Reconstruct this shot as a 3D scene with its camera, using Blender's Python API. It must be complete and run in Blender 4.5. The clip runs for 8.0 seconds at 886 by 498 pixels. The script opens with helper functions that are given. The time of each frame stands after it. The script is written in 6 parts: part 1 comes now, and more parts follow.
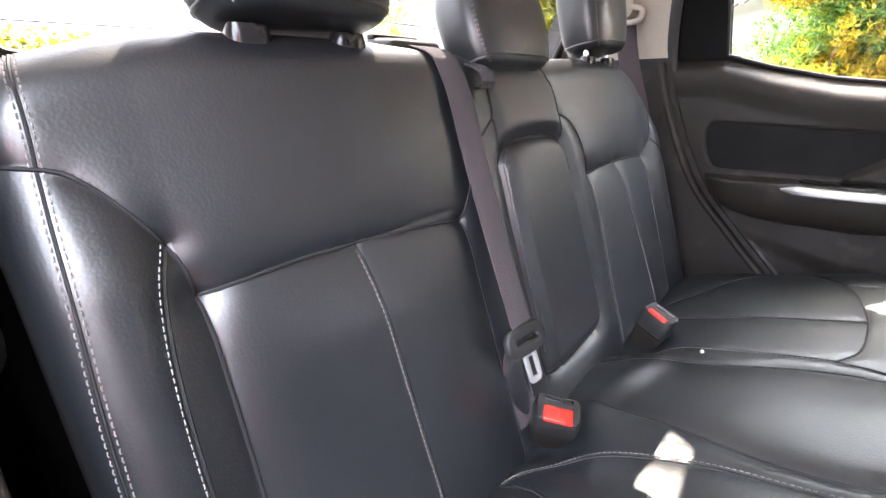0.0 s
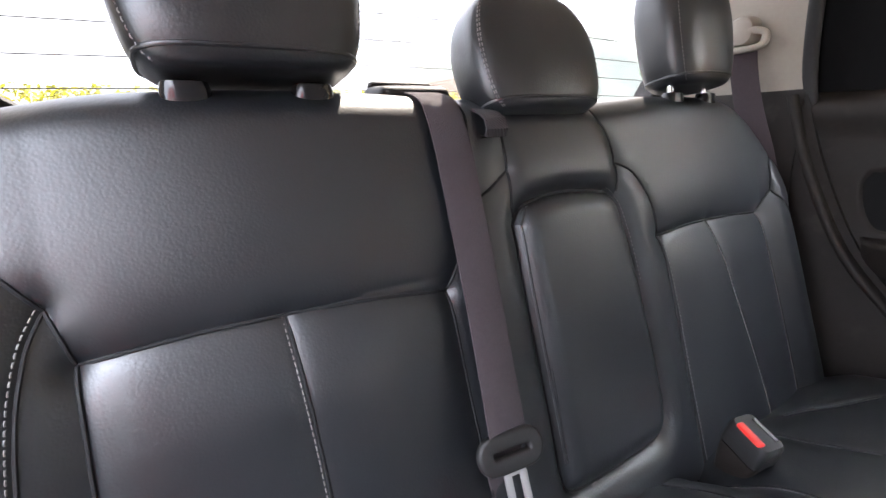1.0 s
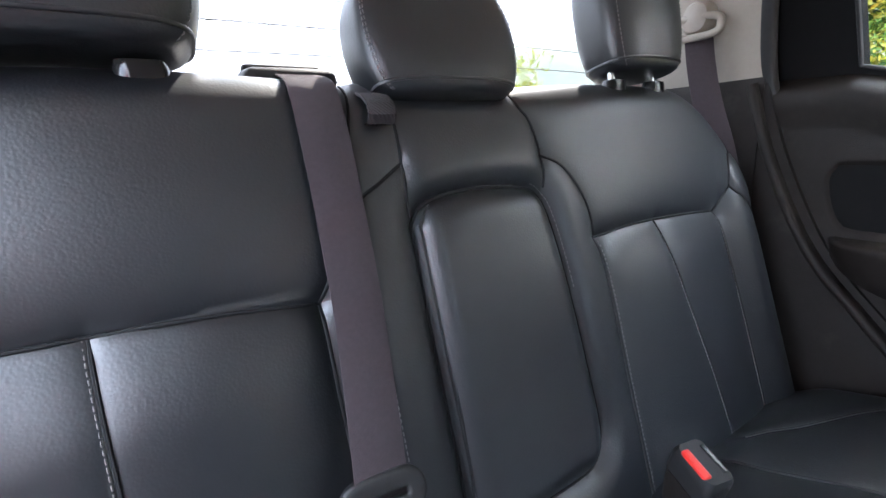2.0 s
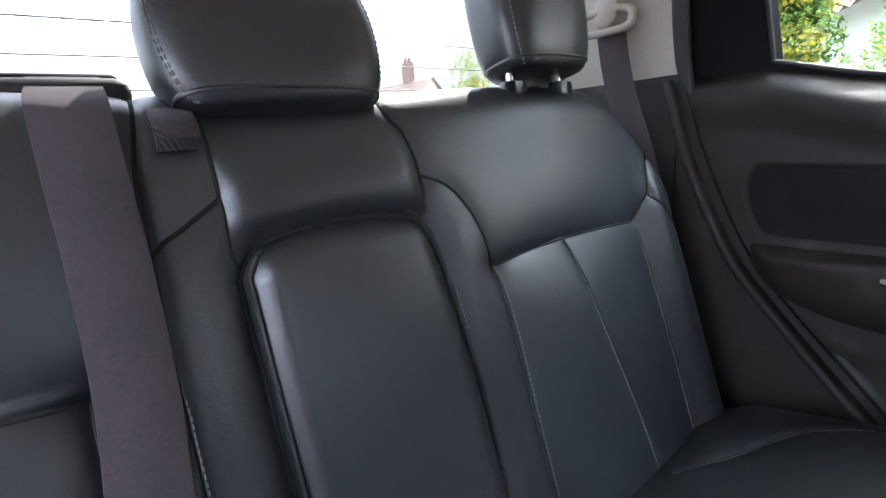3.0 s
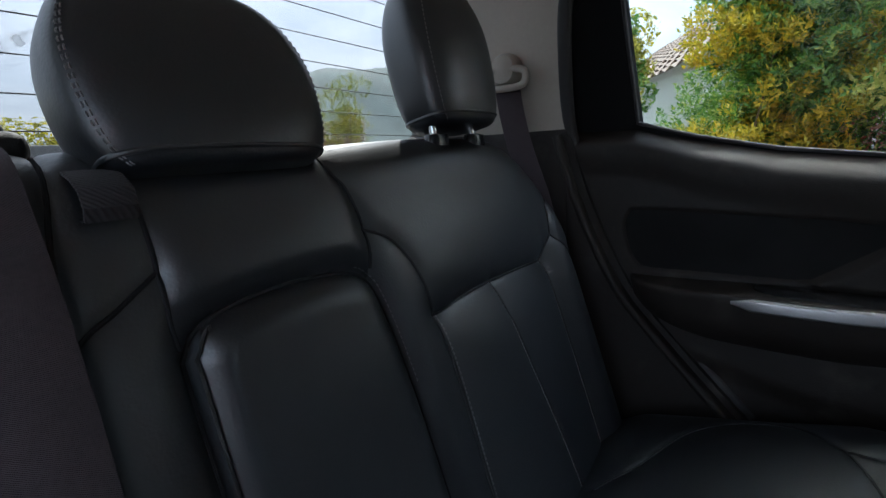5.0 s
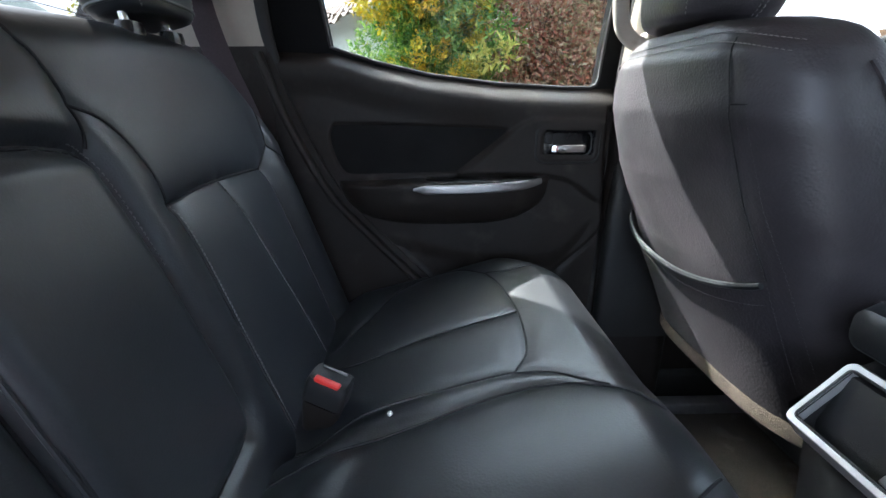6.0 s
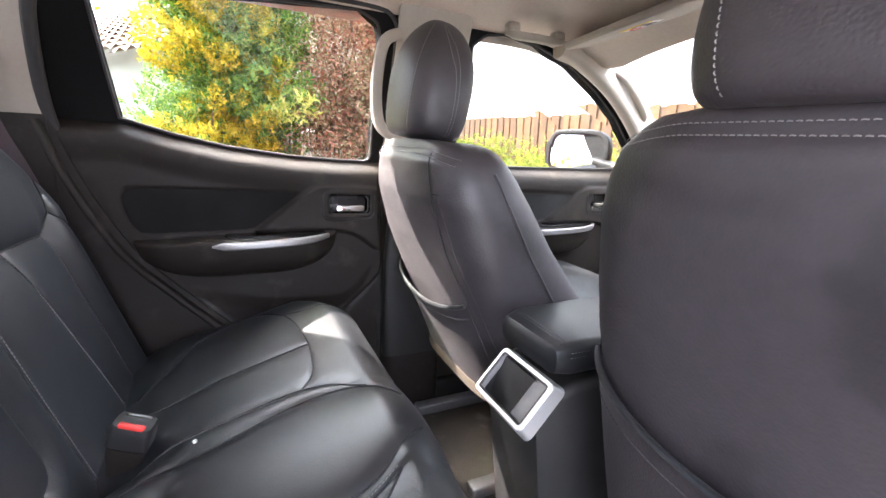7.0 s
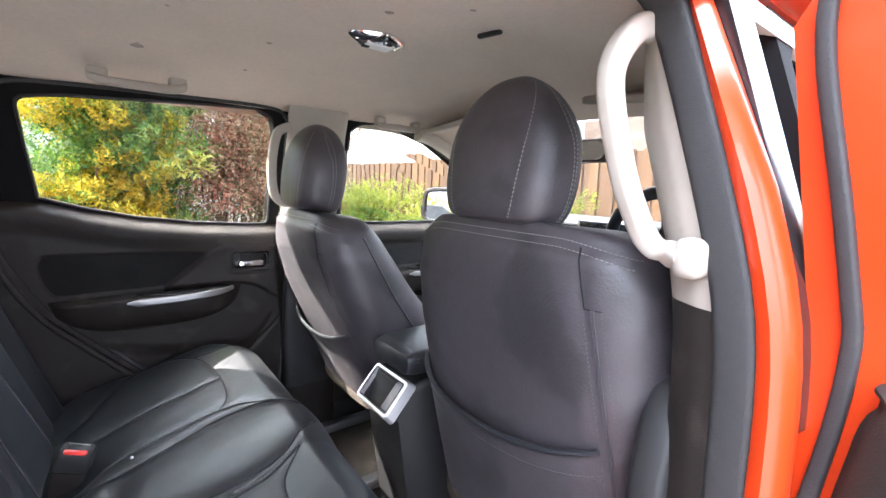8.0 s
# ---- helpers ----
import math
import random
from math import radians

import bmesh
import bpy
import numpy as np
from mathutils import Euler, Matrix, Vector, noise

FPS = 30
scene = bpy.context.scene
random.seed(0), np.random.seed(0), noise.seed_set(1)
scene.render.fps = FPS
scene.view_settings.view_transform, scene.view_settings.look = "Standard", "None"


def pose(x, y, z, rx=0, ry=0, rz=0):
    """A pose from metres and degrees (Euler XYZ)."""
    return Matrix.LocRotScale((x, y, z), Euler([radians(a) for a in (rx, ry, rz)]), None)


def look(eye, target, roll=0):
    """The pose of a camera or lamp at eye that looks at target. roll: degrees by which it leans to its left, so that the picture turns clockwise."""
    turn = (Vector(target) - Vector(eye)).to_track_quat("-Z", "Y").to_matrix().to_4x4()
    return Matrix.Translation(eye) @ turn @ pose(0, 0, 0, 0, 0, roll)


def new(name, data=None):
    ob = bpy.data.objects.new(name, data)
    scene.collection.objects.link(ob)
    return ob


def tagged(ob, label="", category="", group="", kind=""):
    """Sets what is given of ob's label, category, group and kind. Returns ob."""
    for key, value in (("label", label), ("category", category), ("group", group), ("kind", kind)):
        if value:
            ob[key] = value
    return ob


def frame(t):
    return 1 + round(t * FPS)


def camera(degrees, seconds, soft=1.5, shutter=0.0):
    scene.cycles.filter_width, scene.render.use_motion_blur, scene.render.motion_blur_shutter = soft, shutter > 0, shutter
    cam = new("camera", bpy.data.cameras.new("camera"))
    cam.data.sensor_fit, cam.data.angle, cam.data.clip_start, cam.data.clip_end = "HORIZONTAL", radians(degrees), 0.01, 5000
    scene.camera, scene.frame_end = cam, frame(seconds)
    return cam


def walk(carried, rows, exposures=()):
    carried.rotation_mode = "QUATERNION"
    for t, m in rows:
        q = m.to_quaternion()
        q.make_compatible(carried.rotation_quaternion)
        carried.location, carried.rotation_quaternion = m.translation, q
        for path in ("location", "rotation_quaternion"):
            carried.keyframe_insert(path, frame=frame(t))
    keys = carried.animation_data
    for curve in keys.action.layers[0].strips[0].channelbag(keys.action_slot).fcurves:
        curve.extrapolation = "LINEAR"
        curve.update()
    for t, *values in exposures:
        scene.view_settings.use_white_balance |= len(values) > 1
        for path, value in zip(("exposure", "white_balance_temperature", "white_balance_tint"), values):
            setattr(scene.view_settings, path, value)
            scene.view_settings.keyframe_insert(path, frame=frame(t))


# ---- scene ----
cam = camera(90.3, 8.0)
PATH = [
    (0, (-0.603, -0.338, 1.378), (0.799, 0.909, 0.684), -0.5),
    (0.5, (-0.506, -0.357, 1.379), (0.652, 1.164, 0.792), -2.5),
    (1, (-0.411, -0.378, 1.385), (0.577, 1.28, 0.86), -1.8),
    (1.5, (-0.348, -0.384, 1.365), (0.564, 1.326, 0.874), -1.9),
    (2, (-0.275, -0.38, 1.358), (0.723, 1.283, 0.872), -2.6),
    (2.2, (-0.234, -0.383, 1.352), (0.795, 1.26, 0.859), -3.6),
    (3.3, (-0.126, -0.334, 1.396), (1.046, 1.208, 0.895), -3.8),
    (3.5, (-0.124, -0.328, 1.418), (1.053, 1.221, 0.951), -3.8),
    (4, (-0.121, -0.327, 1.507), (1.024, 1.276, 1.158), -4.9),
    (4.2, (-0.121, -0.32, 1.522), (1.033, 1.286, 1.22), -4.8),
    (5.3, (-0.221, -0.29, 1.367), (1.51, 0.559, 0.837), -3.9),
    (5.5, (-0.242, -0.285, 1.358), (1.57, 0.31, 0.757), -5.0),
    (6, (-0.316, -0.297, 1.335), (1.58, -0.35, 0.699), -0.1),
    (6.5, (-0.419, -0.3, 1.378), (1.448, -0.741, 0.814), 1.9),
    (7, (-0.532, -0.322, 1.422), (1.226, -1.153, 0.956), 3.0),
    (7.3, (-0.624, -0.32, 1.459), (1.029, -1.347, 0.999), 2.2),
    (7.5, (-0.682, -0.308, 1.479), (0.932, -1.414, 1.064), 2.2),
    (8, (-0.838, -0.228, 1.511), (0.729, -1.438, 1.226), 2.3),
]
walk(cam, [(t, look(eye, target, roll)) for t, eye, target, roll in PATH], [(0, 4.25, 6250, 15), (1.5, 3.4, 6000, 13), (2.2, 3.65, 5600, 10), (3.5, 3.0, 5550, 9), (4.2, 1.5, 5950, 11), (5.3, 1.75, 5250, 4), (6.0, 2.6, 5400, 7), (6.5, 3.4, 5950, 14), (7.0, 3.68, 6100, 17), (7.5, 3.7, 5950, 14), (8, 3.4, 5850, 14)])
# Sun from behind on the left, thin cloud.
SUN_TO = Vector((0.67, 0.73, 1.0)).normalized()
world = bpy.data.worlds.new("sky")
scene.world = world
world.use_nodes = True
wn, wl = world.node_tree.nodes, world.node_tree.links
sky = wn.new("ShaderNodeTexSky")
sky.sky_type, sky.sun_disc = "NISHITA", False
sky.sun_elevation = math.asin(SUN_TO.z)
sky.sun_rotation = math.atan2(SUN_TO.x, SUN_TO.y)
sky.dust_density = 3.0
w_co = wn.new("ShaderNodeTexCoord")
w_map = wn.new("ShaderNodeMapping")
w_map.inputs["Scale"].default_value = (1.6, 1.6, 4.5)
w_cloud = wn.new("ShaderNodeTexNoise")
w_cloud.inputs["Scale"].default_value = 1.7
w_cloud.inputs["Detail"].default_value = 7.0
w_cloud.inputs["Roughness"].default_value = 0.55
w_ramp = wn.new("ShaderNodeValToRGB")
w_ramp.color_ramp.elements[0].position, w_ramp.color_ramp.elements[0].color = 0.34, (5.3, 5.9, 6.7, 1)
w_ramp.color_ramp.elements[1].position, w_ramp.color_ramp.elements[1].color = 0.62, (9.5, 9.6, 9.8, 1)
w_mix = wn.new("ShaderNodeMixRGB")
w_mix.inputs["Fac"].default_value = 0.82
wl.new(w_co.outputs["Generated"], w_map.inputs["Vector"])
wl.new(w_map.outputs["Vector"], w_cloud.inputs["Vector"])
wl.new(w_cloud.outputs["Fac"], w_ramp.inputs["Fac"])
wl.new(sky.outputs["Color"], w_mix.inputs["Color1"])
wl.new(w_ramp.outputs["Color"], w_mix.inputs["Color2"])
w_sep = wn.new("ShaderNodeSeparateXYZ")
w_lift = wn.new("ShaderNodeMapRange")
w_lift.inputs["From Min"].default_value, w_lift.inputs["From Max"].default_value = 0.0, 0.9
w_lift.inputs["To Min"].default_value, w_lift.inputs["To Max"].default_value = 0.66, 2.1
w_scale = wn.new("ShaderNodeVectorMath")
w_scale.operation = "SCALE"
wl.new(w_co.outputs["Generated"], w_sep.inputs[0])
wl.new(w_sep.outputs["Z"], w_lift.inputs["Value"])
wl.new(w_mix.outputs["Color"], w_scale.inputs[0])
wl.new(w_lift.outputs["Result"], w_scale.inputs["Scale"])
wl.new(w_scale.outputs["Vector"], wn["Background"].inputs["Color"])
wn["Background"].inputs["Strength"].default_value = 0.115
sun = new("sun", bpy.data.lights.new("sun", "SUN"))
sun.data.energy, sun.data.angle, sun.data.color = 3.8, radians(0.6), (1.0, 0.91, 0.76)
sun.matrix_world = look(SUN_TO * 30, (0, 0, 0))


# ---------------------------------------------------------------- materials
def mat(name, color, rough=0.5, metal=0.0, vary=0.15, scale=8.0, fine=120.0, bump=0.0, bump_scale=400.0, spec=0.5, wear=0.0, coat=0.0, rvary=0.12):
    """A surface with variation at two scales, fine relief and uneven gloss."""
    m = bpy.data.materials.new(name)
    m.use_nodes = True
    n, l = m.node_tree.nodes, m.node_tree.links
    b = n["Principled BSDF"]
    co = n.new("ShaderNodeTexCoord")
    big, small = n.new("ShaderNodeTexNoise"), n.new("ShaderNodeTexNoise")
    big.inputs["Scale"].default_value, small.inputs["Scale"].default_value = scale, fine
    big.inputs["Detail"].default_value, small.inputs["Detail"].default_value = 4, 3
    for k in (big, small):
        l.new(co.outputs["Object"], k.inputs["Vector"])
    add = n.new("ShaderNodeMath")
    add.operation = "ADD"
    l.new(big.outputs["Fac"], add.inputs[0])
    l.new(small.outputs["Fac"], add.inputs[1])
    mr = n.new("ShaderNodeMapRange")
    mr.inputs["From Min"].default_value, mr.inputs["From Max"].default_value = 0.6, 1.4
    mr.inputs["To Min"].default_value, mr.inputs["To Max"].default_value = 1 - vary, 1 + vary
    l.new(add.outputs[0], mr.inputs["Value"])
    mul = n.new("ShaderNodeVectorMath")
    mul.operation = "SCALE"
    mul.inputs[0].default_value = color
    l.new(mr.outputs["Result"], mul.inputs["Scale"])
    out = mul.outputs["Vector"]
    if wear:
        w = n.new("ShaderNodeTexNoise")
        w.inputs["Scale"].default_value, w.inputs["Detail"].default_value = 14.0, 8
        l.new(co.outputs["Object"], w.inputs["Vector"])
        r = n.new("ShaderNodeMapRange")
        r.inputs["From Min"].default_value, r.inputs["From Max"].default_value = 0.58, 0.75
        r.inputs["To Max"].default_value = wear
        l.new(w.outputs["Fac"], r.inputs["Value"])
        mx = n.new("ShaderNodeMixRGB")
        mx.inputs["Color2"].default_value = (0.32, 0.28, 0.24, 1)
        l.new(r.outputs["Result"], mx.inputs["Fac"])
        l.new(out, mx.inputs["Color1"])
        out = mx.outputs["Color"]
    l.new(out, b.inputs["Base Color"])
    rr = n.new("ShaderNodeMapRange")
    rr.inputs["From Min"].default_value, rr.inputs["From Max"].default_value = 0.3, 0.7
    rr.inputs["To Min"].default_value, rr.inputs["To Max"].default_value = max(rough - rvary, 0.02), min(rough + rvary, 1)
    l.new(big.outputs["Fac"], rr.inputs["Value"])
    l.new(rr.outputs["Result"], b.inputs["Roughness"])
    b.inputs["Metallic"].default_value = metal
    b.inputs["Specular IOR Level"].default_value = spec
    b.inputs["Coat Weight"].default_value = coat
    b.inputs["Coat Roughness"].default_value = 0.05
    if bump:
        bt = n.new("ShaderNodeTexNoise")
        bt.inputs["Scale"].default_value, bt.inputs["Detail"].default_value = bump_scale, 3
        l.new(co.outputs["Object"], bt.inputs["Vector"])
        bp = n.new("ShaderNodeBump")
        bp.inputs["Strength"].default_value, bp.inputs["Distance"].default_value = bump, 0.002
        l.new(bt.outputs["Fac"], bp.inputs["Height"])
        l.new(bp.outputs["Normal"], b.inputs["Normal"])
    return m


def leather(name, color, rough=0.42, grain=520.0, strength=0.35, spec=0.85, stain=0.0):
    """Coated leather: pebbled grain, broad gloss changes, faint wrinkles and dust."""
    m = mat(name, color, rough, 0, 0.16, 5.0, 60.0, 0, spec=spec, rvary=0.05)
    n, l = m.node_tree.nodes, m.node_tree.links
    b = n["Principled BSDF"]
    co = n.new("ShaderNodeTexCoord")
    v = n.new("ShaderNodeTexVoronoi")
    v.feature = "SMOOTH_F1"
    v.inputs["Scale"].default_value = grain
    l.new(co.outputs["Object"], v.inputs["Vector"])
    wr = n.new("ShaderNodeTexNoise")
    wr.inputs["Scale"].default_value, wr.inputs["Detail"].default_value, wr.inputs["Distortion"].default_value = 38.0, 5, 1.2
    l.new(co.outputs["Object"], wr.inputs["Vector"])
    b.inputs["Sheen Weight"].default_value, b.inputs["Sheen Roughness"].default_value = 0.01, 0.5
    mu = n.new("ShaderNodeMath")
    mu.operation = "MULTIPLY_ADD"
    mu.inputs[1].default_value = 0.9
    l.new(wr.outputs["Fac"], mu.inputs[0])
    l.new(v.outputs["Distance"], mu.inputs[2])
    bp = n.new("ShaderNodeBump")
    bp.inputs["Strength"].default_value, bp.inputs["Distance"].default_value = strength, 0.0007
    l.new(mu.outputs[0], bp.inputs["Height"])
    l.new(bp.outputs["Normal"], b.inputs["Normal"])
    if stain:
        # worn greasy patches: darker and smoother than the rest
        st = n.new("ShaderNodeTexNoise")
        st.inputs["Scale"].default_value, st.inputs["Detail"].default_value = 6.5, 3
        l.new(co.outputs["Object"], st.inputs["Vector"])
        rg = n.new("ShaderNodeMapRange")
        rg.inputs["From Min"].default_value, rg.inputs["From Max"].default_value = 0.53, 0.60
        rg.inputs["To Min"].default_value, rg.inputs["To Max"].default_value = 1.0, 1.0 - stain
        l.new(st.outputs["Fac"], rg.inputs["Value"])
        sc = n.new("ShaderNodeVectorMath")
        sc.operation = "SCALE"
        l.new(b.inputs["Base Color"].links[0].from_socket, sc.inputs[0])
        l.new(rg.outputs["Result"], sc.inputs["Scale"])
        l.new(sc.outputs["Vector"], b.inputs["Base Color"])
    return m


def woven(name, color, pitch=1400.0, rough=0.85):
    m = mat(name, color, rough, 0, 0.2, 20.0, 300.0)
    n, l = m.node_tree.nodes, m.node_tree.links
    b = n["Principled BSDF"]
    co = n.new("ShaderNodeTexCoord")
    w = n.new("ShaderNodeTexWave")
    w.bands_direction = "DIAGONAL"
    w.inputs["Scale"].default_value, w.inputs["Distortion"].default_value = pitch / 6.283, 1.5
    l.new(co.outputs["Object"], w.inputs["Vector"])
    bp = n.new("ShaderNodeBump")
    bp.inputs["Strength"].default_value, bp.inputs["Distance"].default_value = 0.6, 0.001
    l.new(w.outputs["Fac"], bp.inputs["Height"])
    l.new(bp.outputs["Normal"], b.inputs["Normal"])
    b.inputs["Sheen Weight"].default_value = 0.06
    return m


def glass(name, tint=(1, 1, 1), rough=0.0):
    m = bpy.data.materials.new(name)
    m.use_nodes = True
    b = m.node_tree.nodes["Principled BSDF"]
    b.inputs["Base Color"].default_value = (*tint, 1)
    b.inputs["Roughness"].default_value = rough
    b.inputs["IOR"].default_value = 1.25
    b.inputs["Transmission Weight"].default_value = 1.0
    return m


LEATHER = leather("black_leather", (0.0060, 0.0074, 0.0096), 0.40, 430.0, 0.20, 1.0)
LEATHER_COVER = leather("charcoal_leather", (0.042, 0.036, 0.040), 0.47, 330.0, 0.55, 0.7, 0.4)
THREAD = mat("pale_thread", (0.21, 0.20, 0.195), 0.8, 0, 0.2)
# Near-black on purpose: the shade inside sewn grooves, put in as colour.
SEAM_SHADE = mat("seam_groove_shade", (0.008, 0.008, 0.009), 0.8, vary=0.1)
THREAD_DARK = mat("charcoal_thread", (0.07, 0.066, 0.068), 0.8, 0, 0.2)
STEEL = mat("dark_steel", (0.20, 0.20, 0.21), 0.45, metal=0.8, wear=0.2)
THREAD_DIM = mat("grey_thread", (0.22, 0.21, 0.21), 0.8, 0, 0.2)
WEBBING = woven("belt_webbing", (0.060, 0.045, 0.051), 2600.0)
TAG = woven("fabric_loop", (0.03, 0.026, 0.028), 900)
PLASTIC = mat("black_plastic", (0.016, 0.0155, 0.0155), 0.52, bump=0.25, bump_scale=900, vary=0.2)
PLASTIC_SOFT = mat("dusty_plastic", (0.0170, 0.0130, 0.0105), 0.58, bump=0.35, bump_scale=700, vary=0.25, wear=0.10, spec=0.35)
MATTE_BLACK = mat("matte_black", (0.010, 0.010, 0.0105), 0.9, bump=0.3, bump_scale=700, spec=0.15)
PLASTIC_GLOSS = mat("gloss_black", (0.015, 0.015, 0.016), 0.12, rvary=0.05)
FABRIC = mat("door_fabric", (0.0045, 0.0042, 0.0042), 0.9, bump=0.6, bump_scale=1500)
BEIGE = mat("beige_plastic", (0.385, 0.345, 0.29), 0.5, bump=0.15, bump_scale=900, vary=0.05, wear=0.05)
HEADLINER = mat("headliner_fabric", (0.66, 0.57, 0.48), 0.95, bump=0.5, bump_scale=1300, vary=0.07, wear=0.05)
SILVER = mat("satin_silver", (0.44, 0.43, 0.425), 0.38, metal=0.85, vary=0.05, rvary=0.05)
SILVER_BRIGHT = mat("bright_silver", (0.56, 0.55, 0.545), 0.40, metal=0.7, vary=0.05, rvary=0.05)
CHROME = mat("chrome", (0.8, 0.8, 0.8), 0.08, metal=1.0, rvary=0.04, vary=0.03)
RED = mat("red_button", (0.75, 0.03, 0.02), 0.3, vary=0.06)
CARPET = mat("cab_carpet", (0.075, 0.064, 0.052), 1.0, bump=1.0, bump_scale=900, vary=0.45, scale=15, fine=350, wear=0.45)
TAN = mat("tan_felt", (0.055, 0.042, 0.029), 1.0, bump=1.0, bump_scale=500, vary=0.4, scale=25)
RUBBER = mat("seal_rubber", (0.022, 0.021, 0.021), 0.6, bump=0.3, bump_scale=600, wear=0.12)
PAINT = mat("orange_paint", (0.56, 0.042, 0.005), 0.34, vary=0.04, coat=0.35, rvary=0.05, spec=0.4)
GLASS = glass("clear_glass", (0.54, 0.56, 0.54))
GLASS_TINT = glass("tinted_glass", (0.52, 0.53, 0.50))


def privacy_glass(name, tint):
    """Dark film on glass: it dims what passes through and shines at its surface."""
    m = bpy.data.materials.new(name)
    m.use_nodes = True
    n, l = m.node_tree.nodes, m.node_tree.links
    clear, gloss, mix = n.new("ShaderNodeBsdfTransparent"), n.new("ShaderNodeBsdfGlossy"), n.new("ShaderNodeMixShader")
    clear.inputs["Color"].default_value = (*tint, 1)
    gloss.inputs["Roughness"].default_value = 0.02
    mix.inputs["Fac"].default_value = 0.03
    l.new(clear.outputs[0], mix.inputs[1])
    l.new(gloss.outputs[0], mix.inputs[2])
    l.new(mix.outputs[0], n["Material Output"].inputs["Surface"])
    return m


GLASS_DARK = privacy_glass("privacy_glass", (0.58, 0.57, 0.56))
MIRROR = mat("mirror_glass", (0.9, 0.9, 0.9), 0.02, metal=1.0, rvary=0.01, vary=0.01)


def film_of_dust(name, alpha, scale):
    """A broken film of pale dust, clear between its patches."""
    m = mat(name, (0.55, 0.56, 0.56), 0.9, vary=0.2)
    n, l = m.node_tree.nodes, m.node_tree.links
    co, tx, rg = n.new("ShaderNodeTexCoord"), n.new("ShaderNodeTexNoise"), n.new("ShaderNodeMapRange")
    tx.inputs["Scale"].default_value, tx.inputs["Detail"].default_value = scale, 6
    rg.inputs["From Min"].default_value, rg.inputs["From Max"].default_value = 0.40, 0.66
    rg.inputs["To Max"].default_value = alpha
    l.new(co.outputs["Object"], tx.inputs["Vector"])
    l.new(tx.outputs["Fac"], rg.inputs["Value"])
    l.new(rg.outputs["Result"], n["Principled BSDF"].inputs["Alpha"])
    return m


SMEAR = film_of_dust("dried_streak", 0.45, 90.0)
SMEAR_HAZE = film_of_dust("dust_film", 0.10, 40.0)
WIRE = mat("heater_wire", (0.03, 0.02, 0.015), 0.6)
DECK = mat("deck_cover", (0.38, 0.39, 0.41), 0.42, vary=0.06, bump=0.1, bump_scale=300)
DECK_GREY = mat("grey_plastic", (0.13, 0.13, 0.135), 0.5, bump=0.2, bump_scale=700)
HOUSE_GLASS = mat("house_window_glass", (0.16, 0.19, 0.22), 0.4, vary=0.2, scale=1.5, fine=6)
MARK = mat("headliner_smudge", (0.36, 0.30, 0.25), 0.95, vary=0.3, fine=300)
SCREEN = mat("screen_glass", (0.012, 0.014, 0.02), 0.1, rvary=0.04)
YELLOW = mat("warning_yellow", (0.85, 0.6, 0.04), 0.6, vary=0.04)
WHITE = mat("label_white", (0.8, 0.79, 0.77), 0.6, vary=0.04)
LABEL_INK = mat("label_ink", (0.08, 0.07, 0.07), 0.7)
LABEL_RED = mat("label_red", (0.6, 0.04, 0.03), 0.6)


# ---------------------------------------------------------------- builders
def thing(name, label, category, group="", kind="", at=(0, 0, 0)):
    ob = new(name)
    ob.empty_display_size = 0.05
    ob.location = at
    return tagged(ob, label, category, group, kind)


def mesh(name, verts, faces, material, parent=None, label="", sharp=40, smooth=True):
    """One mesh object, made of world places; a child keeps its world place."""
    me = bpy.data.meshes.new(name)
    me.from_pydata([tuple(map(float, v)) for v in verts], [], [tuple(map(int, f)) for f in faces])
    me.materials.append(material)
    if smooth:
        me.polygons.foreach_set("use_smooth", [True] * len(me.polygons))
        me.set_sharp_from_angle(angle=radians(sharp))
    me.validate()
    ob = new(name, me)
    if parent is not None:
        ob.parent = parent
        o = Vector((0, 0, 0))
        p = parent
        while p is not None:
            o += p.location
            p = p.parent
        ob.location = -o
    if label:
        ob["label"] = label
    return ob


def part(name, bm, material, parent=None, label="", sharp=40):
    bmesh.ops.recalc_face_normals(bm, faces=bm.faces)
    bm.verts.index_update()
    verts = [v.co.copy() for v in bm.verts]
    faces = [[v.index for v in f.verts] for f in bm.faces]
    bm.free()
    return mesh(name, verts, faces, material, parent, label, sharp)


def box(sx, sy, sz, m=None, bevel=0.008, seg=3):
    bm = bmesh.new()
    bmesh.ops.create_cube(bm, size=1.0)
    bmesh.ops.scale(bm, vec=(sx, sy, sz), verts=bm.verts)
    if bevel:
        bmesh.ops.bevel(bm, geom=list(bm.edges), offset=min(bevel, 0.49 * min(sx, sy, sz)), segments=seg, affect="EDGES", profile=0.5)
    if m is not None:
        bmesh.ops.transform(bm, matrix=m, verts=bm.verts)
    return bm


def spline(pts, n=8, closed=False):
    """A smooth curve through points, as rows of numpy."""
    p = np.array(pts, float)
    if closed:
        p = np.vstack([p[-1], p, p[0], p[1]])
    else:
        p = np.vstack([2 * p[0] - p[1], p, 2 * p[-1] - p[-2]])
    out = []
    for i in range(1, len(p) - 2):
        for k in range(n):
            t = k / n
            a, b, c, d = p[i - 1], p[i], p[i + 1], p[i + 2]
            out.append(0.5 * (2 * b + (c - a) * t + (2 * a - 5 * b + 4 * c - d) * t * t + (3 * b - a - 3 * c + d) * t ** 3))
    if not closed:
        out.append(p[-2])
    return np.array(out)


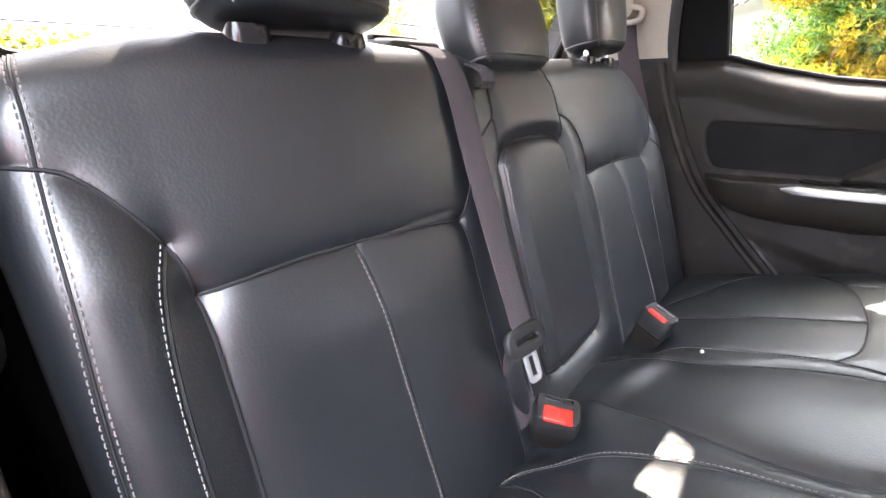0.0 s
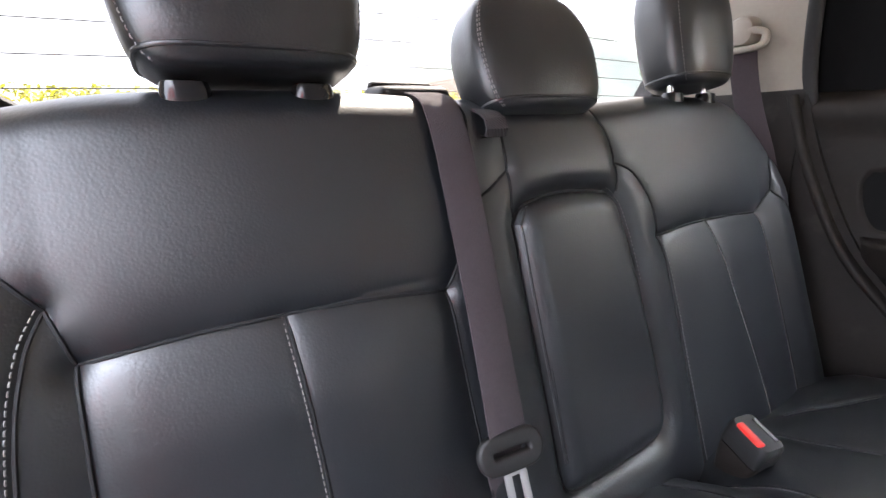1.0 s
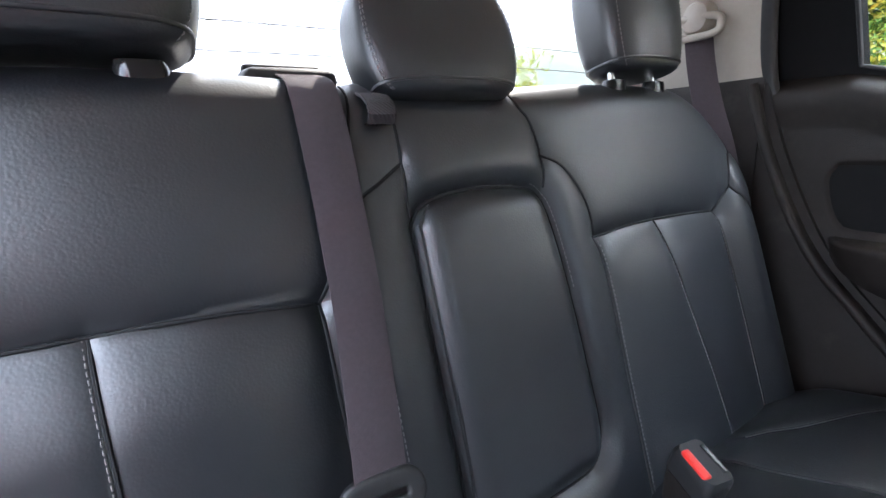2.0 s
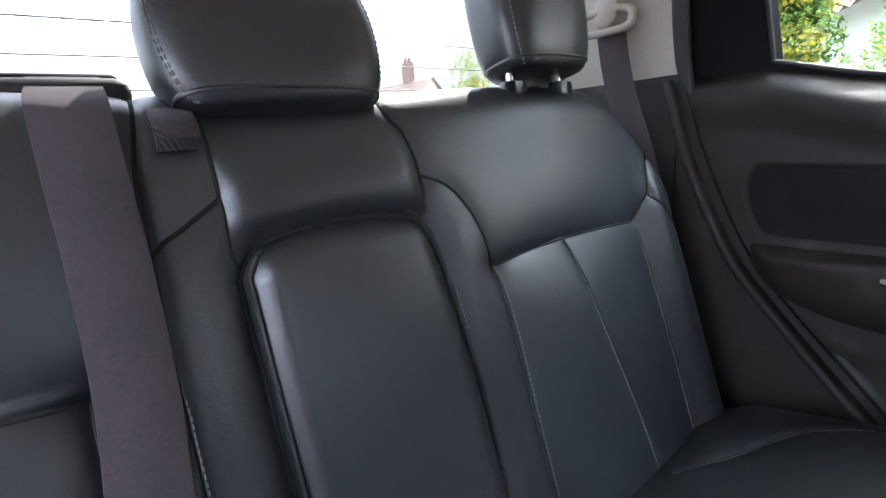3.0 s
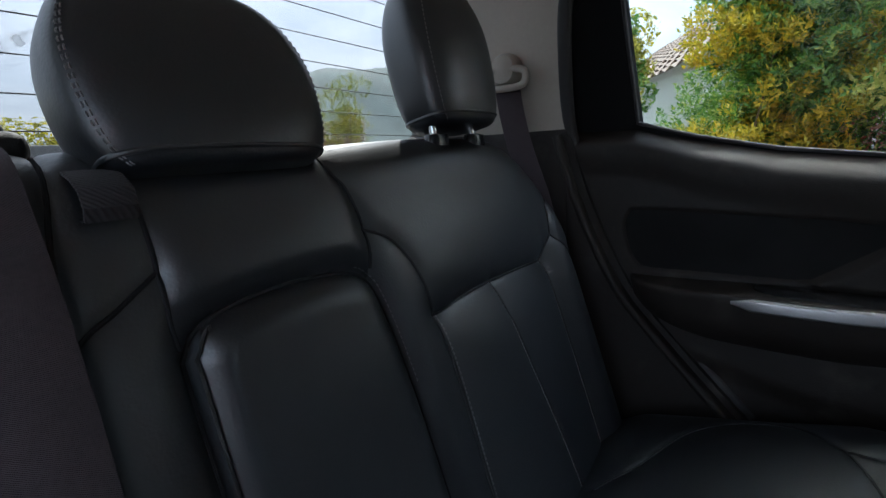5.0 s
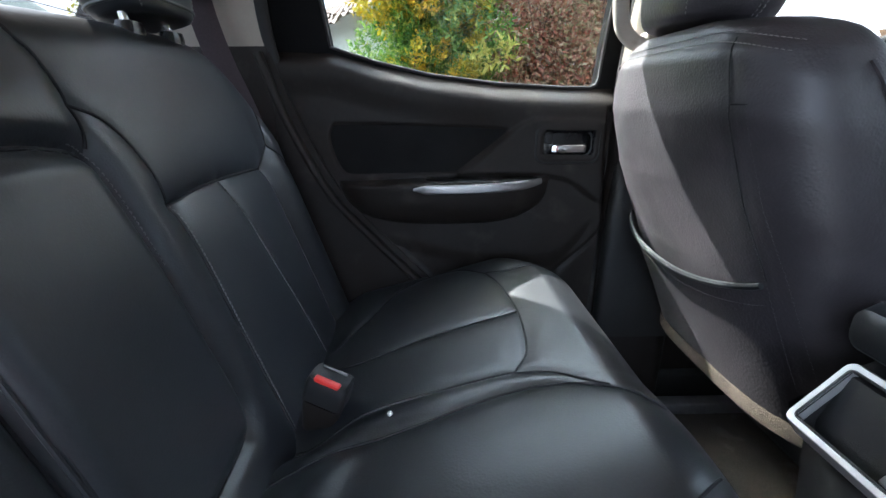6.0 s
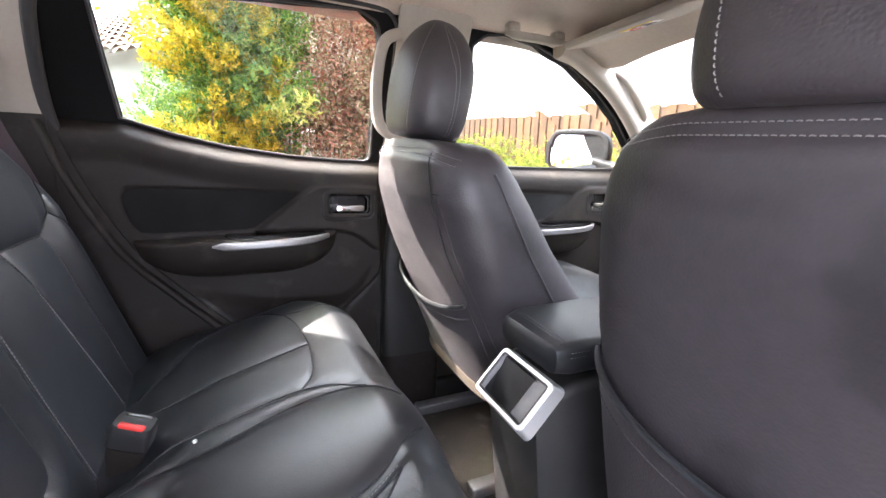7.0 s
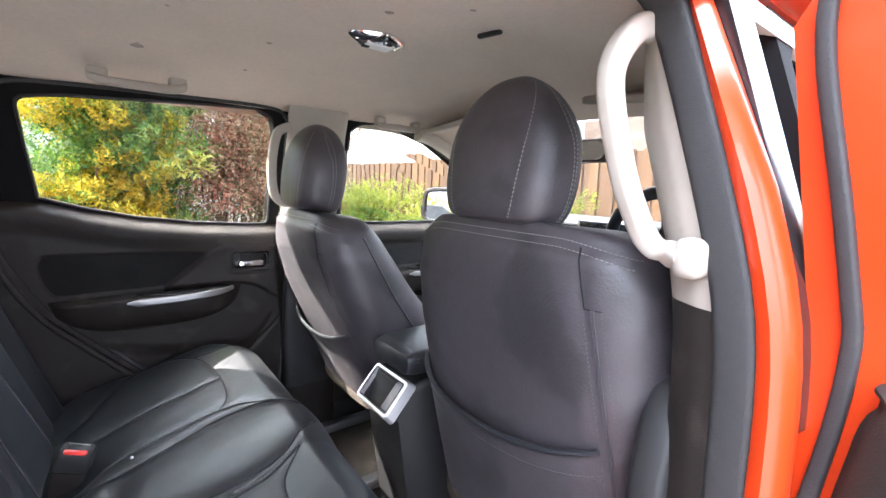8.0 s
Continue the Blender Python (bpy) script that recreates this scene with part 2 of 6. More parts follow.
def rrect(w, h, r, n=5):
    """A rectangle with round corners, anticlockwise, about 0, 0."""
    out = []
    for cx, cy, a0 in ((w / 2 - r, h / 2 - r, 0), (-w / 2 + r, h / 2 - r, 90), (-w / 2 + r, -h / 2 + r, 180), (w / 2 - r, -h / 2 + r, 270)):
        for k in range(n + 1):
            a = radians(a0 + 90 * k / n)
            out.append((cx + r * math.cos(a), cy + r * math.sin(a)))
    return out


def circle(r, n=12):
    return [(r * math.cos(2 * math.pi * k / n), r * math.sin(2 * math.pi * k / n)) for k in range(n)]


def sup(w, d, p=3.0, n=36):
    """A superellipse of full width w and depth d."""
    out = []
    for k in range(n):
        a = 2 * math.pi * k / n
        c, s = math.cos(a), math.sin(a)
        out.append((w / 2 * math.copysign(abs(c) ** (2 / p), c), d / 2 * math.copysign(abs(s) ** (2 / p), s)))
    return out


def sweep(path, section, up=(0, 0, 1), sizes=None, closed=False):
    """A section (across, upward) carried along a path. Returns verts and faces."""
    path = [Vector(p) for p in path]
    n, k = len(path), len(section)
    verts, faces = [], []
    for i, p in enumerate(path):
        t = (path[(i + 1) % n if closed else min(i + 1, n - 1)] - path[(i - 1) % n if closed else max(i - 1, 0)]).normalized()
        u = Vector(up[i] if isinstance(up, list) else up)
        u = (u - u.dot(t) * t).normalized()
        s = t.cross(u)
        f = sizes[i] if sizes else 1.0
        fa, fb = f if isinstance(f, tuple) else (f, f)
        verts += [p + s * a * fa + u * b * fb for a, b in section]
    for i in range(n if closed else n - 1):
        j = (i + 1) % n
        for q in range(k):
            r = (q + 1) % k
            faces.append((i * k + q, i * k + r, j * k + r, j * k + q))
    if not closed:
        faces += [tuple(range(k))[::-1], tuple(range((n - 1) * k, n * k))]
    return verts, faces


def tube(name, path, r, material, parent=None, label="", n=10, up=(0, 0, 1), closed=False):
    v, f = sweep(path, circle(r, n), up, closed=closed)
    return mesh(name, v, f, material, parent, label, 60)


def loft(rings, caps=True, closed=True):
    k = len(rings[0])
    verts, faces = [p for r in rings for p in r], []
    for i in range(len(rings) - 1):
        for q in range(k if closed else k - 1):
            r = (q + 1) % k
            faces.append((i * k + q, i * k + r, (i + 1) * k + r, (i + 1) * k + q))
    if caps:
        faces += [tuple(range(k))[::-1], tuple(range((len(rings) - 1) * k, len(rings) * k))]
    return verts, faces


def resample(pts, n):
    p = np.vstack([pts, pts[:1]])
    d = np.r_[0, np.cumsum(np.linalg.norm(np.diff(p, axis=0), axis=1))]
    s = np.linspace(0, d[-1], n, endpoint=False)
    return np.stack([np.interp(s, d, p[:, a]) for a in range(p.shape[1])], 1)


def pane_mesh(name, outline, place, thick, material, parent, label=""):
    """A plate over a closed outline (a, b); place(a, b, depth) gives its point."""
    k = len(outline)
    verts = [place(a, b, 0) for a, b in outline] + [place(a, b, thick) for a, b in outline]
    faces = [tuple(range(k)), tuple(range(2 * k - 1, k - 1, -1))] + [(i, (i + 1) % k, (i + 1) % k + k, i + k) for i in range(k)]
    return mesh(name, verts, faces, material, parent, label, 30, smooth=False)


def ring_mesh(name, outer, inner, place, thick, material, parent, label="", n=160, start=None):
    """A plate with an opening through it. Both outlines run the same way round; rays from the opening's centre join them."""
    inner = resample(np.array(inner, float), n)
    c = inner.mean(0) if start is None else np.array(start)
    o = np.array(outer, float)
    out = []
    for p in inner:
        d = (p - c) / np.linalg.norm(p - c)
        best = None
        for i in range(len(o)):
            a, b = o[i], o[(i + 1) % len(o)]
            m = np.array([[d[0], a[0] - b[0]], [d[1], a[1] - b[1]]])
            if abs(np.linalg.det(m)) < 1e-9:
                continue
            s, t = np.linalg.solve(m, a - c)
            if s > 0 and -1e-6 <= t <= 1 + 1e-6 and (best is None or s > best):
                best = s
        out.append(c + d * best)
    for corner in o:
        i = int(np.argmin([np.linalg.norm(q - corner) for q in out]))
        out[i] = corner
    verts = []
    for dep in (0, thick):
        verts += [place(a, b, dep) for a, b in out] + [place(a, b, dep) for a, b in inner]
    faces = []
    for i in range(n):
        j = (i + 1) % n
        faces += [(i, j, n + j, n + i), (2 * n + i, 3 * n + i, 3 * n + j, 2 * n + j), (n + i, n + j, 3 * n + j, 3 * n + i), (i, 2 * n + i, 2 * n + j, j)]
    return mesh(name, verts, faces, material, parent, label, 35)


def seg_dist(px, py, line):
    """The distance of every (px, py) from a polyline."""
    best = np.full(px.shape, 1e9)
    for (ax, ay), (bx, by) in zip(line[:-1], line[1:]):
        dx, dy = bx - ax, by - ay
        t = np.clip(((px - ax) * dx + (py - ay) * dy) / (dx * dx + dy * dy + 1e-12), 0, 1)
        best = np.minimum(best, np.hypot(px - ax - t * dx, py - ay - t * dy))
    return best


def inside(px, py, poly):
    r = np.zeros(px.shape, bool)
    for (ax, ay), (bx, by) in zip(poly, poly[1:] + poly[:1]):
        hit = ((ay > py) != (by > py)) & (px < (bx - ax) * (py - ay) / (by - ay + 1e-12) + ax)
        r ^= hit
    return r


def grid_parts(P, labels, names, material, parent):
    """Splits a grid of points into one mesh for each panel label."""
    nu, nv = P.shape[:2]
    idx = np.arange(nu * nv).reshape(nu, nv)
    quads = np.stack([idx[:-1, :-1], idx[1:, :-1], idx[1:, 1:], idx[:-1, 1:]], -1).reshape(-1, 4)
    lab = labels[:-1, :-1].reshape(-1)
    flat = P.reshape(-1, 3)
    made = []
    for k, name in enumerate(names):
        q = quads[lab == k]
        if not len(q):
            continue
        used, inv = np.unique(q, return_inverse=True)
        made.append(mesh(name, flat[used], inv.reshape(q.shape), material, parent, "", 75))
    return made


def stitches(name, curve, normals, parent, material, length=0.0040, gap=0.0022, r=0.00065, lift=0.0008):
    """A row of single stitches along a curve that lies on the leather."""
    p = np.array(curve, float)
    d = np.r_[0, np.cumsum(np.linalg.norm(np.diff(p, axis=0), axis=1))]
    nr = np.array(normals, float)
    verts, faces = [], []
    s = 0.0
    while s + length < d[-1]:
        a, m, b = (np.array([np.interp(x, d, p[:, k]) for k in range(3)]) for x in (s, s + length / 2, s + length))
        up = np.array([np.interp(s, d, nr[:, k]) for k in range(3)])
        up /= np.linalg.norm(up) + 1e-9
        t = b - a
        t /= np.linalg.norm(t) + 1e-9
        side = np.cross(t, up)
        o = len(verts)
        for q, h in ((a, -0.3), (m, 1.0), (b, -0.3)):
            c = q + up * lift * h
            verts += [c + side * r, c + up * r, c - side * r, c - up * r]
        for i in (0, 4):
            for k in range(4):
                faces.append((o + i + k, o + i + (k + 1) % 4, o + i + 4 + (k + 1) % 4, o + i + 4 + k))
        s += length + gap
    return mesh(name, verts, faces, material, parent, "", 80)


# ---------------------------------------------------------------- cab shell
def xs(z):
    """Half width of the cab at the window plane."""
    d = z - 1.40
    return 0.697 - 0.175 * (d + math.sqrt(d * d + 0.0064))


def roof_z(x, y):
    c = 1.795 - 0.015 * max(0.0, min(1.0, (y + 0.02) / 0.30)) ** 2 - 0.085 * max(0.0, min(1.0, (-1.05 - y) / 0.32)) ** 2
    return max(c - 0.074 * min(1.15, abs(x) / 0.58) ** 2.6, 1.665)


def side(s):
    return lambda y, z, d=0.0: (s * (xs(z) + d), y, z)


def grid_mesh(name, xs_, ys_, f, material, parent=None, label="", thick=0.0, axis=(0, 0, 1)):
    """A sheet over a grid; with thick a second sheet behind it and closed edges."""
    n, k = len(xs_), len(ys_)
    verts = [Vector(f(a, b)) for a in xs_ for b in ys_]
    faces = [(i * k + j, (i + 1) * k + j, (i + 1) * k + j + 1, i * k + j + 1) for i in range(n - 1) for j in range(k - 1)]
    if thick:
        off = Vector(axis) * thick
        m = n * k
        verts += [v + off for v in verts]
        faces += [tuple(q + m for q in reversed(fc)) for fc in faces]
        rim = [j for j in range(k)] + [i * k + k - 1 for i in range(1, n)] + [(n - 1) * k + j for j in range(k - 2, -1, -1)] + [i * k for i in range(n - 2, 0, -1)]
        faces += [(a, a + m, b + m, b) for a, b in zip(rim, rim[1:] + rim[:1])]
    return mesh(name, verts, faces, material, parent, label, 50)


floor = grid_mesh("floor", np.linspace(-0.70, 0.70, 60), np.linspace(-2.0, 0.30, 90),
                  lambda x, y: (x, y, 0.60 + 0.07 * math.exp(-(x / 0.17) ** 4) + 0.004 * noise.noise((x * 9, y * 9, 0))), CARPET, thick=-0.03)
tagged(floor, "dusty dark grey carpet on the cab floor", "floor", kind="structure")
ceiling = grid_mesh("ceiling", np.linspace(-0.635, 0.635, 70), np.linspace(-1.36, 0.255, 70),
                    lambda x, y: (x, y, roof_z(x, y) + 0.0015 * noise.noise((x * 4, y * 4, 2))), HEADLINER, thick=0.02)
tagged(ceiling, "beige fabric headliner with faint marks", "ceiling", kind="structure")

REAR_WIN = [(-0.095, 1.440), (-0.19, 1.412), (-0.30, 1.388), (-0.45, 1.370), (-0.58, 1.363), (-0.648, 1.362), (-0.660, 1.372), (-0.662, 1.55), (-0.660, 1.665), (-0.648, 1.698), (-0.60, 1.715), (-0.38, 1.705), (-0.16, 1.690), (-0.085, 1.678), (-0.075, 1.665), (-0.083, 1.56)]
FRONT_WIN = [(-0.92, 1.360), (-1.2, 1.358), (-1.5, 1.360), (-1.655, 1.366), (-1.62, 1.44), (-1.51, 1.530), (-1.39, 1.602), (-1.25, 1.668), (-1.11, 1.706), (-1.0, 1.716), (-0.945, 1.708), (-0.915, 1.680), (-0.912, 1.52)]


def dense(outline, n=5):
    p = np.array(outline)
    return [tuple(q) for a, b in zip(p, np.roll(p, -1, 0)) for q in (a + (b - a) * k / n for k in range(n))]


def sill(y, front=False):
    pts = [(-0.70, 1.362), (-0.58, 1.363), (-0.45, 1.370), (-0.30, 1.388), (-0.19, 1.412), (-0.095, 1.440), (0.03, 1.443)]
    if front:
        return 1.359
    return float(np.interp(y, [p[0] for p in pts], [p[1] for p in pts]))


def ramp(v, a, b):
    t = np.clip((v - a) / (b - a), 0, 1)
    return t * t * (3 - 2 * t)


def poly_dist(px, py, poly):
    """Signed distance to a closed outline; inside is positive."""
    d = seg_dist(px, py, poly + poly[:1])
    return np.where(inside(px, py, poly), d, -d)


FABRIC_LINE = [tuple(p) for p in spline([(-0.083, 1.262), (-0.090, 1.281), (-0.112, 1.290), (-0.28, 1.287), (-0.43, 1.281), (-0.462, 1.276), (-0.456, 1.266), (-0.40, 1.222), (-0.365, 1.195), (-0.340, 1.186), (-0.20, 1.183), (-0.128, 1.182), (-0.106, 1.192), (-0.090, 1.225)], 6, True)]
LATCH = np.array((-0.593, 1.248))


def door_card(name, s, y_rear, y_front, shift, front=False, parent=None):
    """The moulded inner panel of a door: ledge, fabric inset, arm rest, latch recess and lower crease."""
    ys = np.linspace(y_rear, y_front, 190)
    ts = np.r_[np.linspace(0, 0.93, 140), np.linspace(0.935, 1, 24)]
    Y = np.repeat(ys[:, None], len(ts), 1)
    top = np.array([sill(y - shift, front) for y in ys])[:, None]
    Z = 0.66 + ts[None, :] * (top - 0.66)
    X = np.full(Y.shape, 0.655)
    X += 0.037 * ramp(top - Z, 0.045, 0.0) ** 2
    X -= 0.010 * ramp(top - Z, 0.10, 0.05) * ramp(top - Z, 0.0, 0.05)
    y = Y - shift
    fab = FABRIC_LINE
    d = poly_dist(y, Z, fab)
    X += 0.007 * ramp(d, -0.003, 0.004)
    pod = poly_dist(y, Z, [tuple(p) for p in spline([(-0.345, 1.180), (-0.385, 1.203), (-0.47, 1.276), (-0.505, 1.298), (-0.535, 1.303), (-0.66, 1.298), (-0.676, 1.28), (-0.686, 1.12), (-0.60, 1.165), (-0.5, 1.178)], 4, True)])
    X -= 0.009 * ramp(pod, -0.002, 0.008)
    lat = [tuple(p + LATCH) for p in np.array(rrect(0.132, 0.074, 0.020))]
    dl = poly_dist(y, Z, lat)
    X -= 0.004 * ramp(dl, -0.004, 0.003) * ramp(dl, 0.014, 0.007)
    X += 0.030 * ramp(dl, 0.013, 0.018)
    edge_line = [tuple(p) for p in spline([(-0.678, 1.32), (-0.684, 1.18), (-0.693, 1.09), (-0.690, 1.055), (-0.665, 1.020), (-0.588, 0.945), (-0.52, 0.885), (-0.44, 0.80)], 6)]
    crease = seg_dist(y, Z, edge_line)
    X += 0.012 * np.exp(-(crease / 0.0045) ** 2)
    low = poly_dist(y, Z, edge_line + [(-0.44, 0.60), (-0.80, 0.60), (-0.80, 1.32)])
    X += 0.012 * ramp(low, -0.002, 0.006)
    shelf = poly_dist(y, Z, [tuple(p) for p in spline([(-0.66, 1.06), (-0.58, 0.985), (-0.40, 0.99), (-0.15, 1.03), (-0.13, 0.90), (-0.30, 0.72), (-0.45, 0.80), (-0.62, 0.97)], 5, True)])
    X += 0.010 * ramp(shelf, -0.015, 0.03)
    P = np.stack([s * X, Y, Z], -1)
    labels = np.zeros(Y.shape, int)
    labels[dl > 0.010] = 2
    names = ["panel", "panel", "latch_recess"]
    made = grid_parts(P, labels, names, PLASTIC_SOFT, parent)
    for ob in made:
        if ob.name.startswith("latch"):
            ob.data.materials[0] = PLASTIC_GLOSS
    pane_mesh("fabric_inset", FABRIC_LINE, lambda a, b, q: (s * (0.6600 + q), a + shift, b), 0.006, FABRIC, parent, "black woven fabric inset")
    return P


def door_fittings(s, shift, parent):
    """Arm rest with its dark pull slot and silver trim, latch lever and bezel."""
    rings = []
    for u in np.linspace(0, 1, 40):
        y = -0.098 - 0.462 * u
        e = max(1 - abs(2 * u - 1) ** 3.2, 0.0) ** 0.5
        dep = 0.010 + 0.076 * e
        top = 1.176 - 0.006 * float(ramp(u, 0.45, 0.1)) + 0.004 * float(ramp(u, 0.8, 1.0))
        bot = 1.170 - 0.092 * e
        sec = [(0.668, top), (0.664 - 0.5 * dep, top), (0.664 - dep + 0.006, top - 0.001), (0.664 - dep, top - 0.007), (0.664 - dep + 0.002, top - 0.25 * (top - bot)), (0.664 - 0.86 * dep, top - 0.62 * (top - bot)), (0.664 - 0.60 * dep, bot + 0.06 * (top - bot)), (0.664 - 0.30 * dep, bot), (0.668, bot)]
        rings.append([Vector((s * a, y + shift, b)) for a, b in spline(sec, 3)])
    v, f = loft(rings)
    mesh("arm_rest", v, f, PLASTIC_SOFT, parent, "moulded black arm rest", 50)
    slot = spline([(0.648, -0.300, 1.1785), (0.612, -0.292, 1.1785), (0.594, -0.34, 1.1785), (0.592, -0.44, 1.1790), (0.600, -0.50, 1.1795), (0.628, -0.528, 1.1795), (0.648, -0.50, 1.1795), (0.650, -0.40, 1.1785)], 6, True)
    k = len(slot)
    v = [(s * a, y + shift, z - d) for d in (0.0, 0.004) for a, y, z in slot]
    mesh("pull_slot", v, [tuple(range(k)), tuple(range(2 * k - 1, k - 1, -1))] + [(i, (i + 1) % k, (i + 1) % k + k, i + k) for i in range(k)], PLASTIC_GLOSS, parent, "gloss black pull slot", 40)
    pts = spline([(0.582, -0.262, 1.163), (0.576, -0.30, 1.163), (0.575, -0.37, 1.164), (0.577, -0.44, 1.167), (0.588, -0.495, 1.171), (0.612, -0.530, 1.174)], 8)
    v, f = sweep([(s * p[0], p[1] + shift, p[2]) for p in pts], rrect(0.010, 0.019, 0.004), sizes=[(1, 0.30 + 0.70 * min(1, q / 6)) if q < 30 else (1, 1 - 0.35 * (q - 30) / 10) for q in range(len(pts))])
    mesh("pull_trim", v, f, SILVER, parent, "satin silver pull trim")
    for w, h, x, r in ((0.136, 0.078, 0.6475, 0.0040), (0.106, 0.052, 0.650, 0.0024)):
        v, f = sweep([(s * x, y + shift, z) for y, z in np.array(rrect(w, h, 0.018, 6)) + LATCH], circle(r, 8), (1, 0, 0), closed=True)
        mesh("latch_bezel", v, f, PLASTIC, parent)
    part("latch_plate", box(0.004, 0.104, 0.050, pose(s * 0.672, LATCH[0] + shift, LATCH[1]), 0.001), PLASTIC_GLOSS, parent)
    v, f = loft([[Vector((s * (0.662 - d), LATCH[0] - 0.006 + shift + a, LATCH[1] - 0.012 + b)) for a, b in np.array(rrect(0.080, 0.018, 0.006, 4)) * k] for d, k in ((-0.010, 0.96), (0.004, 1.0), (0.009, 0.94), (0.011, 0.7))])
    mesh("latch_lever", v, f, CHROME, parent, "chrome latch lever")
    part("lock_tab", box(0.010, 0.020, 0.024, pose(s * 0.664, LATCH[0] + 0.038 + shift, LATCH[1] + 0.010), 0.004), PLASTIC, parent)


def window_set(kind_no, s, outline, outer, parent_label, glass_mat, shift=0.0):
    """Frame, pane and rubber run of a side window."""
    w = thing(kind_no, parent_label, "window", kind="structure")
    place = side(s)
    pane = pane_mesh("pane", dense(outline, 2), lambda y, z, d: place(y, z, 0.012 + d), 0.004, glass_mat, w)
    pane.visible_shadow = False
    ring_mesh("window_frame", outer, dense(outline, 8), lambda y, z, d: place(y, z, d + 0.003), 0.04, MATTE_BLACK, w)
    run = [Vector(place(y, z, 0.003)) for y, z in resample(np.array(dense(outline, 6)), 120)]
    v, f = sweep(run, circle(0.0035, 6), (1, 0, 0), closed=True)
    mesh("seal", v, f, RUBBER, w, "thin black rubber seal")
    return w


OUT_REAR = [(0.022, 1.40), (-0.70, 1.34), (-0.70, 1.735), (-0.30, 1.735), (-0.02, 1.722), (0.012, 1.69)]
OUT_FRONT = [(-0.875, 1.34), (-1.78, 1.34), (-1.74, 1.40), (-1.56, 1.54), (-1.41, 1.637), (-1.26, 1.705), (-1.12, 1.74), (-0.875, 1.74)]
window_set("window_1", 1, REAR_WIN, OUT_REAR, "rear side window with black frame and curved sill", GLASS_TINT)
window_set("window_2", 1, FRONT_WIN, OUT_FRONT, "front side window with black frame", GLASS)
window_set("window_3", -1, FRONT_WIN, OUT_FRONT, "front side window with black frame beside the driver", GLASS)

door_1 = thing("door_1", "closed rear door with dusty black panel and silver pull", "door", kind="structure")
door_card("door_1", 1, 0.03, -0.692, 0.0, False, door_1)
door_fittings(1, 0.0, door_1)
door_2 = thing("door_2", "closed front door with black panel and silver pull", "door", kind="structure")
door_card("door_2", 1, -0.885, -1.80, -0.90, True, door_2)
door_fittings(1, -0.90, door_2)
door_3 = thing("door_3", "closed driver door with black panel and silver pull", "door", kind="structure")
door_card("door_3", -1, -0.885, -1.80, -0.90, True, door_3)
door_fittings(-1, -0.90, door_3)


def pillar(name, label, rows, material, low_material, split, thick, parent_kind="structure"):
    """A moulded pillar trim: rows of (z, [(x, y), ...]); the part under split is darker plastic."""
    t = thing(name, label, "pillar", kind=parent_kind)
    for nm, m, keep in (("upper_trim", material, [r for r in rows if r[0] >= split]), ("lower_trim", low_material, [r for r in rows if r[0] <= split])):
        if len(keep) < 2:
            continue
        rings = []
        for z, pts in keep:
            p = spline([(x, y) for x, y in pts], 6)
            c = p.mean(0)
            inner = [Vector((x, y, z)) for x, y in p]
            sgn = 1 if c[0] > 0 else -1
            outer = [Vector((x + sgn * thick, y, z)) for x, y in p[::-1]]
            rings.append(inner + outer)
        v, f = loft(rings)
        mesh(nm, v, f, m, t)
    return t


for s, nm in ((1, "wall_c_left"), (-1, "wall_c_right")):
    rows = [(z, [(s * (0.628 - 0.10 * max(0, z - 1.44)), 0.312), (s * (0.645 - 0.15 * max(0, z - 1.44)), 0.250), (s * (0.648 - 0.2 * max(0, z - 1.44)), 0.14), (s * (0.640 - 0.2 * max(0, z - 1.44)), 0.022)]) for z in (0.62, 1.0, 1.2, 1.35, 1.438, 1.55, 1.65, 1.76)]
    pillar(nm, "rear cab pillar trim, beige above and black below", rows, BEIGE, PLASTIC_SOFT, 1.438, 0.06)
    o = 0.0 if s > 0 else 0.024
    flat = lambda z: 1 - 0.75 * float(ramp(z, 1.58, 1.71))
    rows = [(z, [(s * (xs(z) - 0.036 + o), -0.690), (s * (xs(z) - 0.030 - 0.026 * flat(z) + 0.7 * o), -0.700), (s * (xs(z) - 0.030 - 0.044 * flat(z) + 0.2 * o), -0.728), (s * (xs(z) - 0.030 - 0.046 * flat(z)), -0.80), (s * (xs(z) - 0.030 - 0.036 * flat(z)), -0.868), (s * (xs(z) - 0.03), -0.885)]) for z in (0.62, 0.9, 1.2, 1.30, 1.36, 1.40, 1.43, 1.46, 1.52, 1.58, 1.64, 1.70, 1.745)]
    pillar("wall_b_left" if s > 0 else "wall_b_right", "centre door pillar trim, beige above and black below", rows, BEIGE, PLASTIC_SOFT, 1.40, 0.010)

# rear wall with the glass opening
BACK_HALF = [(0.0, 1.400), (0.3, 1.402), (0.49, 1.405), (0.540, 1.414), (0.585, 1.445), (0.612, 1.51), (0.626, 1.60), (0.628, 1.65), (0.622, 1.690), (0.60, 1.722), (0.55, 1.738), (0.3, 1.762), (0.0, 1.770)]
BACK_WIN = BACK_HALF + [(-x, z) for x, z in BACK_HALF[-2:0:-1]]
back = lambda x, z, d=0.0: (x, 0.325 - 0.25 * max(0.0, z - 1.40) + d, z)
window_4 = thing("window_4", "rear cab window with dark heater wires and grey streaks", "window", kind="structure")
pane = pane_mesh("pane", dense(BACK_WIN, 3), lambda x, z, d: back(x, z, d), 0.004, GLASS_DARK, window_4)
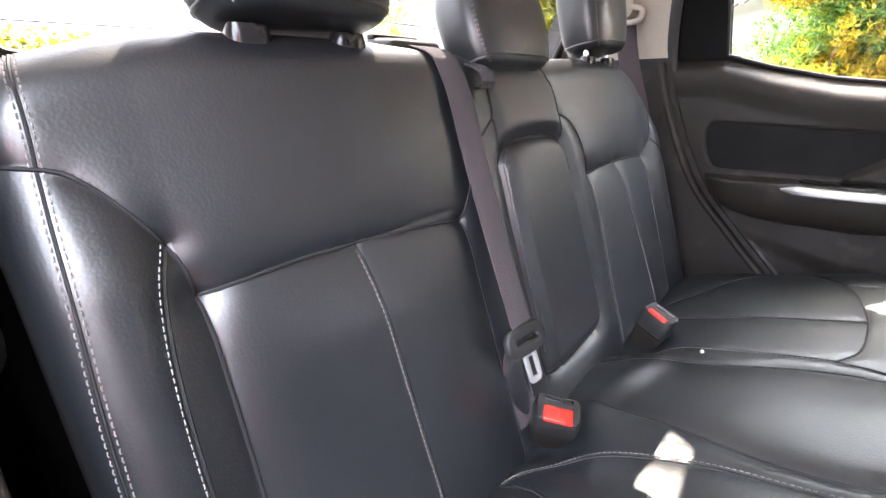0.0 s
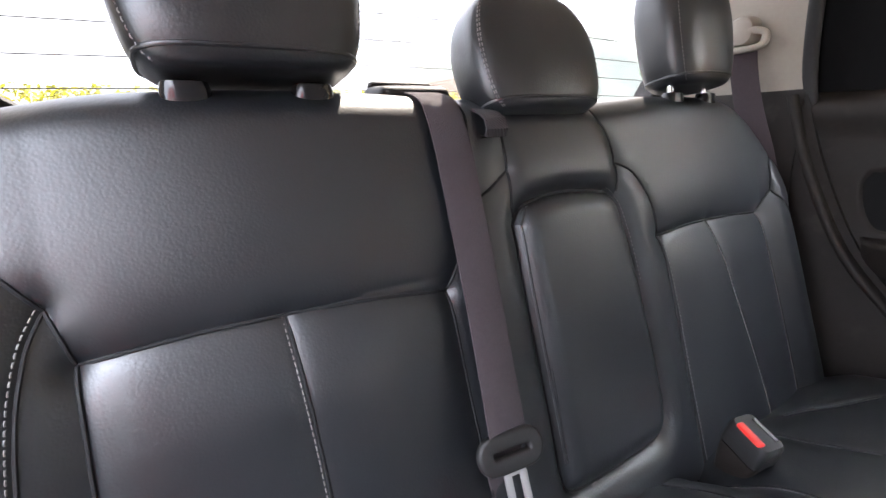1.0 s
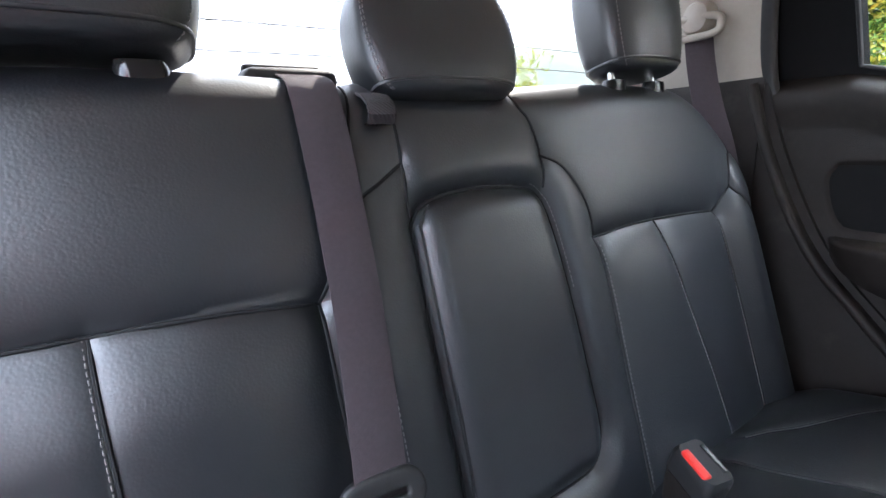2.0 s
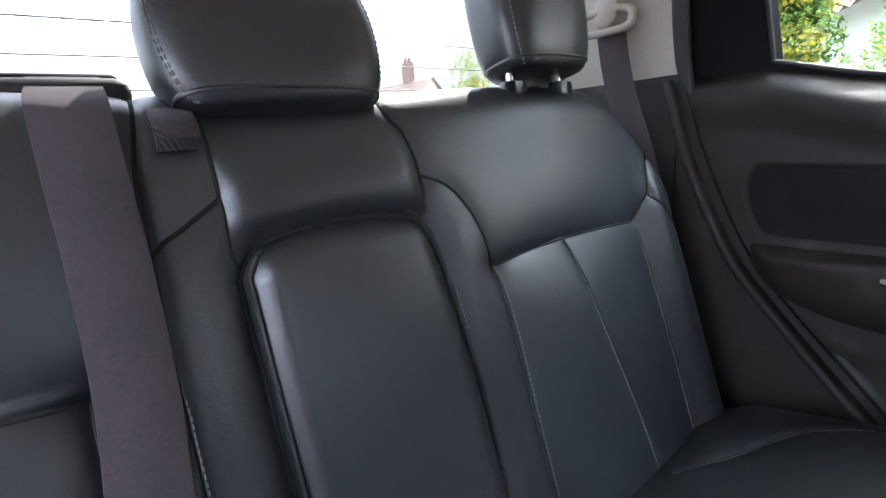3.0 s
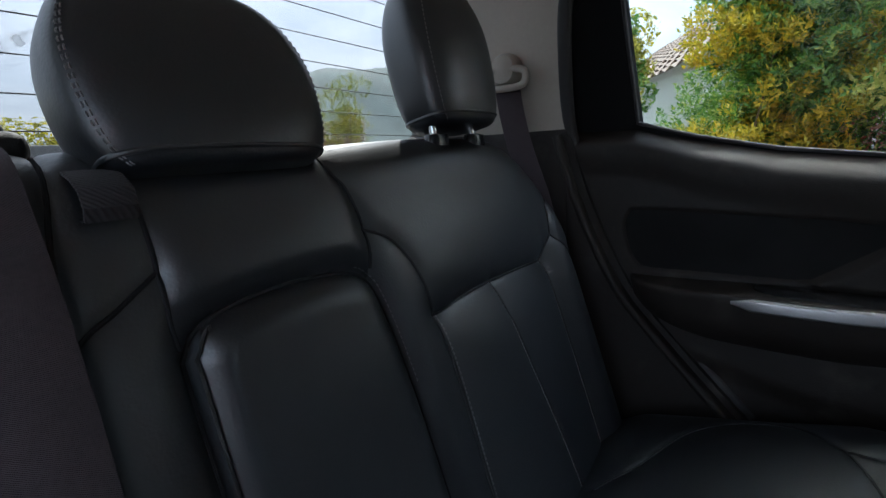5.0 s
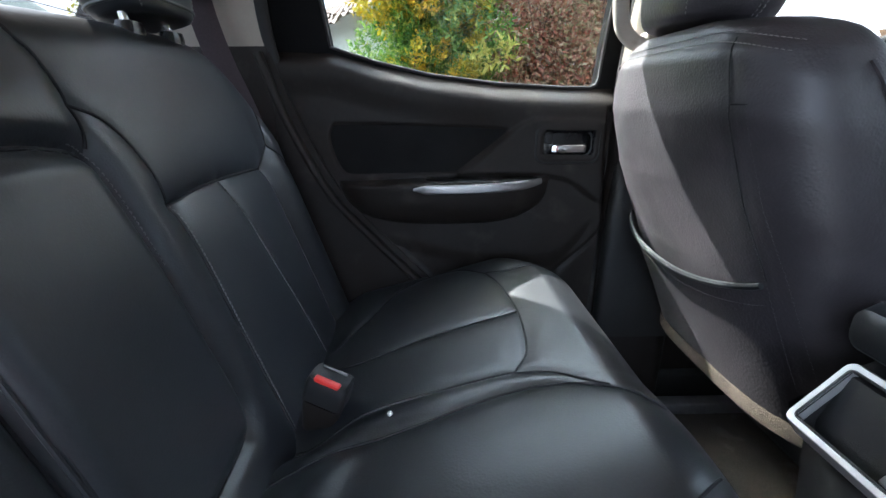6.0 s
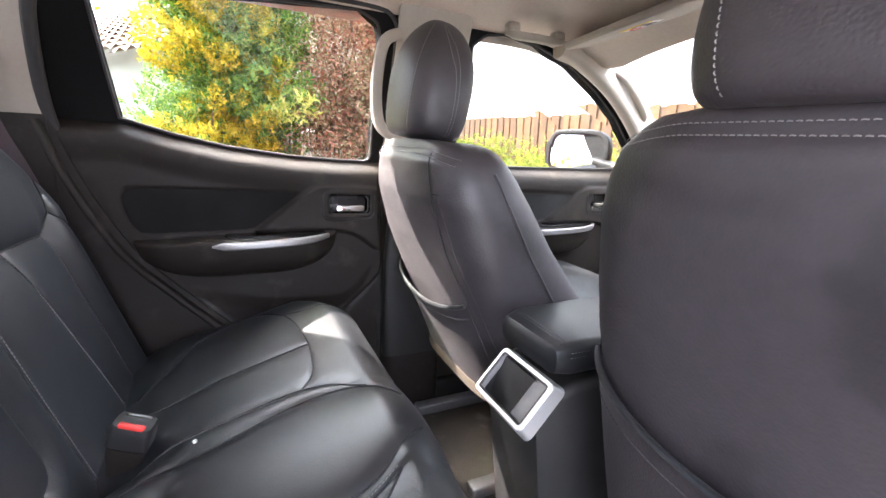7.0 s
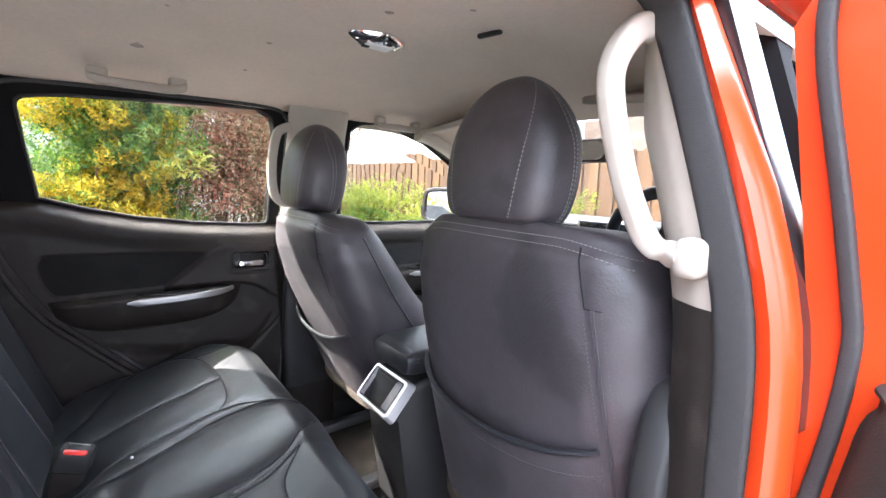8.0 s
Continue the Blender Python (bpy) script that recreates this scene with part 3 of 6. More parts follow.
ring_mesh("window_frame", [(-0.72, 0.62), (0.72, 0.62), (0.72, 1.82), (-0.72, 1.82)], dense(BACK_WIN, 6), lambda x, z, d: back(x, z, -0.006 + d), 0.05, PLASTIC_SOFT, window_4, start=(0, 1.56))
run = [Vector(back(x, z, -0.008)) for x, z in resample(np.array(dense(BACK_WIN, 6)), 140)]
v, f = sweep(run, circle(0.006, 6), (0, 1, 0), closed=True)
mesh("seal", v, f, RUBBER, window_4, "black rubber seal")
for k in range(9):
    z = 1.442 + k * 0.0352
    v, f = sweep([back(x, z + 0.006 * (1 - (x / 0.6) ** 2), -0.0012) for x in np.linspace(-0.60, 0.60, 24)], circle(0.0008, 5), (0, 1, 0))
    mesh("heater_wire", v, f, WIRE, window_4)

rng = np.random.default_rng(44)
for k in range(9):
    x0, z0 = -0.245 + 0.018 * k + rng.normal() * 0.004, 1.494 + 0.010 * rng.random()
    ln, wd = 0.050 + 0.025 * rng.random(), 0.0030 + 0.0045 * rng.random()
    rows = [((x0 + 1.25 * ln * u + 0.012 * u * u, z0 + ln * u - 0.010 * u * u), wd * math.sin(math.pi * (0.06 + 0.88 * u)) * (0.7 + 0.5 * rng.random())) for u in np.linspace(0, 1, 13)]
    v = [back(x + o * w * 0.6, z - o * w, -0.0016) for (x, z), w in rows for o in (-1, 1)]
    mesh("streak", v, [(2 * i, 2 * i + 1, 2 * i + 3, 2 * i + 2) for i in range(12)], SMEAR, window_4, "pale dried streak on the glass")
haze = [(-0.30, 1.50), (-0.20, 1.545), (-0.11, 1.560), (-0.05, 1.545), (-0.06, 1.51), (-0.12, 1.488), (-0.22, 1.480), (-0.29, 1.484)]
mesh("haze", [back(x, z, -0.0013) for x, z in spline(haze, 5, True)], [tuple(range(40))], SMEAR_HAZE, window_4, "dusty wiped film on the glass", smooth=False)
shoulder = part("shoulder_trim", box(0.11, 0.17, 0.30, pose(-0.668, 0.105, 1.335, 0, 0, 8), 0.035, 5), PLASTIC_SOFT)
tagged(shoulder, "textured dark grey trim beside the backrest", "trim", kind="structure")
for s in (1, -1):
    ob = part("sill_trim", box(0.07, 2.02, 0.085, pose(s * 0.672, -0.92, 0.632), 0.015), PLASTIC)
    tagged(ob, "black plastic sill trim along the cab floor", "trim", "sill trims", "structure")
wall_rear = thing("wall_rear", "black moulded panel behind the rear seat", "wall", kind="structure")
part("panel", box(1.24, 0.10, 0.78, pose(0, 0.262, 1.005), 0.012), PLASTIC, wall_rear)

# seals round the rear door opening
for s in (1, -1):
    line = spline([(-0.30, 0.93), (-0.19, 1.045), (-0.10, 1.15), (-0.025, 1.30), (0.018, 1.43), (0.012, 1.60), (-0.012, 1.675), (-0.06, 1.712), (-0.16, 1.724), (-0.40, 1.730), (-0.62, 1.732), (-0.680, 1.715), (-0.698, 1.66), (-0.700, 1.50), (-0.700, 1.36), (-0.702, 1.10), (-0.690, 0.80)], 6)
    if s > 0:
        line = [(y, z - 0.012 * float(ramp(z, 1.66, 1.71))) for y, z in line]
    v, f = sweep([(s * (xs(z) - 0.026 + (0.006 + 0.026 * float(ramp(-y, 0.55, 0.70)) if s < 0 else 0)), y, z) for y, z in line], rrect(0.034 if s < 0 else 0.024, 0.038 if s < 0 else 0.018, 0.008, 4), (s, 0, 0), [1.0 if s < 0 else 1 - 0.6 * float(ramp(z, 1.66, 1.71)) for y, z in line])
    ob = mesh("door_seal", v, f, RUBBER)
    tagged(ob, "black rubber seal round the rear door opening", "seal", "door seals", "structure")

# lower rear quarter trim, cut away over the wheel arch
ARCH = [tuple(p) for p in spline([(-0.30, 0.93), (-0.19, 1.045), (-0.10, 1.15), (-0.025, 1.30), (0.018, 1.43)], 6)]
for s in (1, -1):
    t = thing("wall_arch_left" if s > 0 else "wall_arch_right", "dark moulded trim over the wheel arch", "trim", kind="structure")
    outline = ARCH + [(0.12, 1.43), (0.12, 0.62), (-0.30, 0.62)]
    pane_mesh("panel", outline, lambda y, z, d: (s * (0.642 + 0.012 * (1.43 - z) + d), y, z), 0.03, PLASTIC_SOFT, t)
    v, f = sweep([(s * 0.640, y + 0.022, z - 0.004) for y, z in ARCH], rrect(0.016, 0.030, 0.007, 3), (s, 0, 0))
    mesh("rolled_edge", v, f, PLASTIC_SOFT, t)


# ---------------------------------------------------------------- rear seat
def mir(line):
    return [(-x, z) for x, z in line]


def sm(line, n=6):
    return [tuple(p) for p in spline(line, n)]


NEAR_BOL = sm([(-0.600, 1.336), (-0.56, 1.330), (-0.544, 1.319), (-0.529, 1.300), (-0.508, 1.270)])
NEAR_VA = sm([(-0.508, 1.270), (-0.521, 1.238), (-0.531, 1.183), (-0.536, 1.09), (-0.538, 0.88)])
NEAR_HOOK = sm([(-0.508, 1.270), (-0.501, 1.248), (-0.497, 1.228)])
NEAR_VB = sm([(-0.497, 1.228), (-0.497, 1.176), (-0.499, 1.062), (-0.499, 0.88)])
NEAR_CROSS = sm([(-0.497, 1.228), (-0.42, 1.232), (-0.346, 1.231), (-0.26, 1.227), (-0.177, 1.218)])
NEAR_MID = sm([(-0.346, 1.231), (-0.341, 1.13), (-0.338, 1.03), (-0.332, 0.88)])
NEAR_IN = sm([(-0.177, 1.218), (-0.177, 1.133), (-0.174, 1.03), (-0.168, 0.88)])
NEAR_WING = sm([(-0.177, 1.218), (-0.155, 1.252), (-0.123, 1.301), (-0.097, 1.318), (-0.068, 1.336)])
SPLIT = sm([(-0.108, 1.56), (-0.110, 1.423), (-0.120, 1.356), (-0.123, 1.301), (-0.128, 1.2), (-0.130, 1.05), (-0.130, 0.88)])
MID_L = sm([(-0.068, 1.40), (-0.068, 1.336), (-0.070, 1.30), (-0.067, 1.282)])
ARM = sm([(-0.067, 1.272), (-0.052, 1.292), (-0.02, 1.301), (0.026, 1.304), (0.08, 1.300), (0.115, 1.288), (0.128, 1.255), (0.136, 1.18), (0.139, 1.08), (0.138, 1.00), (0.122, 0.965), (0.09, 0.955), (0.0, 0.952), (-0.055, 0.955), (-0.068, 0.975), (-0.068, 1.05), (-0.068, 1.185), (-0.067, 1.272)])
MID_R = sm([(0.096, 1.56), (0.104, 1.41), (0.119, 1.376), (0.128, 1.334), (0.124, 1.295)])
FAR_WING = sm([(0.128, 1.334), (0.160, 1.315), (0.184, 1.275), (0.197, 1.223)])
FAR_IN = sm([(0.197, 1.223), (0.199, 1.138), (0.196, 1.03), (0.194, 0.88)])
FAR_CROSS = sm([(0.197, 1.223), (0.26, 1.229), (0.326, 1.230), (0.41, 1.228), (0.495, 1.223)])
FAR_MID = sm([(0.326, 1.230), (0.343, 1.123), (0.370, 0.99), (0.385, 0.88)])
FAR_VB = sm([(0.495, 1.223), (0.499, 1.13), (0.502, 1.04), (0.502, 0.88)])
FAR_HOOK = sm([(0.495, 1.223), (0.515, 1.245), (0.532, 1.258)])
FAR_BOL = sm([(0.600, 1.336), (0.556, 1.31), (0.532, 1.258), (0.560, 1.225), (0.583, 1.17), (0.585, 1.02), (0.585, 0.88)])
SEAMS = [(NEAR_BOL, 0.006, 0.011), (NEAR_VA, 0.005, 0.010), (NEAR_HOOK, 0.008, 0.012), (NEAR_VB, 0.012, 0.016), (NEAR_CROSS, 0.011, 0.016), (NEAR_MID, 0.0045, 0.010), (NEAR_IN, 0.009, 0.014),
         (NEAR_WING, 0.005, 0.010), (SPLIT, 0.007, 0.006), (MID_L, 0.004, 0.009), (ARM, 0.017, 0.007), (MID_R, 0.006, 0.009), (FAR_WING, 0.005, 0.010), (FAR_IN, 0.006, 0.012), (FAR_CROSS, 0.010, 0.015),
         (FAR_MID, 0.0045, 0.010), (FAR_VB, 0.008, 0.014), (FAR_HOOK, 0.006, 0.010), (FAR_BOL, 0.006, 0.010)]
BACK_R = 0.052


def back_roll(x):
    """Height at which the backrest starts to roll over its top."""
    a = np.abs(x)
    return 1.384 - np.where(x < 0, 0.022, 0.075) * np.clip((a - 0.43) / 0.13, 0, 1.3) ** 2.2


def back_point(x, v, h=0.0):
    """A place on the backrest: x across, v its height up the face (past the roll: the way over the top), h proud of it."""
    x, v = np.asarray(x, float), np.asarray(v, float)
    zb = back_roll(x)
    a = np.clip((v - zb) / BACK_R, 0, 2.6)
    slope = math.atan(0.33)
    ty, tz = math.sin(slope), math.cos(slope)
    fz = np.minimum(v, zb)
    fy = 0.33 * (fz - 1.22)
    by, bz = -tz, ty
    cy, cz = fy - by * BACK_R, fz - bz * BACK_R
    ny, nz = by * np.cos(a) + ty * np.sin(a), bz * np.cos(a) + tz * np.sin(a)
    extra = np.maximum(v - zb - 2.6 * BACK_R, 0)
    y = cy + ny * (BACK_R + h) + extra
    z = cz + nz * (BACK_R + h)
    edge = np.clip((np.abs(x) - 0.556) / 0.038, 0, 1)
    y = y + 0.040 * (1 - np.sqrt(np.maximum(1 - edge ** 2, 0)))
    return np.stack([x + 0 * y, y, z], -1)


def back_height(X, V):
    h = 0.006 * np.exp(-((X + 0.26) / 0.07) ** 2) * (V < 1.23) + 0 * X
    for line, depth, width in SEAMS:
        d = seg_dist(X, V, line)
        h = h - depth * (0.55 * np.exp(-d / (0.5 * width)) + 0.22 * np.exp(-(d / (1.7 * width)) ** 2))
    arm = poly_dist(X, V, ARM)
    h = h + 0.011 * ramp(arm, -0.002, 0.030) - 0.006 * ramp(arm, -0.03, 0.0) * ramp(V, 1.36, 1.30)
    h = h + 0.006 * np.exp(-((V - 1.325) / 0.045) ** 2) * ramp(X, -0.075, -0.05) * ramp(X, 0.13, 0.10)
    h = h + 0.016 * ramp(np.abs(X), 0.50, 0.55) * ramp(V, 1.34, 1.24)
    h = h + 0.007 * np.sin(np.clip((X + 0.50) / 0.38, 0, 1) * math.pi) * ramp(V, 1.20, 1.32)
    h = h + 0.007 * np.sin(np.clip((X - 0.13) / 0.40, 0, 1) * math.pi) * ramp(V, 1.20, 1.32)
    h = h + 0.010 * np.sin(np.clip((X + 0.497) / 0.32, 0, 1) * math.pi) * ramp(V, 1.23, 1.15)
    h = h + 0.008 * np.sin(np.clip((X - 0.197) / 0.30, 0, 1) * math.pi) * ramp(V, 1.23, 1.15)
    return h


def back_at(x, v, lift=0.0):
    X, V = np.array([[x]]), np.array([[v]])
    return back_point(x, v, float(back_height(X, V)[0, 0]) + lift)


def build_backrest():
    seat = thing("rear_bench", "black leather rear bench backrest with grey stitching and folded armrest", "car seat", at=(0, 0.1, 0.7))
    xu = np.linspace(-0.594, 0.594, 330)
    n = 190
    s = np.linspace(0, 1, n)
    X = np.repeat(xu[:, None], n, 1)
    V = 0.88 + s[None, :] * (back_roll(X) + 2.6 * BACK_R + 0.10 - 0.88)
    H = back_height(X, V)
    P = back_point(X, V, H)
    ends = [P[:1] + np.array((0, 0.13, 0)), P[-1:] + np.array((0, 0.13, 0))]
    P = np.concatenate([ends[0], P, ends[1]])
    X, V = (np.concatenate([A[:1], A, A[-1:]]) for A in (X, V))
    labels = np.where(X < -0.02, 0, 1)
    polys = [("near_bolster", [(-0.70, 1.336)] + NEAR_BOL[1:] + NEAR_VA[1:] + [(-0.70, 0.88)]),
             ("side", NEAR_VA + NEAR_VB[::-1] + NEAR_HOOK[::-1][1:]),
             ("main", NEAR_CROSS[:13] + NEAR_MID[1:] + NEAR_VB[::-1]),
             ("main", NEAR_CROSS[12:] + NEAR_IN[1:] + NEAR_MID[::-1]),
             ("frame", NEAR_WING[:13] + SPLIT[18:] + NEAR_IN[::-1]),
             ("frame", [(-0.123, 1.301)] + NEAR_WING[13:] + MID_L[7:] + [(-0.068, 0.88)] + SPLIT[::-1][:19]),
             ("armrest", ARM),
             ("middle", MID_L + [(-0.05, 1.29), (0.03, 1.304), (0.12, 1.29)] + MID_R[::-1] + [(-0.108, 1.56), (-0.068, 1.45)]),
             ("frame", FAR_WING + FAR_IN[1:] + [(0.138, 0.88), (0.138, 1.2), (0.12, 1.29)]),
             ("main", FAR_CROSS[:13] + FAR_MID[1:] + FAR_IN[::-1]),
             ("main", FAR_CROSS[12:] + FAR_VB[1:] + FAR_MID[::-1]),
             ("side", FAR_VB[::-1] + FAR_HOOK + FAR_BOL[12:]),
             ("far_bolster", FAR_BOL + [(0.70, 0.88), (0.70, 1.336)])]
    names = ["upper_panel", "upper_panel"]
    for k, (nm, poly) in enumerate(polys):
        labels = np.where(inside(X, V, [tuple(p) for p in poly]), k + 2, labels)
        names.append({"near_bolster": "bolster_panel", "far_bolster": "bolster_panel", "side": "side_panel", "main": "centre_panel", "frame": "frame_panel", "armrest": "folding_armrest", "middle": "middle_panel"}[nm])
    grid_parts(P, labels, names, LEATHER, seat)
    part("back_board", box(1.16, 0.05, 0.50, pose(0, 0.165, 1.13, -12, 0, 0), 0.01), PLASTIC, seat)

    welt = [p for p in ARM if p[0] < -0.05 and p[1] > 0.99]
    q = [back_at(x + 0.006, v, 0.0030) for x, v in welt]
    v_, f_ = sweep(q, circle(0.0022, 6), (0, -1, 0.3))
    mesh("welt", v_, f_, LEATHER, seat)

    def sew(line, off, m):
        p = np.array(line)
        t = np.gradient(p, axis=0)
        nrm = np.stack([-t[:, 1], t[:, 0]], 1) / (np.linalg.norm(t, axis=1, keepdims=True) + 1e-9)
        p = p + nrm * off
        q = [back_at(x, v, 0.0006) for x, v in p]
        e = 0.004
        nn = []
        for x, v in p:
            a, b, c = back_point(x, v), back_point(x + e, v), back_point(x, v + e)
            nn.append(-np.cross(c - a, b - a) * -1)
        nn = [w / np.linalg.norm(w) for w in nn]
        nn = [w if w[1] < 0.3 else -w for w in nn]
        stitches("stitching", q, nn, seat, m)

    outer = sm([(-0.553, 1.420), (-0.558, 1.390), (-0.561, 1.348), (-0.567, 1.290), (-0.572, 1.226), (-0.577, 1.152), (-0.580, 1.05), (-0.582, 0.90)])
    sew(outer, 0.0008, THREAD)
    sew(outer, -0.0050, THREAD)
    # Dark tube between the two rows, drawn as the groove's shade.
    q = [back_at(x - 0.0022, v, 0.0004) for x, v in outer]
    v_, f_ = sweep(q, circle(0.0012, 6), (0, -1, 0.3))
    mesh("seam", v_, f_, SEAM_SHADE, seat)
    # Every seam gets a near-black tube that paints shade into its groove.
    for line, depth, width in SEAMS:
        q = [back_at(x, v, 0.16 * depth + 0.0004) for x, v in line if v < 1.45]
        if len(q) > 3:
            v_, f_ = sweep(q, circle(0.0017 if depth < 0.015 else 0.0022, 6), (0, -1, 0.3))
            mesh("seam", v_, f_, SEAM_SHADE, seat)
    sew(NEAR_VA, -0.004, THREAD)
    sew(NEAR_MID, -0.0035, THREAD)
    sew(FAR_IN, 0.004, THREAD_DIM)
    sew(FAR_MID, -0.003, THREAD_DIM)
    sew(FAR_VB, -0.004, THREAD_DIM)
    sew(SPLIT[24:], 0.004, THREAD_DIM)
    sew([p for p in ARM if p[0] > 0.10 and p[1] > 1.15], 0.005, THREAD_DIM)
    return seat


rear_seat = build_backrest()


def pull_loop():
    t = thing("pull_loop", "dark fabric pull loop on the backrest", "strap")
    a = [back_at(-0.088, v, l) for v, l in ((1.408, 0.002), (1.398, 0.010), (1.388, 0.018), (1.378, 0.018), (1.372, 0.012), (1.374, 0.004))]
    v, f = sweep(a, rrect(0.030, 0.003, 0.001, 2), (0, -1, 0.2))
    mesh("strap", v, f, TAG, t)


pull_loop()

# ---------------------------------------------------------------- rear cushion
C_FARB = sm([(0.088, -0.10), (0.109, -0.256), (0.132, -0.367), (0.128, -0.45), (0.095, -0.498), (0.063, -0.530)])
C_FARS = sm([(0.165, -0.10), (0.164, -0.19), (0.169, -0.287), (0.171, -0.371), (0.169, -0.402)])
C_FARS2 = sm([(0.169, -0.402), (0.150, -0.450), (0.100, -0.496)])
C_FARA = sm([(0.169, -0.402), (0.213, -0.427), (0.313, -0.436), (0.40, -0.430), (0.46, -0.421), (0.515, -0.405)])
C_FARF = sm([(0.285, -0.10), (0.289, -0.182), (0.315, -0.287), (0.326, -0.434)])
C_FARO = sm([(0.37, -0.13), (0.42, -0.170), (0.53, -0.225), (0.575, -0.30), (0.565, -0.36), (0.515, -0.405)])
C_FARO2 = sm([(0.515, -0.405), (0.50, -0.44), (0.50, -0.50), (0.50, -0.56)])


def cm(line):
    return [(0.035 - x, y) for x, y in line]


C_NEARB = cm(C_FARB)
C_NEARS = sm([(-0.25, -0.12), (-0.215, -0.138), (-0.161, -0.20), (-0.130, -0.30), (-0.127, -0.394)])
C_NEARS2 = sm([(-0.127, -0.394), (-0.122, -0.43), (-0.092, -0.489)])
C_NEARA = sm([(-0.092, -0.489), (-0.154, -0.442), (-0.24, -0.432), (-0.34, -0.434), (-0.43, -0.424), (-0.49, -0.405)])
C_NEARF, C_NEARO, C_NEARO2 = cm(C_FARF), cm(C_FARO), cm(C_FARO2)
C_SEAMS = [(C_FARB, 0.007, 0.012), (C_FARS, 0.005, 0.011), (C_FARS2, 0.006, 0.012), (C_FARA, 0.006, 0.012), (C_FARF, 0.006, 0.018), (C_FARO, 0.007, 0.012), (C_FARO2, 0.004, 0.010),
           (C_NEARB, 0.007, 0.012), (C_NEARS, 0.006, 0.011), (C_NEARS2, 0.006, 0.012), (C_NEARA, 0.006, 0.012), (C_NEARF, 0.006, 0.018), (C_NEARO, 0.007, 0.012), (C_NEARO2, 0.004, 0.010)]
C_R, C_EDGE = 0.05, -0.500


def cush_point(x, w, h=0.0):
    """A place on the cushion: x across, w back from the front edge (below it: down the front)."""
    x, w = np.asarray(x, float), np.asarray(w, float)
    edge = C_EDGE + 0.10 * np.clip((np.abs(x - 0.0) - 0.42) / 0.19, 0, 1) ** 2.2
    yy = np.maximum(w, edge)
    z = 0.965 + 0.27 * (-0.24 - yy) - 0.020
    over = np.clip((edge - w) / C_R, 0, 1.5)
    y = yy - (C_R + h) * np.sin(over)
    zz = z - C_R + (C_R + h) * np.cos(over) - np.maximum(edge - w - 1.5 * C_R, 0)
    side_ = np.clip((np.abs(x) - 0.56) / 0.055, 0, 1)
    zz = zz - 0.055 * (1 - np.sqrt(np.maximum(1 - side_ ** 2, 0)))
    return np.stack([x + 0 * y, y, zz], -1)


def cush_height(X, W):
    h = 0.018 + 0 * X
    dent = 0 * X
    for line, depth, width in C_SEAMS:
        dd = seg_dist(X, W, line)
        dent = np.maximum(dent, depth * (0.6 * np.exp(-dd / (0.5 * width)) + 0.28 * np.exp(-(dd / (1.6 * width)) ** 2)))
    h = h - dent * ramp(W, -0.56, -0.46)
    h = h - 0.034 * np.exp(-((X - 0.165) / 0.036) ** 2 - ((W + 0.135) / 0.05) ** 2) - 0.030 * np.exp(-((X + 0.165) / 0.04) ** 2 - ((W + 0.125) / 0.045) ** 2)
    h = h + 0.009 * np.sin(np.clip((X + 0.10) / 0.23, 0, 1) * math.pi) - 0.020 * ramp(W, -0.16, -0.09)
    fold = np.sin((X * 6 + W * 22) * 3.0) * np.exp(-((X - 0.02) / 0.09) ** 2 - ((W + 0.17) / 0.06) ** 2)
    return h + 0.006 * fold


def cush_at(x, w, lift=0.0):
    return cush_point(x, w, float(cush_height(np.array([[x]]), np.array([[w]]))[0, 0]) + lift)


def build_cushion():
    seat = thing("bench_cushion", "black leather rear bench cushion with sunlit patches", "car seat", at=(0, -0.3, 0.7))
    xu = np.linspace(-0.615, 0.615, 300)
    X = np.repeat(xu[:, None], 170, 1)
    W = np.repeat(np.linspace(-0.80, -0.085, 170)[None, :], 300, 0)
    P = cush_point(X, W, cush_height(X, W))
    labels = np.where(X > 0.13, 0, np.where(X < -0.095, 2, 1))
    labels = np.where(inside(X, W, C_FARB + [(0.063, -0.9), (-0.028, -0.9)] + C_NEARB[::-1]), 1, labels)
    far = C_FARS + C_FARA[1:] + C_FARO[::-1][1:]
    labels = np.where(inside(X, W, far) & (X < 0.31), 3, labels)
    labels = np.where(inside(X, W, far) & (X >= 0.31), 4, labels)
    near = C_NEARS + C_NEARA[3:] + C_NEARO[::-1][1:]
    labels = np.where(inside(X, W, near), 5, labels)
    grid_parts(P, labels, ["outer_panel", "middle_panel", "outer_panel", "centre_panel", "centre_panel", "centre_panel"], LEATHER, seat)

    def sew(line, off, m):
        p = np.array(line)
        t = np.gradient(p, axis=0)
        p = p + np.stack([-t[:, 1], t[:, 0]], 1) / (np.linalg.norm(t, axis=1, keepdims=True) + 1e-9) * off
        stitches("stitching", [cush_at(x, w, 0.0006) for x, w in p], [(0, -0.2, 1)] * len(p), seat, m)

    # Groove shade of the cushion seams, laid in as dark tubes.
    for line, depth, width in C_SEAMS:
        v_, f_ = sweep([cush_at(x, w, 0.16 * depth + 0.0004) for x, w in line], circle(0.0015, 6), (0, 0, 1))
        mesh("seam", v_, f_, SEAM_SHADE, seat)
    sew(C_FARS, -0.005, THREAD)
    sew(C_NEARS, 0.005, THREAD)
    sew(C_NEARS2, 0.005, THREAD)
    part("base", box(1.16, 0.40, 0.26, pose(0, -0.30, 0.755), 0.02), PLASTIC, seat)
    return seat


rear_cushion = build_cushion()


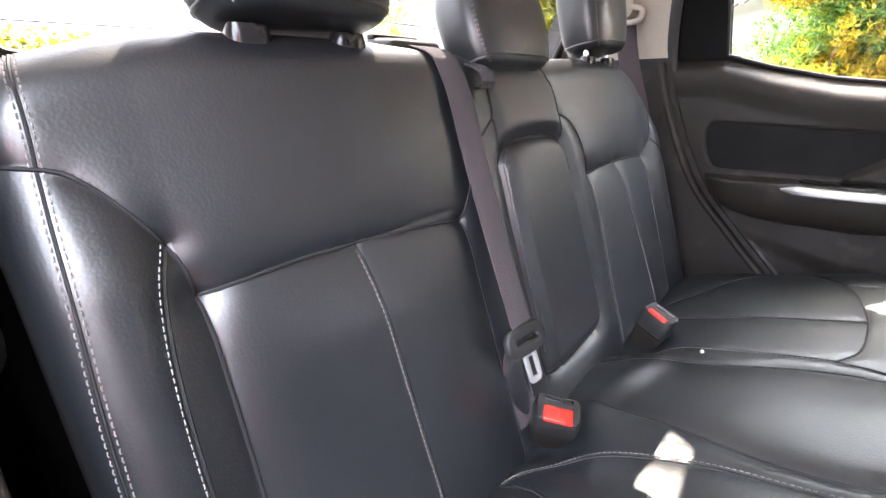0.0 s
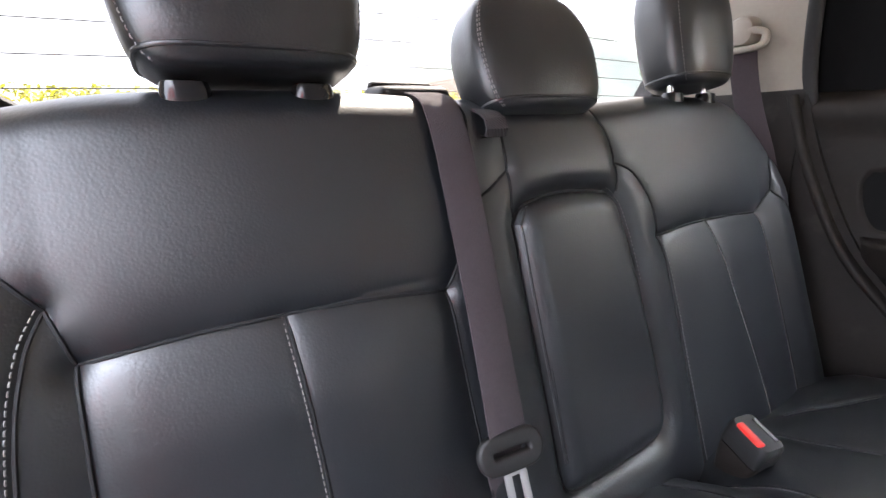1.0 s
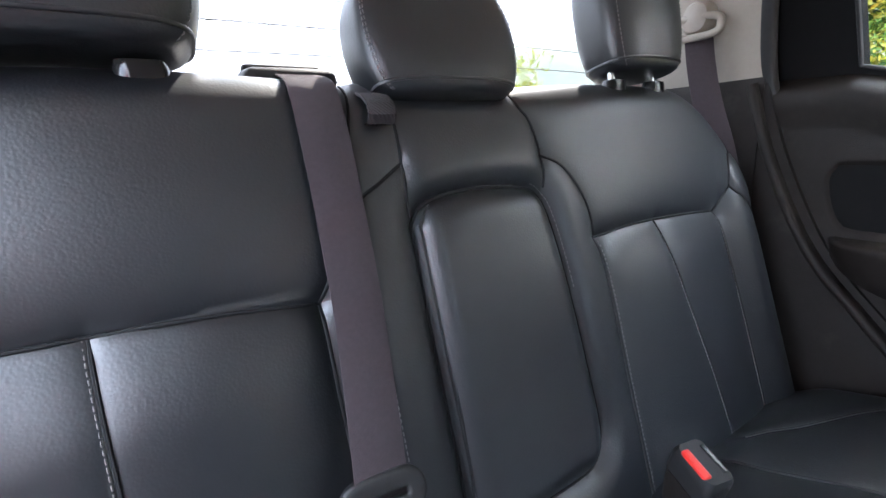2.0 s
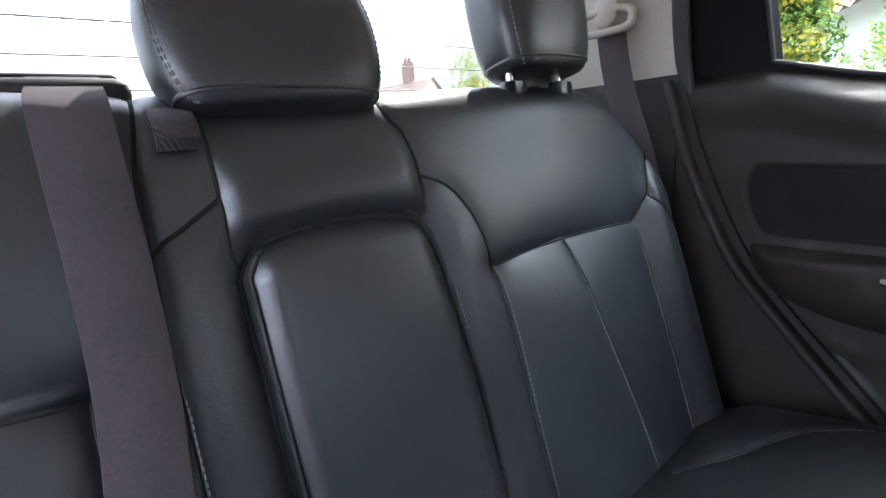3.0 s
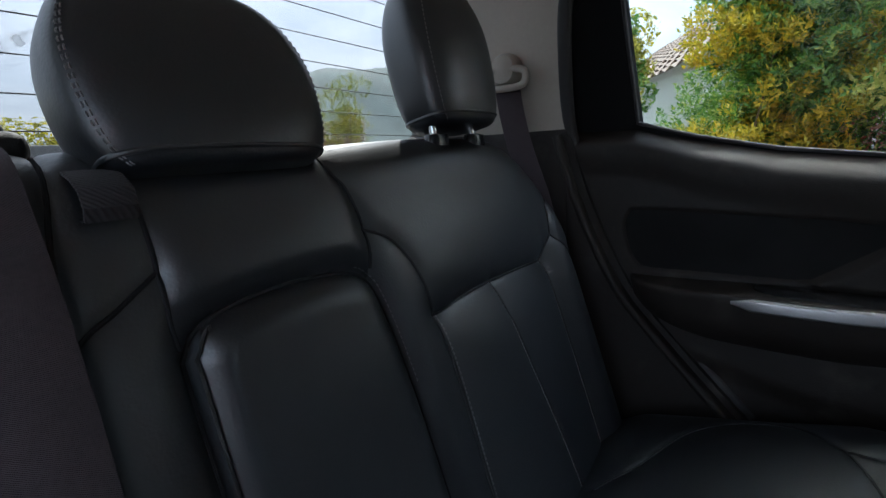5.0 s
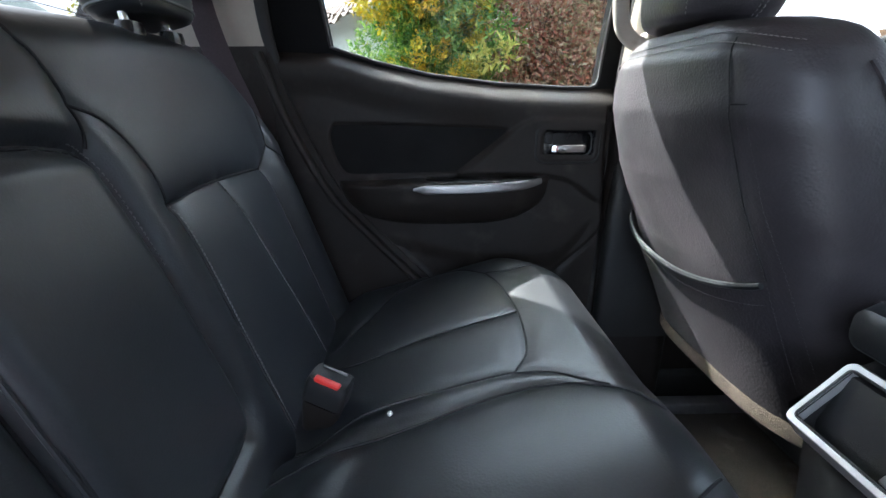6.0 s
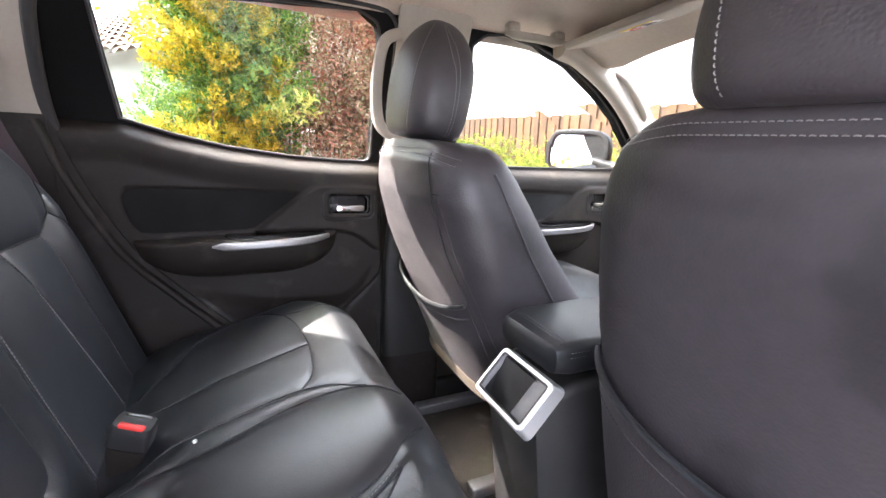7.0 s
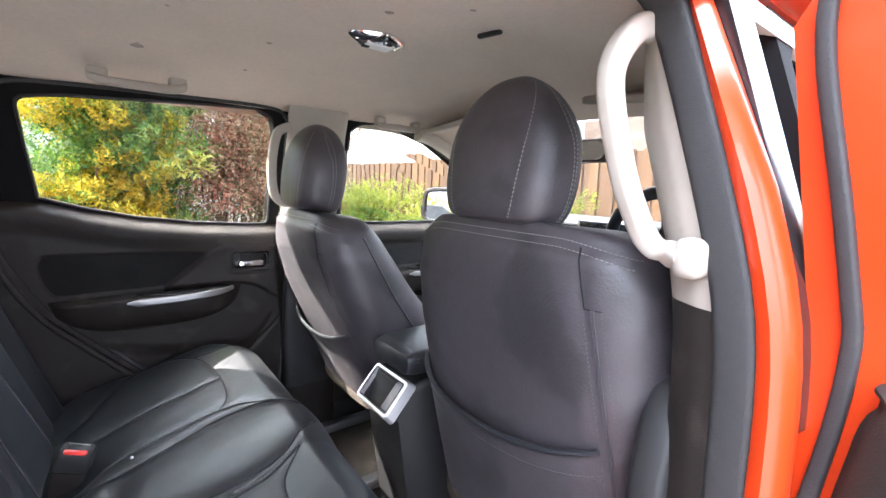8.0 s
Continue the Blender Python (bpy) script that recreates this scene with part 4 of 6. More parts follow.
# ---------------------------------------------------------------- headrests
def pillow(name, w, h, d, material, parent, centre, lean=0.0, top_w=0.8, base_w=0.95, p=3.2, bulge=0.10, dome=2.6, n=64, levels=40):
    """A stuffed block: superellipse rings, domed above and softly closed below."""
    rings = []
    for k in range(levels + 1):
        t = k / levels
        a = -math.pi / 2 + math.pi * t
        up = math.copysign(abs(math.sin(a)) ** (2 / 4.0), a)
        r = abs(math.cos(a)) ** (2 / dome) if a > 0 else abs(math.cos(a)) ** (2 / 11.0)
        z = h / 2 * math.copysign(abs(math.sin(a)) ** 1.0, a)
        wf = (base_w + (top_w - base_w) * max(0, (z / h + 0.5)) ** 2) * (1 + bulge * math.cos(z / h * math.pi))
        ring = [Vector((x * wf * r, y * r, z)) for x, y in sup(w, d, p, n)]
        rings.append(ring)
    m = Matrix.Translation(centre) @ pose(0, 0, 0, lean, 0, 0)
    v, f = loft([[m @ q for q in r] for r in rings])
    return mesh(name, v, f, material, parent, "", 60), (w, h, d, m, top_w, base_w, p, bulge, dome)


def pillow_line(info, pts):
    """Places on a pillow's skin from (side angle in degrees, height share)."""
    w, h, d, m, top_w, base_w, p, bulge, dome = info
    out, nn = [], []
    for ang, t in pts:
        a = math.asin(max(-1, min(1, 2 * t - 1)))
        r = abs(math.cos(a)) ** (2 / dome) if a > 0 else abs(math.cos(a)) ** (2 / 11.0)
        z = h / 2 * math.sin(a)
        wf = (base_w + (top_w - base_w) * max(0, (z / h + 0.5)) ** 2) * (1 + bulge * math.cos(z / h * math.pi))
        c, s = math.cos(radians(ang)), math.sin(radians(ang))
        x = w / 2 * math.copysign(abs(c) ** (2 / p), c) * wf * r
        y = d / 2 * math.copysign(abs(s) ** (2 / p), s) * r
        q = Vector((x, y, z))
        nrm = Vector((c / w, s / d, 0.6 * math.sin(a) / h)).normalized()
        out.append(m @ (q + nrm * 0.0002))
        nn.append(m.to_3x3() @ nrm)
    return out, nn


def rear_headrest(label, centre, w, h, d, posts, p=3.2, dome=2.8, seams=(-118, -62), double=False, lean=-12):
    t = thing("headrest", label, "headrest", "rear headrests", at=(centre[0], centre[1], centre[2] - h / 2))
    _, info = pillow("cushion", w, h, d, LEATHER, t, centre, lean, 0.92, 0.98, p, 0.04, dome)
    for ang in seams:
        for o in ((0, 3.5) if double else (0,)):
            q, nn = pillow_line(info, [(ang + o, k / 40) for k in range(1, 39)])
            stitches("stitching", q, nn, t, THREAD_DIM, r=0.0007)
    q, nn = pillow_line(info, [(a, 0.07) for a in range(0, 360, 6)])
    tube("piping", q, 0.0022, LEATHER, t, n=6, up=(0.01, 0, 1), closed=True)
    for x in posts if not double else ():
        tube("post", [(x, 0.083, 1.40), (x, 0.090, centre[2] - h / 2 + 0.010)], 0.006, CHROME, t, "chrome post")
    for x in posts if not double else ():
        v, f = loft([[Vector((x + a, 0.083 + b * 0.8, z)) for a, b in sup(wd, wd * 0.8, 2.6, 20)] for z, wd in ((1.395, 0.042), (1.424, 0.041), (1.431, 0.037), (1.433, 0.016))])
        mesh("collar", v, f, PLASTIC_GLOSS, t)
    return t


rear_headrest("black leather headrest with grey stitching on chrome posts", (0.380, 0.118, 1.546), 0.182, 0.222, 0.105, (0.316, 0.412), seams=(-140, -40))
rear_headrest("black leather headrest sitting low on plastic collars", (-0.332, 0.108, 1.532), 0.212, 0.204, 0.112, (-0.391, -0.281), 3.8, 3.4, (-152, -28))
rear_headrest("low domed black leather middle headrest", (0.007, 0.098, 1.470), 0.205, 0.158, 0.092, (-0.04, 0.04), 3.6, 4.2, (-150, -30), True, -20)

speck = mesh("fluff", *loft([[Vector((0.143 + a * k, -0.243 + b * k, cush_at(0.143, -0.243)[2] + dz)) for a, b in sup(0.009, 0.007, 1.8, 9)] for dz, k in ((0.0, 0.9), (0.002, 1.0), (0.004, 0.6))]), WHITE)
tagged(speck, "tiny white speck of fluff on the cushion", "fluff")


# ---------------------------------------------------------------- front seats
class Front:
    """The backrest skin of a front seat about x = c, up to the height top."""

    def __init__(self, c, rear, top):
        self.c, self.rear, self.top = c, rear, top

    def share(self, z):
        return (z - 0.86) / (self.top - 0.86)

    def ring(self, t):
        """Full width, depth, centre y and height at share t of the back."""
        z = 0.86 + (self.top - 0.86) * t
        w = float(np.interp(t, [0, 0.3, 0.6, 0.80, 0.88, 0.93, 0.965, 0.985, 0.995, 1.0], [0.495, 0.505, 0.508, 0.494, 0.474, 0.444, 0.405, 0.36, 0.31, 0.20]))
        d = float(np.interp(t, [0, 0.4, 0.8, 0.93, 0.975, 0.992, 1.0], [0.34, 0.31, 0.205, 0.155, 0.12, 0.085, 0.02]))
        rear = float(np.interp(z + 1.46 - self.top, [0.86, 1.00, 1.12, 1.25, 1.35, 1.42, 1.46], self.rear))
        return w, d, rear - d / 2, z

    def at(self, x, z, lift=0.0):
        """A place on the rear face, x from the seat's middle."""
        w, d, yc, z = self.ring(self.share(z))
        u = min(0.999, abs(x) / (w / 2))
        y = yc + d / 2 * (1 - u ** 4.2) ** (1 / 2.6) + lift
        return Vector((self.c + x, y, z))


def front_seat(label, c, driver, rear, top):
    s = Front(c, rear, top)
    back = rear[5] + 0.678

    def zx(z):
        """The side seam runs outwards on its way down."""
        return float(np.interp(z - top, [-0.50, -0.30, -0.21, -0.096, -0.02], [-0.198, -0.190, -0.181, -0.167, -0.150]))

    t = thing("front_seat", label, "car seat", "front seats", at=(c, -1.0, 0.62))
    rings = []
    for k in range(70):
        sh = (k / 69) ** 0.7
        w, d, yc, z = s.ring(sh)
        ring = []
        for q in range(120):
            a = 2 * math.pi * q / 120
            cx, sy = math.cos(a), math.sin(a)
            pw = 4.2 if sy > 0 else 3.2
            x = w / 2 * math.copysign(abs(cx) ** (2 / 4.2), cx)
            u = min(0.9999, abs(x) / (w / 2))
            y = d / 2 * (1 - u ** pw) ** (1 / 2.6) * (1 if sy > 0 else -1)
            if sy < 0:
                y += 0.03 * math.exp(-(x / 0.13) ** 4) - 0.02
            else:
                y -= 0.0030 * math.exp(-abs(x - zx(z)) / 0.005) * (z < top - 0.02)
                y -= 0.004 * math.exp(-abs(z - top + 0.024) / 0.006)
                y += 0.0035 * noise.noise((x * 7, z * 9, c)) + 0.0016 * noise.noise((x * 22, z * 30, c))
            ring.append(Vector((c + x, yc + y, z)))
        rings.append(ring)
    v, f = loft(rings)
    mesh("backrest", v, f, LEATHER_COVER, t)
    # stitched welt along the top, side seams, zip
    for dz, m in ((0.008, THREAD_DIM), (-0.005, THREAD)):
        line = [s.at(x, top - 0.022 + 0.8 * dz - 0.9 * max(0, abs(x) - 0.11) ** 1.7, 0.0015) for x in np.linspace(-0.212, 0.212, 80)]
        stitches("stitching", line, [(0, 1, 0.3)] * len(line), t, m)
    fork = top - 0.097
    # Dark strips paint the shade along the side seam and its fork.
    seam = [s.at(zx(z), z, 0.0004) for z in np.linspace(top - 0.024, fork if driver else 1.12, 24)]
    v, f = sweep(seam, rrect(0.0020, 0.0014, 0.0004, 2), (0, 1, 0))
    mesh("seam", v, f, SEAM_SHADE, t)
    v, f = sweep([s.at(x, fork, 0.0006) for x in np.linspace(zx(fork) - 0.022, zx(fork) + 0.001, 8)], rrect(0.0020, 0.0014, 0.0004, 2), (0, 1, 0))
    mesh("seam", v, f, SEAM_SHADE, t)
    if driver:
        zl = [s.at(zx(z) - 0.010, z, 0.001) for z in np.linspace(fork, 0.95, 40)]
        v, f = sweep(zl, rrect(0.005, 0.0022, 0.0008, 2), (0, 1, 0))
        mesh("zip", v, f, LEATHER_COVER, t, "black zip under the leather flap")
        teeth = [s.at(zx(z) - 0.010, z, 0.003) for z in np.linspace(fork, 1.15, 60)]
        stitches("zip_teeth", teeth, [(0, 1, 0)] * 60, t, THREAD_DARK)
    for o in (0.001, -0.021):
        line = [s.at(zx(z) + o, z, 0.001) for z in np.linspace(fork, 0.95, 40)]
        stitches("stitching", line, [(0, 1, 0)] * 40, t, THREAD_DARK)
    edge = []
    for z in np.linspace(top - 0.055, 0.95, 44):
        w, d, yc, _ = s.ring(s.share(z))
        edge.append(Vector((c - w / 2 - 0.001, yc - 0.12 * d, z)))
    stitches("stitching", edge, [(-1, 0.3, 0)] * 44, t, THREAD_DIM)
    v, f = sweep(edge, circle(0.0028, 6), (0, 0, 1))
    mesh("welt", v, f, LEATHER_COVER, t, "sewn welt along the side")
    # pocket: a slack sheet with a rolled upper edge
    x0, x1 = (-0.188, 0.226)
    n, k = 44, 26
    verts = []
    for i in range(n):
        u = i / (n - 1)
        x = x0 + (x1 - x0) * u
        lip = (1.180 if driver else 1.112) - 0.044 * math.sin(math.pi * u) ** 0.8 - (0.008 * u if driver else -0.006 * u)
        for j in range(k):
            z = lip - (lip - 0.885) * j / (k - 1)
            slack = 0.016 * math.sin(math.pi * u) * math.exp(-3.0 * j / k) + 0.006
            verts.append(s.at(x, z, slack))
    faces = [(i * k + j, (i + 1) * k + j, (i + 1) * k + j + 1, i * k + j + 1) for i in range(n - 1) for j in range(k - 1)]
    pk = mesh("pocket", verts, faces, LEATHER_COVER, t, "slack leather map pocket")
    edge = [verts[i * k] for i in range(n)]
    v, f = sweep(edge, circle(0.0048, 8), (0, 0, 1))
    mesh("pocket_edge", v, f, LEATHER, t, "rolled leather pocket edge")
    hem = [verts[i * k + 3] + Vector((0, 0.0012, 0)) for i in range(n)]
    stitches("stitching", hem, [(0, 1, 0)] * n, t, THREAD_DARK)
    # cushion, side shield and runner
    rings = []
    for q, (y, w, h) in enumerate(((-0.80, 0.40, 0.10), (-0.815, 0.46, 0.15), (-0.90, 0.49, 0.17), (-1.05, 0.50, 0.18), (-1.20, 0.50, 0.19), (-1.27, 0.48, 0.17), (-1.31, 0.42, 0.11))):
        rings.append([Vector((c + a, y, 0.965 + 0.10 * (-0.85 - y) * 0.5 + b + (0.02 * (abs(a) / (w / 2)) ** 4 if b > 0 else 0))) for a, b in sup(w, h, 4.0, 48)])
    v, f = loft(rings)
    mesh("seat_cushion", v, f, LEATHER, t)
    part("base", box(0.34, 0.30, 0.22, pose(c, -1.15, 0.765), 0.02), PLASTIC, t)
    v, f = sweep([s.at(x, 0.885 + 0.0 * x, 0.004) for x in np.linspace(-0.215, 0.215, 20)], rrect(0.012, 0.04, 0.004, 2), (0, 0, 1))
    mesh("back_flap", v, f, TAN, t, "tan felt flap under the backrest")
    o = -0.228 if driver else 0.228
    sx = -1 if driver else 1
    for nm, dx, k, m in (("side_shield", 0.0, 1.0, PLASTIC), ("shield_inset", 0.0015, 0.72, PLASTIC_SOFT)):
        rows = []
        for z, hw in ((0.80, 0.115), (0.95, 0.115), (1.10, 0.112), (1.20, 0.104), (1.255, 0.088), (1.285, 0.064), (1.300, 0.036), (1.304, 0.012)):
            zz = 0.95 + (z - 0.95) * (1.0 if k == 1 else 0.86)
            rows.append([Vector((c + sx * (0.256 + dx) + a, -0.802 + b, zz)) for a, b in sup(0.054, 2 * hw * k + (0.028 if k < 1 else 0), 4.5, 36)])
        v, f = loft(rows)
        mesh(nm, v, f, m, t, "black plastic recliner shield" if k == 1 else "")
    for x in (-0.17, 0.17):
        part("runner", box(0.035, 0.50, 0.03, pose(c + x, -1.02, 0.648), 0.005), STEEL, t)
    h = pillow("headrest", 0.232 if driver else 0.236, 0.224 if driver else 0.236, 0.124 if driver else 0.142, LEATHER_COVER, t, (c + (0.020 if driver else 0.0), (-0.738 if driver else -0.746) + back, 1.568 if driver else 1.546), 8, 0.74, 1.0, 3.0, 0.03, 2.2)
    info = h[1]
    for ang, tip in ((62, 25), (118, 158), (-6, 8), (188, 172), (-2, 12), (184, 168)):
        q, nn = pillow_line(info, [(ang + (tip - ang) * 0.9 * (kk / 40) ** 2.5, kk / 40) for kk in range(1, 38)])
        stitches("stitching", q, nn, t, THREAD if driver else THREAD_DIM, r=0.0008)
    for x in (-0.06, 0.06):
        tube("post", [(c + x, -0.755 + back, top - 0.04), (c + x, -0.755 + back, top + 0.02)], 0.007, CHROME, t)
    return t


front_seat("charcoal leather driver seat back with map pocket and zip", -0.364, True, (-0.770, -0.738, -0.712, -0.690, -0.678, -0.678, -0.695), 1.466)
front_seat("charcoal leather passenger seat back with map pocket", 0.375, False, (-0.822, -0.765, -0.712, -0.660, -0.634, -0.632, -0.650), 1.428)


# ---------------------------------------------------------------- centre console
def console():
    t = thing("centre_console", "black centre console with silver framed rear tray", "console", at=(0.0, -1.0, 0.66))
    rings = []
    for y, w, z1 in ((-0.722, 0.145, 1.000), (-0.745, 0.155, 1.055), (-0.80, 0.17, 1.070), (-1.00, 0.18, 1.07), (-1.30, 0.22, 1.04), (-1.75, 0.26, 1.00)):
        h = z1 - 0.64
        rings.append([Vector((0.016 + a, y + (0.09 if y > -0.73 else 0.06 if y > -0.81 else 0) * ((z1 - (0.64 + h / 2 + b)) / h) * -0.6, 0.64 + h / 2 + b)) for a, b in rrect(w, h, 0.018, 4)])
    v, f = loft(rings)
    mesh("body", v, f, PLASTIC, t)
    lid = []
    for y, w, h, z in ((-0.738, 0.130, 0.030, 1.106), (-0.744, 0.152, 0.044, 1.108), (-0.77, 0.166, 0.054, 1.110), (-0.90, 0.172, 0.058, 1.112), (-1.05, 0.172, 0.054, 1.112), (-1.10, 0.15, 0.03, 1.108)):
        lid.append([Vector((0.016 + a, y, z + b + 0.004 * math.cos(min(1, abs(a) / 0.08) * 1.5) * (b > 0))) for a, b in rrect(w, h, min(0.016, h * 0.45), 5)])
    v, f = loft(lid)
    mesh("arm_lid", v, f, LEATHER, t, "padded black leather lid")
    for o in (0.0, 0.008):
        line = [Vector((0.016 + a, y, 1.112 + b + 0.0045)) for y, (a, b) in zip(np.linspace(-0.752 - o, -0.758 - o, 30), np.stack([np.linspace(-0.078, 0.078, 30), 0.0235 - 0.006 * (np.abs(np.linspace(-1, 1, 30)) > 0.93)], 1))]
        stitches("stitching", line, [(0, 0.3, 1)] * 30, t, THREAD_DARK)
        line = [Vector((-0.0655 - 0.001, y, 1.124 - o)) for y in np.linspace(-0.765, -1.04, 30)]
        stitches("stitching", line, [(-1, 0, 0.3)] * 30, t, THREAD_DIM)
    m = pose(0.012, -0.718, 1.036, -49, 0, 0)
    nz = (m.to_3x3() @ Vector((0, 0, 1)))
    rim = [[m @ Vector((a, b, z)) for a, b in rrect(w, h, r, 5)] for w, h, r, z in ((0.124, 0.074, 0.004, -0.014), (0.124, 0.074, 0.004, -0.001), (0.126, 0.076, 0.005, 0.001), (0.139, 0.089, 0.009, 0.001), (0.142, 0.092, 0.010, -0.001), (0.151, 0.101, 0.012, -0.024), (0.147, 0.097, 0.010, -0.025))]
    v, f = loft(rim, caps=False)
    mesh("tray_frame", v, f, SILVER_BRIGHT, t, "satin silver tray frame", 25)
    v, f = sweep([m @ Vector((a, b, 0.0005)) for a, b in rrect(0.1245, 0.0745, 0.005, 5)], circle(0.0016, 6), tuple(nz), closed=True)
    mesh("tray_gasket", v, f, PLASTIC, t)
    bm = box(0.128, 0.078, 0.10, m @ pose(0, 0, -0.0515), 0.004)
    bmesh.ops.delete(bm, geom=[f for f in bm.faces if f.normal.dot(nz) > 0.9 and f.calc_area() > 0.005], context="FACES")
    part("tray", bm, PLASTIC, t, "dark open tray")
    part("tray_flap", box(0.036, 0.070, 0.006, m @ pose(-0.042, -0.001, -0.010, 0, 6, 0), 0.002), DECK_GREY, t, "grey folded tray flap")
    part("tray_block", box(0.030, 0.034, 0.030, m @ pose(-0.012, -0.012, -0.050), 0.003), PLASTIC_SOFT, t)
    return t


console()


# ---------------------------------------------------------------- belts and buckles
def belt_run(name, pts, parent, material, width=0.047, up=(0, -1, 0)):
    v, f = sweep(spline(pts, 10), rrect(width, 0.0016, 0.0006, 2), up)
    return mesh(name, v, f, material, parent, "", 60)


def centre_belt():
    t = thing("seat_belt", "plum-grey middle seat belt hanging down the backrest", "seat belt")
    pts = [(-0.147, 0.165, 1.430), (-0.147, 0.13, 1.437)] + [tuple(back_at(-0.147, v, 0.006)) for k, v in enumerate((1.45, 1.42, 1.40))]
    pts += [(x, y, z) for x, y, z in ((-0.147, 0.034, 1.36), (-0.147, 0.014, 1.30), (-0.150, -0.018, 1.22), (-0.158, -0.052, 1.15), (-0.168, -0.088, 1.082))]
    belt_run("webbing", pts, t, WEBBING)
    pts2 = [(-0.168, -0.086, 1.080), (-0.160, -0.070, 1.05), (-0.150, -0.068, 1.00), (-0.145, -0.095, 0.93)]
    belt_run("webbing", pts2, t, WEBBING)
    m = Matrix.Translation((-0.169, -0.091, 1.074)) @ pose(0, 0, 0, 66, 0, -6)
    v, f = sweep([m @ Vector((a, b, 0)) for a, b in rrect(0.058, 0.022, 0.010, 6)], rrect(0.017, 0.011, 0.004, 3), tuple(m.to_3x3() @ Vector((0, 0, 1))), closed=True)
    mesh("tongue_loop", v, f, PLASTIC, t)
    v, f = sweep([m @ Vector((a, b - 0.036, 0)) for a, b in rrect(0.018, 0.034, 0.004, 4)], rrect(0.0085, 0.003, 0.001, 2), tuple(m.to_3x3() @ Vector((0, 0, 1))), closed=True)
    mesh("tongue", v, f, SILVER_BRIGHT, t, "bright steel belt tongue")
    g = thing("belt_guide", "black plastic belt guide on top of the backrest", "belt guide")
    part("body", box(0.094, 0.060, 0.024, pose(-0.152, 0.132, 1.424, 4, 0, 0), 0.010), PLASTIC, g)
    part("lip", box(0.084, 0.016, 0.012, pose(-0.152, 0.150, 1.437, 4, 0, 0), 0.005), PLASTIC_SOFT, g)


centre_belt()


def side_belt():
    t = thing("seat_belt", "dark outer seat belt running down from the pillar", "seat belt")
    pts = [(0.606, 0.128, 1.525), (0.600, 0.115, 1.47), (0.598, 0.095, 1.40), (0.600, 0.06, 1.30), (0.604, 0.03, 1.18), (0.606, 0.0, 1.0)]
    belt_run("webbing", pts, t, WEBBING, 0.047, (-1, -0.4, 0))
    a = thing("belt_anchor", "beige plastic belt anchor on the pillar", "belt anchor")
    v, f = loft([[Vector((0.612 - dx, 0.132, 1.553)) + Vector((0, p * r, q * r)) for p, q in sup(0.056, 0.060, 2.4, 24)] for dx, r in ((-0.012, 1.0), (0.008, 1.0), (0.018, 0.8), (0.022, 0.35))])
    mesh("cap", v, f, BEIGE, a)
    loop = [(0.597 - 0.006 * math.cos(a), 0.134 + 0.047 * math.copysign(abs(math.cos(a)) ** 0.6, math.cos(a)), 1.536 + 0.017 * math.copysign(abs(math.sin(a)) ** 0.6, math.sin(a))) for a in np.linspace(0, 2 * math.pi, 48, endpoint=False)]
    v, f = sweep(loop, rrect(0.013, 0.013, 0.005, 3), (1, 0, 0), closed=True)
    mesh("ring", v, f, BEIGE, a, "beige belt loop")


side_belt()


def buckle(label, button, ax, az, red=0.011):
    """A buckle by its button's middle, the way along the button and the way up the housing."""
    x = Vector(ax).normalized()
    z = (Vector(az) - x * Vector(az).dot(x)).normalized()
    y = z.cross(x)
    m = Matrix((x, y, z)).transposed().to_4x4()
    at = Vector(button) - m @ Vector((0, -0.017 + red / 2, 0.0255))
    m = Matrix.Translation(at) @ m
    t = thing("belt_buckle", label, "belt buckle", "belt buckles", at=at)
    v, f = loft([[m @ Vector((a, b, z_)) for a, b in rrect(w, d, 0.008, 4)] for z_, w, d in ((-0.016, 0.054, 0.036), (-0.014, 0.058, 0.040), (0.006, 0.058, 0.040), (0.018, 0.057, 0.039), (0.024, 0.052, 0.034))])
    mesh("cap", v, f, PLASTIC, t)
    v, f = loft([[m @ Vector((a, b, z_)) for a, b in rrect(w, d, 0.008, 4)] for z_, w, d in ((-0.080, 0.034, 0.024), (-0.068, 0.044, 0.030), (-0.030, 0.054, 0.036), (-0.0175, 0.055, 0.037))])
    mesh("housing", v, f, PLASTIC_SOFT, t)
    part("button", box(0.037, red, 0.012, m @ pose(0, -0.018 + red / 2, 0.0205), 0.003), RED, t, "red release button")
    part("slot", box(0.036, 0.006, 0.004, m @ pose(0, 0.012, 0.0235), 0.001), PLASTIC_GLOSS, t)
    v, f = sweep([m @ Vector((0, 0, -0.06)), m @ Vector((0, 0.004, -0.10)), m @ Vector((0, 0.012, -0.14))], rrect(0.036, 0.014, 0.004, 3), tuple(m.to_3x3() @ Vector((0, 1, 0))))
    mesh("stalk", v, f, PLASTIC, t)


buckle("black belt buckle with wide red button on the near side", (-0.178, -0.150, 0.994), (0.48, -0.86, -0.12), (-0.35, -0.28, 0.9), 0.020)
buckle("black belt buckle with narrow red button beside the far cushion", (0.1805, -0.160, 0.988), (-0.22, -0.93, -0.31), (-0.12, -0.30, 0.95))


